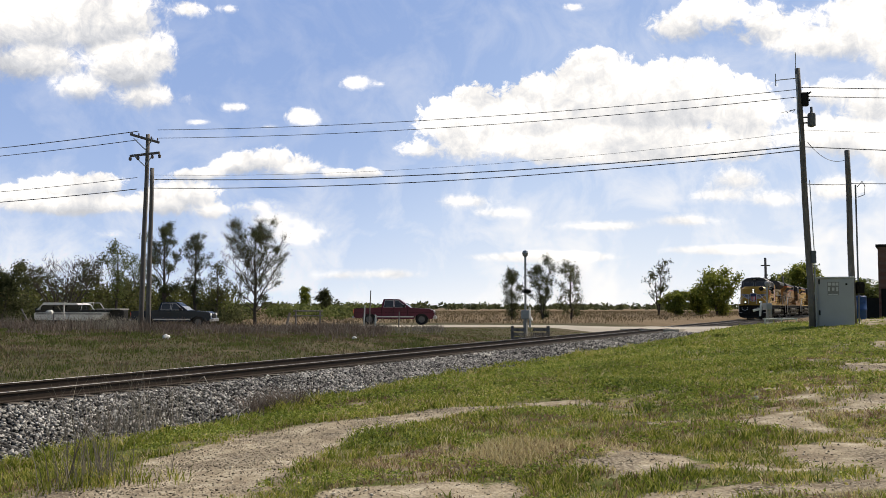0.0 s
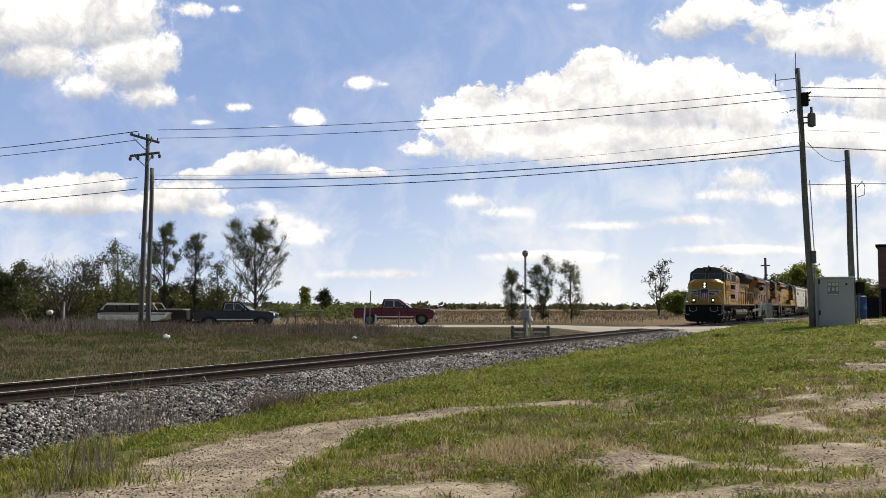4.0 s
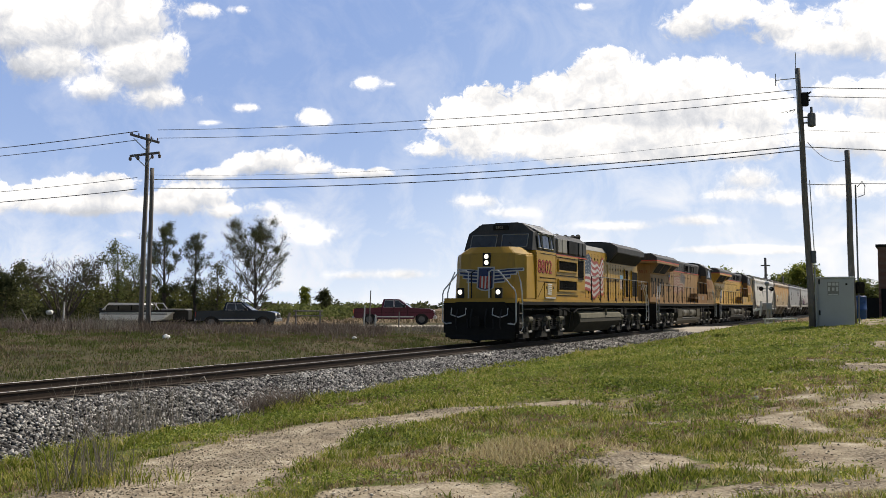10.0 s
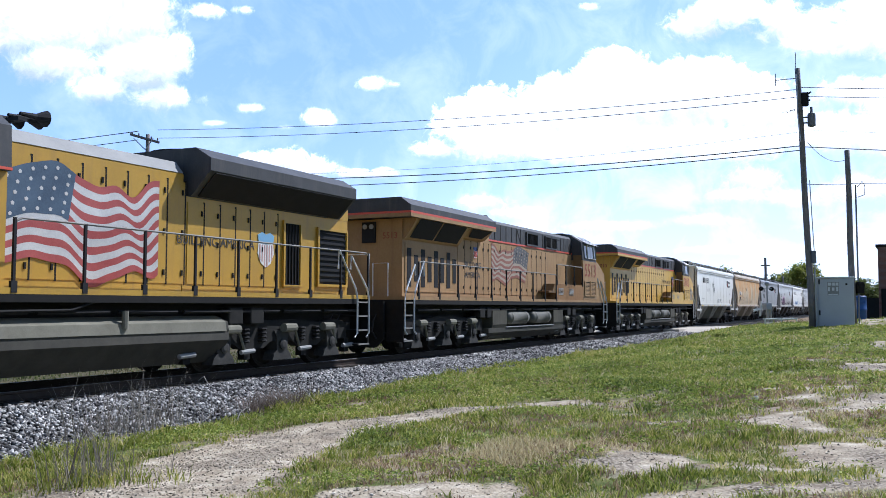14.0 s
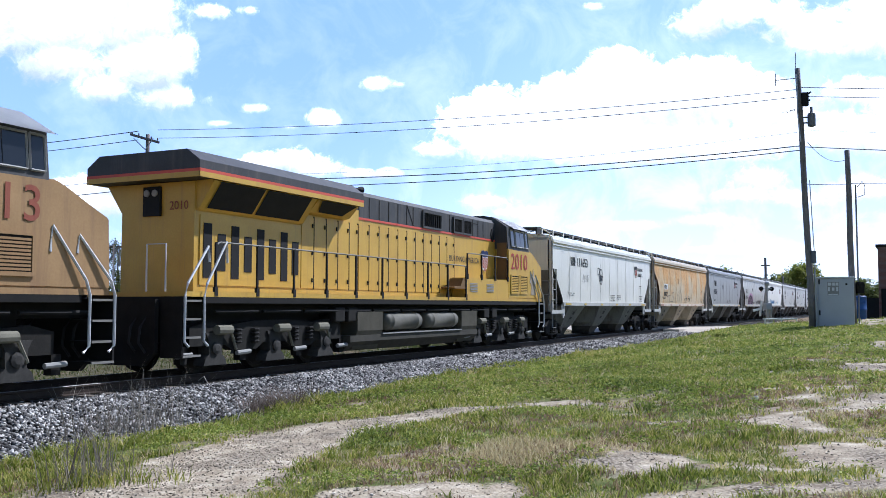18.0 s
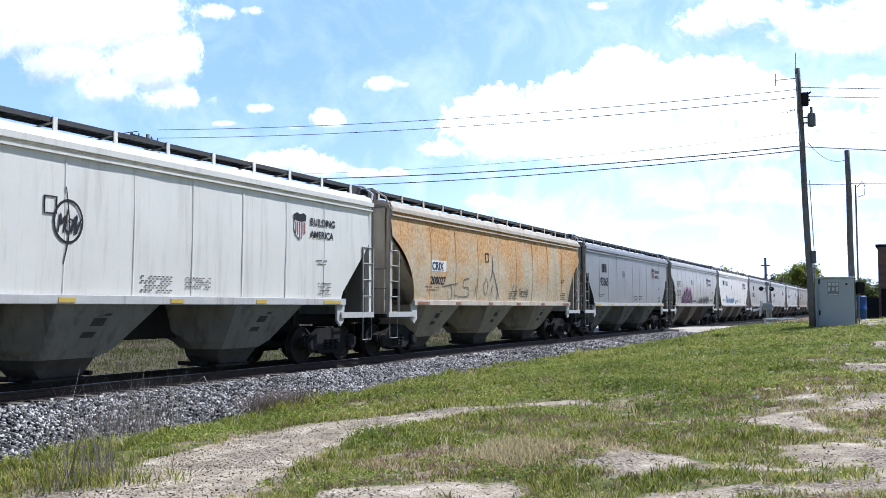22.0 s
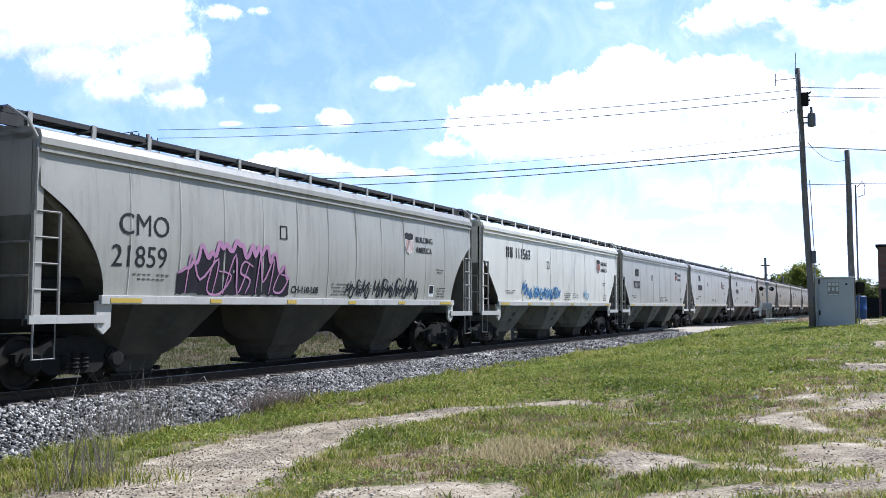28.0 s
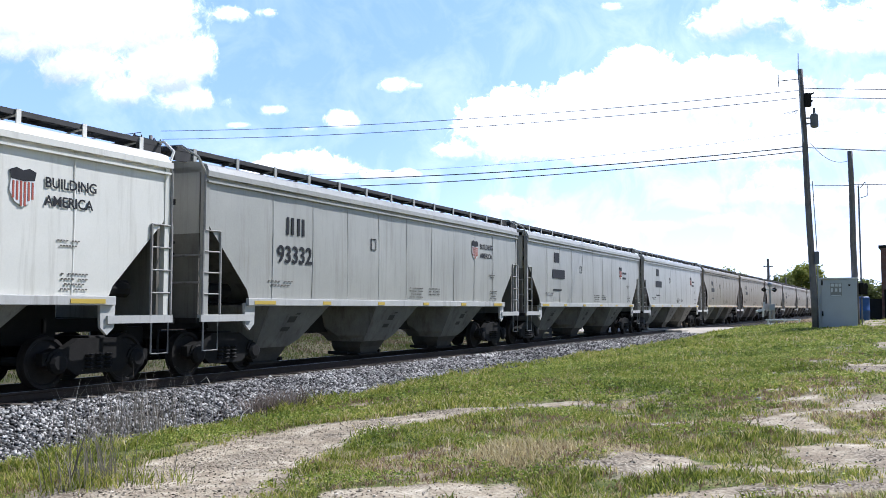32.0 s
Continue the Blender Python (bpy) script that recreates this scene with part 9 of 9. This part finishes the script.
def blades(name, x, y, height, width, lean, material, label, category, seed, per=4, spread=0.05, z=None):
    """Tufts of single blades, each a bent sliver."""
    nr = np.random.RandomState(seed)
    x, y = np.repeat(x, per), np.repeat(y, per)
    h, w = np.repeat(height, per) * nr.uniform(0.5, 1.15, len(x)), np.repeat(width, per)
    sp = np.broadcast_to(spread, (len(x) // per,))
    sp = np.repeat(sp, per)
    x, y = x + nr.normal(0, 1, len(x)) * sp, y + nr.normal(0, 1, len(y)) * sp
    z = ground_z(x, y) - 0.01 if z is None else np.repeat(z, per)
    a = nr.uniform(0, 2 * pi, len(x))
    l = nr.uniform(0.1, lean, len(x)) * h
    b = nr.uniform(0, pi, len(x))
    ux, uy = np.cos(b) * w / 2, np.sin(b) * w / 2
    p0 = np.stack([x - ux, y - uy, z], 1)
    p1 = np.stack([x + ux, y + uy, z], 1)
    mx, my = x + np.cos(a) * l * 0.35, y + np.sin(a) * l * 0.35
    p2 = np.stack([mx + ux * 0.8, my + uy * 0.8, z + h * 0.6], 1)
    p3 = np.stack([mx - ux * 0.8, my - uy * 0.8, z + h * 0.6], 1)
    p4 = np.stack([x + np.cos(a) * l, y + np.sin(a) * l, z + h], 1)
    v = np.stack([p0, p1, p2, p3, p4], 1).reshape(-1, 3)
    i = np.arange(len(x))[:, None] * 5
    f = np.concatenate([i + np.array([[0, 1, 2]]), i + np.array([[0, 2, 3]]), i + np.array([[3, 2, 4]])])
    return tagged(new(name, raw_mesh(name, v, f, material)), label, category, kind="stuff")


def field_points(seed, n, y0, y1, wide=0.53, pad=1.5):
    nr = np.random.RandomState(seed)
    y = np.sqrt(nr.uniform(y0 * y0, y1 * y1, n))
    return nr.uniform(-1, 1, n) * (y * wide + pad), y, nr


for k, (y0, y1, n, per) in enumerate(((5.5, 12, 30000, 6), (12, 22, 40000, 5), (22, 38, 36000, 4), (38, 60, 24000, 3))):
    x, y, nr = field_points(100 + k, n, y0, y1)
    s, lat = x * DX + y * DY, x * NX + y * NY
    edge = np.exp(-((lat - 10.0) / 0.55) ** 2)
    lush = lush_mask(x, y)
    g = gravel_mask(x, y)
    clump = 0.55 * value_noise(x, y, 0.22 + 0.006 * y.min(), 23) + 0.45 * value_noise(x, y, 0.5, 24)
    ok = (lat < 10.4 + 0.25 * wob(x, y) - 0.4 * (1 - sstep(9.0, 15.0, s))) & (nr.uniform(0, 1, n) > g * 1.3 - 0.03) & (y < 59.6) & (nr.uniform(0, 1, n) < (0.10 + 0.9 * lush) * (0.35 + 1.3 * sstep(0.3, 0.62, clump)))
    d = dry_mask(x, y)
    dry = ok & (nr.uniform(0, 1, n) < d * 0.42 + 0.10)
    ok &= ~dry
    dist = np.hypot(x, y)
    tall = value_noise(x, y, 0.35, 21)
    h = (0.02 + 0.12 * lush * (0.1 + tall) * sstep(0.2, 0.7, clump) + 0.13 * edge * tall * (nr.uniform(0, 1, n) < 0.7) + 0.05 * nr.uniform(0, 1, n) ** 3) * (1 + 0.004 * dist)
    w = 0.006 + 0.0008 * dist
    blades("grass", x[ok], y[ok], h[ok], w[ok], 1.0, M["grass"], "short rough spring grass with bare patches", "grass", 200 + k, per, 0.03 + 0.0015 * dist[ok])
    if dry.any():
        blades("dry_grass", x[dry], y[dry], 0.03 + h[dry] * 0.8, w[dry], 1.1, M["straw"], "bleached dry grass among the green", "grass", 300 + k, per, 0.04)

# coarser weeds among the grass, green and brown
M["weed_brown"] = island("brown_weeds", [(0.1, (0.16, 0.10, 0.06)), (0.5, (0.31, 0.205, 0.13)), (0.9, (0.48, 0.36, 0.25))], 0.85, 0.3, 0.4)
M["weed_green"] = island("green_weeds", [(0.1, (0.0798, 0.11, 0.0238)), (0.5, (0.16, 0.2, 0.038)), (0.9, (0.296, 0.32, 0.0808))], 0.7, 0.4, 0.4)
for k, (key, n, y0, y1, seed, cut, hh) in enumerate((("weed_brown", 30000, 7, 24, 71, 0.45, 0.075), ("weed_green", 15000, 7, 24, 72, 0.62, 0.12), ("weed_green", 9000, 24, 50, 73, 0.55, 0.13))):
    x, y, nr = field_points(400 + k, n, y0, y1)
    lat = x * NX + y * NY
    ok = (0.6 * value_noise(x, y, 1.3, seed) + 0.4 * value_noise(x, y, 0.4, seed + 9) > cut) & (gravel_mask(x, y) < 0.35) & (lat < 10.5)
    dist = np.hypot(x, y)[ok]
    blades("weeds", x[ok], y[ok], nr.uniform(0.4, 1.2, ok.sum()) * hh, 0.008 + 0.0007 * dist, 1.1, M[key], "low brown weeds among the grass" if k == 0 else "coarse green weed tufts in the grass", "weeds", 410 + k, 4, 0.03 + 0.001 * dist)

# low broad-leaved plants in clumps through the turf
M["clover"] = island("low_green_leaves", [(0.1, (0.0772, 0.114, 0.023)), (0.4, (0.211, 0.272, 0.046)), (0.7, (0.393, 0.435, 0.0862)), (0.95, (0.702, 0.605, 0.218))], 0.6, 0.35, 0.35)
for k, (y0, y1, n, size) in enumerate(((7, 15, 26000, 0.016), (15, 26, 30000, 0.024), (26, 46, 24000, 0.036))):
    x, y, nr = field_points(500 + k, n, y0, y1)
    s, lat = x * DX + y * DY, x * NX + y * NY
    thick = 0.55 * value_noise(x, y, 0.8 + 0.02 * y0, 81) + 0.45 * value_noise(x, y, 0.25 + 0.01 * y0, 82) + 0.16 * sstep(14, 18, s) * sstep(-2, 3, lat) - 0.12 * (1 - sstep(11, 16, y))
    ok = (thick > 0.5) & (gravel_mask(x, y) < 0.4) & (dry_mask(x, y) < 0.5) & (lat < 10.3)
    x, y = x[ok], y[ok]
    c = np.repeat(np.stack([x, y, ground_z(x, y) + nr.uniform(0.015, 0.07, len(x))], 1), 5, axis=0)
    c[:, :2] += nr.normal(0, 0.035 + 0.001 * y0, (len(c), 2))
    c[:, 2] += nr.uniform(-0.01, 0.03, len(c))
    a = nr.normal(0, 1, c.shape) * np.array([1, 1, 0.5])
    b = nr.normal(0, 1, c.shape) * np.array([1, 1, 0.5])
    a /= np.linalg.norm(a, axis=1, keepdims=True)
    b -= (a * b).sum(1, keepdims=True) * a
    b /= np.linalg.norm(b, axis=1, keepdims=True)
    sz = nr.uniform(0.6, 1.5, (len(c), 1)) * size
    v = np.stack([c - a * sz, c - b * sz * 0.55, c + a * sz, c + b * sz * 0.55], 1).reshape(-1, 3)
    tagged(new("weeds", raw_mesh("weeds", v, np.arange(len(v)).reshape(-1, 4), M["clover"])), "low green broad-leaved weeds in clumps", "weeds", kind="stuff")

# the bleached patch
nr = np.random.RandomState(64)
x, y = nr.uniform(-0.2, 2.0, 5000), nr.uniform(9.2, 11.8, 5000)
ok = nr.uniform(0, 1, 5000) < 0.28 * dry_mask(x, y)
blades("dry_grass", x[ok], y[ok], nr.uniform(0.06, 0.15, ok.sum()), np.full(ok.sum(), 0.012), 1.0, M["straw"], "thick patch of bleached dry grass", "grass", 310, 4, 0.04)
nr = np.random.RandomState(65)
x, y = nr.uniform(-1.5, 7, 30000), nr.uniform(7, 14, 30000)
ok = (value_noise(x, y, 0.9, 31) > 0.58) & (gravel_mask(x, y) < 0.5)
blades("dry_grass", x[ok], y[ok], nr.uniform(0.02, 0.07, ok.sum()), np.full(ok.sum(), 0.008), 1.6, M["straw"], "scattered dead grass among the green", "grass", 311, 2, 0.05)

# far side of the line
x, y, nr = field_points(120, 38000, 18, 60, 0.55)
s, lat = x * DX + y * DY, x * NX + y * NY
ok = (lat > LAT + 3.0 + 0.4 * wob(x, y)) & (y < 57.5)
dist = np.hypot(x, y)
tuft = 0.5 + 0.5 * np.sin(x * 0.7 + 1.5 * np.sin(y * 0.4)) * np.sin(y * 0.6 + x * 0.3)
blades("verge_grass", x[ok], y[ok], ((0.05 + 0.17 * tuft * value_noise(x, y, 1.1, 61) + 0.06 * value_noise(x, y, 0.5, 62)) * (1 - 0.75 * sstep(46, 54, y)))[ok], (0.004 + 0.0007 * dist)[ok], 0.9, M["grass_far"], "rough green and brown verge grass beyond the line", "grass", 210, 4, 0.10)
nr = np.random.RandomState(5)
n = 5200
x, y = nr.uniform(-34, 0, n), nr.normal(53.0, 2.6, n)
y += 0.02 * (x + 15)
ok = (x * NX + y * NY > LAT + 4) & (y < 59) & (nr.uniform(0, 1, n) < np.clip(1.15 + x / 60 - 0.3 + 0.5 * np.sin(x * 0.6), 0.1, 1))
blades("dead_weeds", x[ok], y[ok], nr.uniform(0.25, 1.1, n)[ok] * np.clip(1.0 - (x[ok] + 23) * 0.07, 0.35, 1.2) * (0.5 + value_noise(x, y, 1.5, 52)[ok]), np.full(ok.sum(), 0.032), 0.6, M["dead"], "tall dead grey weeds along the verge", "weeds", 211, 5, 0.12)
n = 9500
x, y = nr.uniform(-32, -3, n), nr.normal(48.0, 3.6, n)
ok = (x * NX + y * NY > LAT + 4) & (nr.uniform(0, 1, n) < np.clip(0.15 + value_noise(x, y, 2.2, 51) + (y - 50) * 0.06, 0, 1))
blades("dead_weeds", x[ok], y[ok], nr.uniform(0.15, 0.62, ok.sum()) * (0.4 + 1.1 * value_noise(x, y, 1.8, 53)[ok]), np.full(ok.sum(), 0.028), 0.9, M["dead_brown"], "brown and grey dead weeds across the verge", "weeds", 216, 4, 0.12)
n = 16000
x, y = nr.uniform(-90, 110, n), nr.uniform(70, 240, n)
ok = np.abs(x * NX + y * NY - LAT) > 6
blades("dry_field", x[ok], y[ok], nr.uniform(0.12, 0.5, n)[ok], np.full(ok.sum(), 0.06), 1.4, M["brush"], "tall dry brown field growth", "field grass", 212, 4, 0.8)

# stalks at the foot of the ballast
nr = np.random.RandomState(9)
n = 110
s, lat = nr.normal(10.7, 0.8, n), nr.normal(10.6, 0.33, n)
x, y = DX * s + NX * lat, DY * s + NY * lat
blades("weed_stalks", x, y, nr.uniform(0.25, 1.15, n), np.full(n, 0.009), 0.7, M["dead"], "tall dry weed stalks at the foot of the ballast", "weeds", 213, 3, 0.08)
n = 34
x, y = nr.normal(-3.8, 0.22, n), nr.normal(10.05, 0.22, n)
blades("weed_stalks", x, y, nr.uniform(0.3, 0.95, n), np.full(n, 0.010), 0.7, M["dead"], "tall dead weed stalks beside the path", "weeds", 217, 3, 0.05)
n = 150
x, y = nr.normal(-3.85, 0.42, n), nr.normal(10.05, 0.22, n)
blades("weeds", x, y, nr.uniform(0.08, 0.24, n), np.full(n, 0.010), 1.2, M["grass"], "coarse green grass round the dead stalks", "weeds", 218, 5, 0.05)
n = 90
s, lat = nr.normal(14.3, 0.45, n), nr.normal(10.45, 0.2, n)
x, y = DX * s + NX * lat, DY * s + NY * lat
blades("dead_brush", x, y, nr.uniform(0.2, 0.5, n), np.full(n, 0.016), 1.6, M["dead_brown"], "tangle of dead grey brush by the ballast", "weeds", 214, 8, 0.10)
n = 50
x, y = nr.normal(4.5, 0.35, n), nr.normal(44.3, 0.25, n)
blades("dead_brush", x, y, nr.uniform(0.3, 0.75, n), np.full(n, 0.03), 1.3, M["dead"], "dark dead bush beside the signal", "weeds", 215, 9, 0.2)


def stick(x, y, length, turn, lift, label="pale broken stick lying in the grass"):
    st = bmnew()
    tube(st, [(0, 0, 0), (length * 0.4, 0.02, lift * 0.7), (length * 0.75, -0.02, lift), (length, 0.03, lift * 0.8)], 0.012, 6, 0.006)
    tagged(part("stick", st, M["stick"], None, m=pose(x, y, gz(x, y), 0, 0, turn)), label, "stick")


M["stick"] = surf("bleached_stick", (0.38, 0.34, 0.28), (0.5, 0.46, 0.4), 5, 0.9)
x, y, _ = on_line(12.2, 9.75)
stick(x, y, 0.35, 60, 0.28)
stick(x - 0.3, y + 0.15, 0.5, 10, 0.05)
x, y, _ = on_line(14.6, 12.2)
stick(x, y + 0.1, 0.45, 150, 0.5, "pale dry stem leaning on the rail")


# ---- stones ----
def stones(name, x, y, z, size, material, label, category, seed, squash=0.7):
    """Broken angular stones, each an uneven eight-sided lump."""
    nr = np.random.RandomState(seed)
    n = len(x)
    dirs = np.array([(1, 0, 0), (0, 1, 0), (-1, 0, 0), (0, -1, 0), (0, 0, 1), (0, 0, -1)], float)
    a = nr.uniform(0, 2 * pi, n)
    t = nr.uniform(-0.6, 0.6, n)
    v = dirs[None] * nr.uniform(0.55, 1.25, (n, 6, 1)) + nr.normal(0, 0.18, (n, 6, 3))
    v[:, :, 2] *= squash
    vx, vz = v[:, :, 0] * np.cos(t)[:, None] - v[:, :, 2] * np.sin(t)[:, None], v[:, :, 0] * np.sin(t)[:, None] + v[:, :, 2] * np.cos(t)[:, None]
    v = np.stack([vx * np.cos(a)[:, None] - v[:, :, 1] * np.sin(a)[:, None], vx * np.sin(a)[:, None] + v[:, :, 1] * np.cos(a)[:, None], vz], -1)
    v = v * (size * nr.uniform(0.6, 1.35, n))[:, None, None] + np.stack([x, y, z], 1)[:, None]
    fc = np.array([(0, 1, 4), (1, 2, 4), (2, 3, 4), (3, 0, 4), (1, 0, 5), (2, 1, 5), (3, 2, 5), (0, 3, 5)])
    f = (np.arange(n)[:, None, None] * 6 + fc[None]).reshape(-1, 3)
    return tagged(new(name, raw_mesh(name, v.reshape(-1, 3), f, material)), label, category, kind="stuff")


M["stone"] = island("ballast_stone", [(0.2, (0.0254, 0.0243, 0.0231)), (0.45, (0.128, 0.121, 0.116)), (0.72, (0.347, 0.332, 0.306)), (0.96, (0.693, 0.664, 0.613))], 0.85)
M["pebble"] = island("path_gravel", [(0.1, (0.0665, 0.0528, 0.0369)), (0.4, (0.342, 0.287, 0.209)), (0.75, (0.589, 0.496, 0.373)), (0.97, (0.741, 0.664, 0.541))], 0.9)


def bank_z(s, q):
    x, y = DX * s + NX * (LAT + q), DY * s + NY * (LAT + q)
    g = ground_z(x, y)
    u = np.clip((3.5 - np.abs(q)) / 1.95, 0, 1)
    return x, y, (g - 0.06) + (0.26 - g) * u


nr = np.random.RandomState(31)
for s0, s1, n, size in ((6, 26, 27000, 0.041), (26, 60, 14000, 0.055)):
    s, q = nr.uniform(s0, s1, n), nr.uniform(-3.95, -1.3, n)
    x, y, z = bank_z(s, q)
    z = np.maximum(z, ground_z(x, y) - 0.01)
    stones("ballast_stones", x, y, z + 0.02, np.full(n, size), M["stone"], "loose crushed grey ballast stones", "stones", int(s0))
s, q = nr.uniform(6, 45, 7000), nr.uniform(-1.3, 2.2, 7000)
x, y, z = bank_z(s, q)
stones("ballast_stones", x, y, z + 0.0, np.full(7000, 0.04), M["stone"], "crushed stone between the sleepers", "stones", 88)
x, y, nr = field_points(140, 150000, 5.5, 24)
g = gravel_mask(x, y)
ok = (g > 0.3) & (nr.uniform(0, 1, len(x)) < g * (0.35 + 0.65 * (x < 1.5 - (y < 9.5) * 2.0)) * (0.3 + value_noise(x, y, 0.5, 17))) & (x * NX + y * NY < 10.4)
x, y = x[ok], y[ok]
stones("path_gravel", x, y, ground_z(x, y) + 0.004, 0.010 + 0.012 * nr.uniform(0, 1, len(x)) ** 3, M["pebble"], "loose pale gravel on the worn track", "gravel", 141, 0.6)
for k, (x, y, r) in enumerate(((4.95, 14.6, 0.06), (-11.75, 39.0, 0.17), (-4.1, 42.5, 0.12))):
    bm = bmnew()
    bmesh.ops.create_icosphere(bm, subdivisions=2, radius=r)
    for v in bm.verts:
        v.co *= 1 + 0.25 * noise.noise(v.co * (1.5 / r) + Vector((k, 0, 0)))
        v.co.z *= 0.75
    tagged(part("rock", bm, M["white"] if k > 0 else M["pale_grey"], None, m=pose(x, y, gz(x, y) + r * 0.4)), "single pale rock lying in the grass", "rock", "loose rocks")

# ---- sleepers ----
bm = bmnew()
box(bm, -0.115, 0.115, -1.3, 1.3, 0.06, 0.228, 0.012)
first = part("sleeper", bm, M["tie"], track, m=pose(4.0, 0, 0))
rnd = random.Random(6)
for k in range(1, 150):
    again(first, track, pose(4.0 + 0.5 * k, rnd.uniform(-0.05, 0.05), rnd.uniform(-0.008, 0.002), 0, 0, rnd.uniform(-1.2, 1.2)))
bm = bmnew()
for k in range(300):
    box(bm, 79.0 + 0.5 * k - 0.115, 79.0 + 0.5 * k + 0.115, -1.3, 1.3, 0.06, 0.228)
tagged(part("distant_sleepers", bm, M["tie"], track), kind="stuff")
for y0, y1 in ((-1.9, -0.87), (-0.62, 0.62), (0.87, 1.9)):
    bm = bmnew()
    box(bm, 58.5, 66.0, y0, y1, 0.2, 0.385, 0.01)
    part("crossing_plank", bm, M["road"], track)


def motions():
    """The train rolls along the line, its wheels turning; a pickup with a boat pulls up at the crossing."""
    for car, off in movers:
        rows = []
        for t in range(0, 33, 2):
            x, y, _ = on_line(train_at(t) + off)
            rows.append((t, pose(x, y, RAIL, 0, 0, RZ)))
        walk(car, rows)
    for car, x in TOW:
        walk(car, [(t, pose(x - 1.057 * d, 65.0, TOW_Z)) for t, d in ((0, 4.3), (0.5, 3.3), (1, 2.4), (1.5, 1.7), (2, 1.1), (2.5, 0.74), (3, 0.46), (3.5, 0.25), (4.5, 0.06), (5.5, 0), (19, 0), (32, 0))])
    walk(clouds, [(t, pose(0, 0, 0, 0, 0, -2.25 * t / 32)) for t in (0, 8, 16, 24, 32)])
    for w, x, r in rollers:
        walk(w, [(k / 15, pose(x, 0, r, 0, (-(FRONT - train_at(k / 15)) / r * 180 / pi) % 360, 0)) for k in range(481)])


motions()
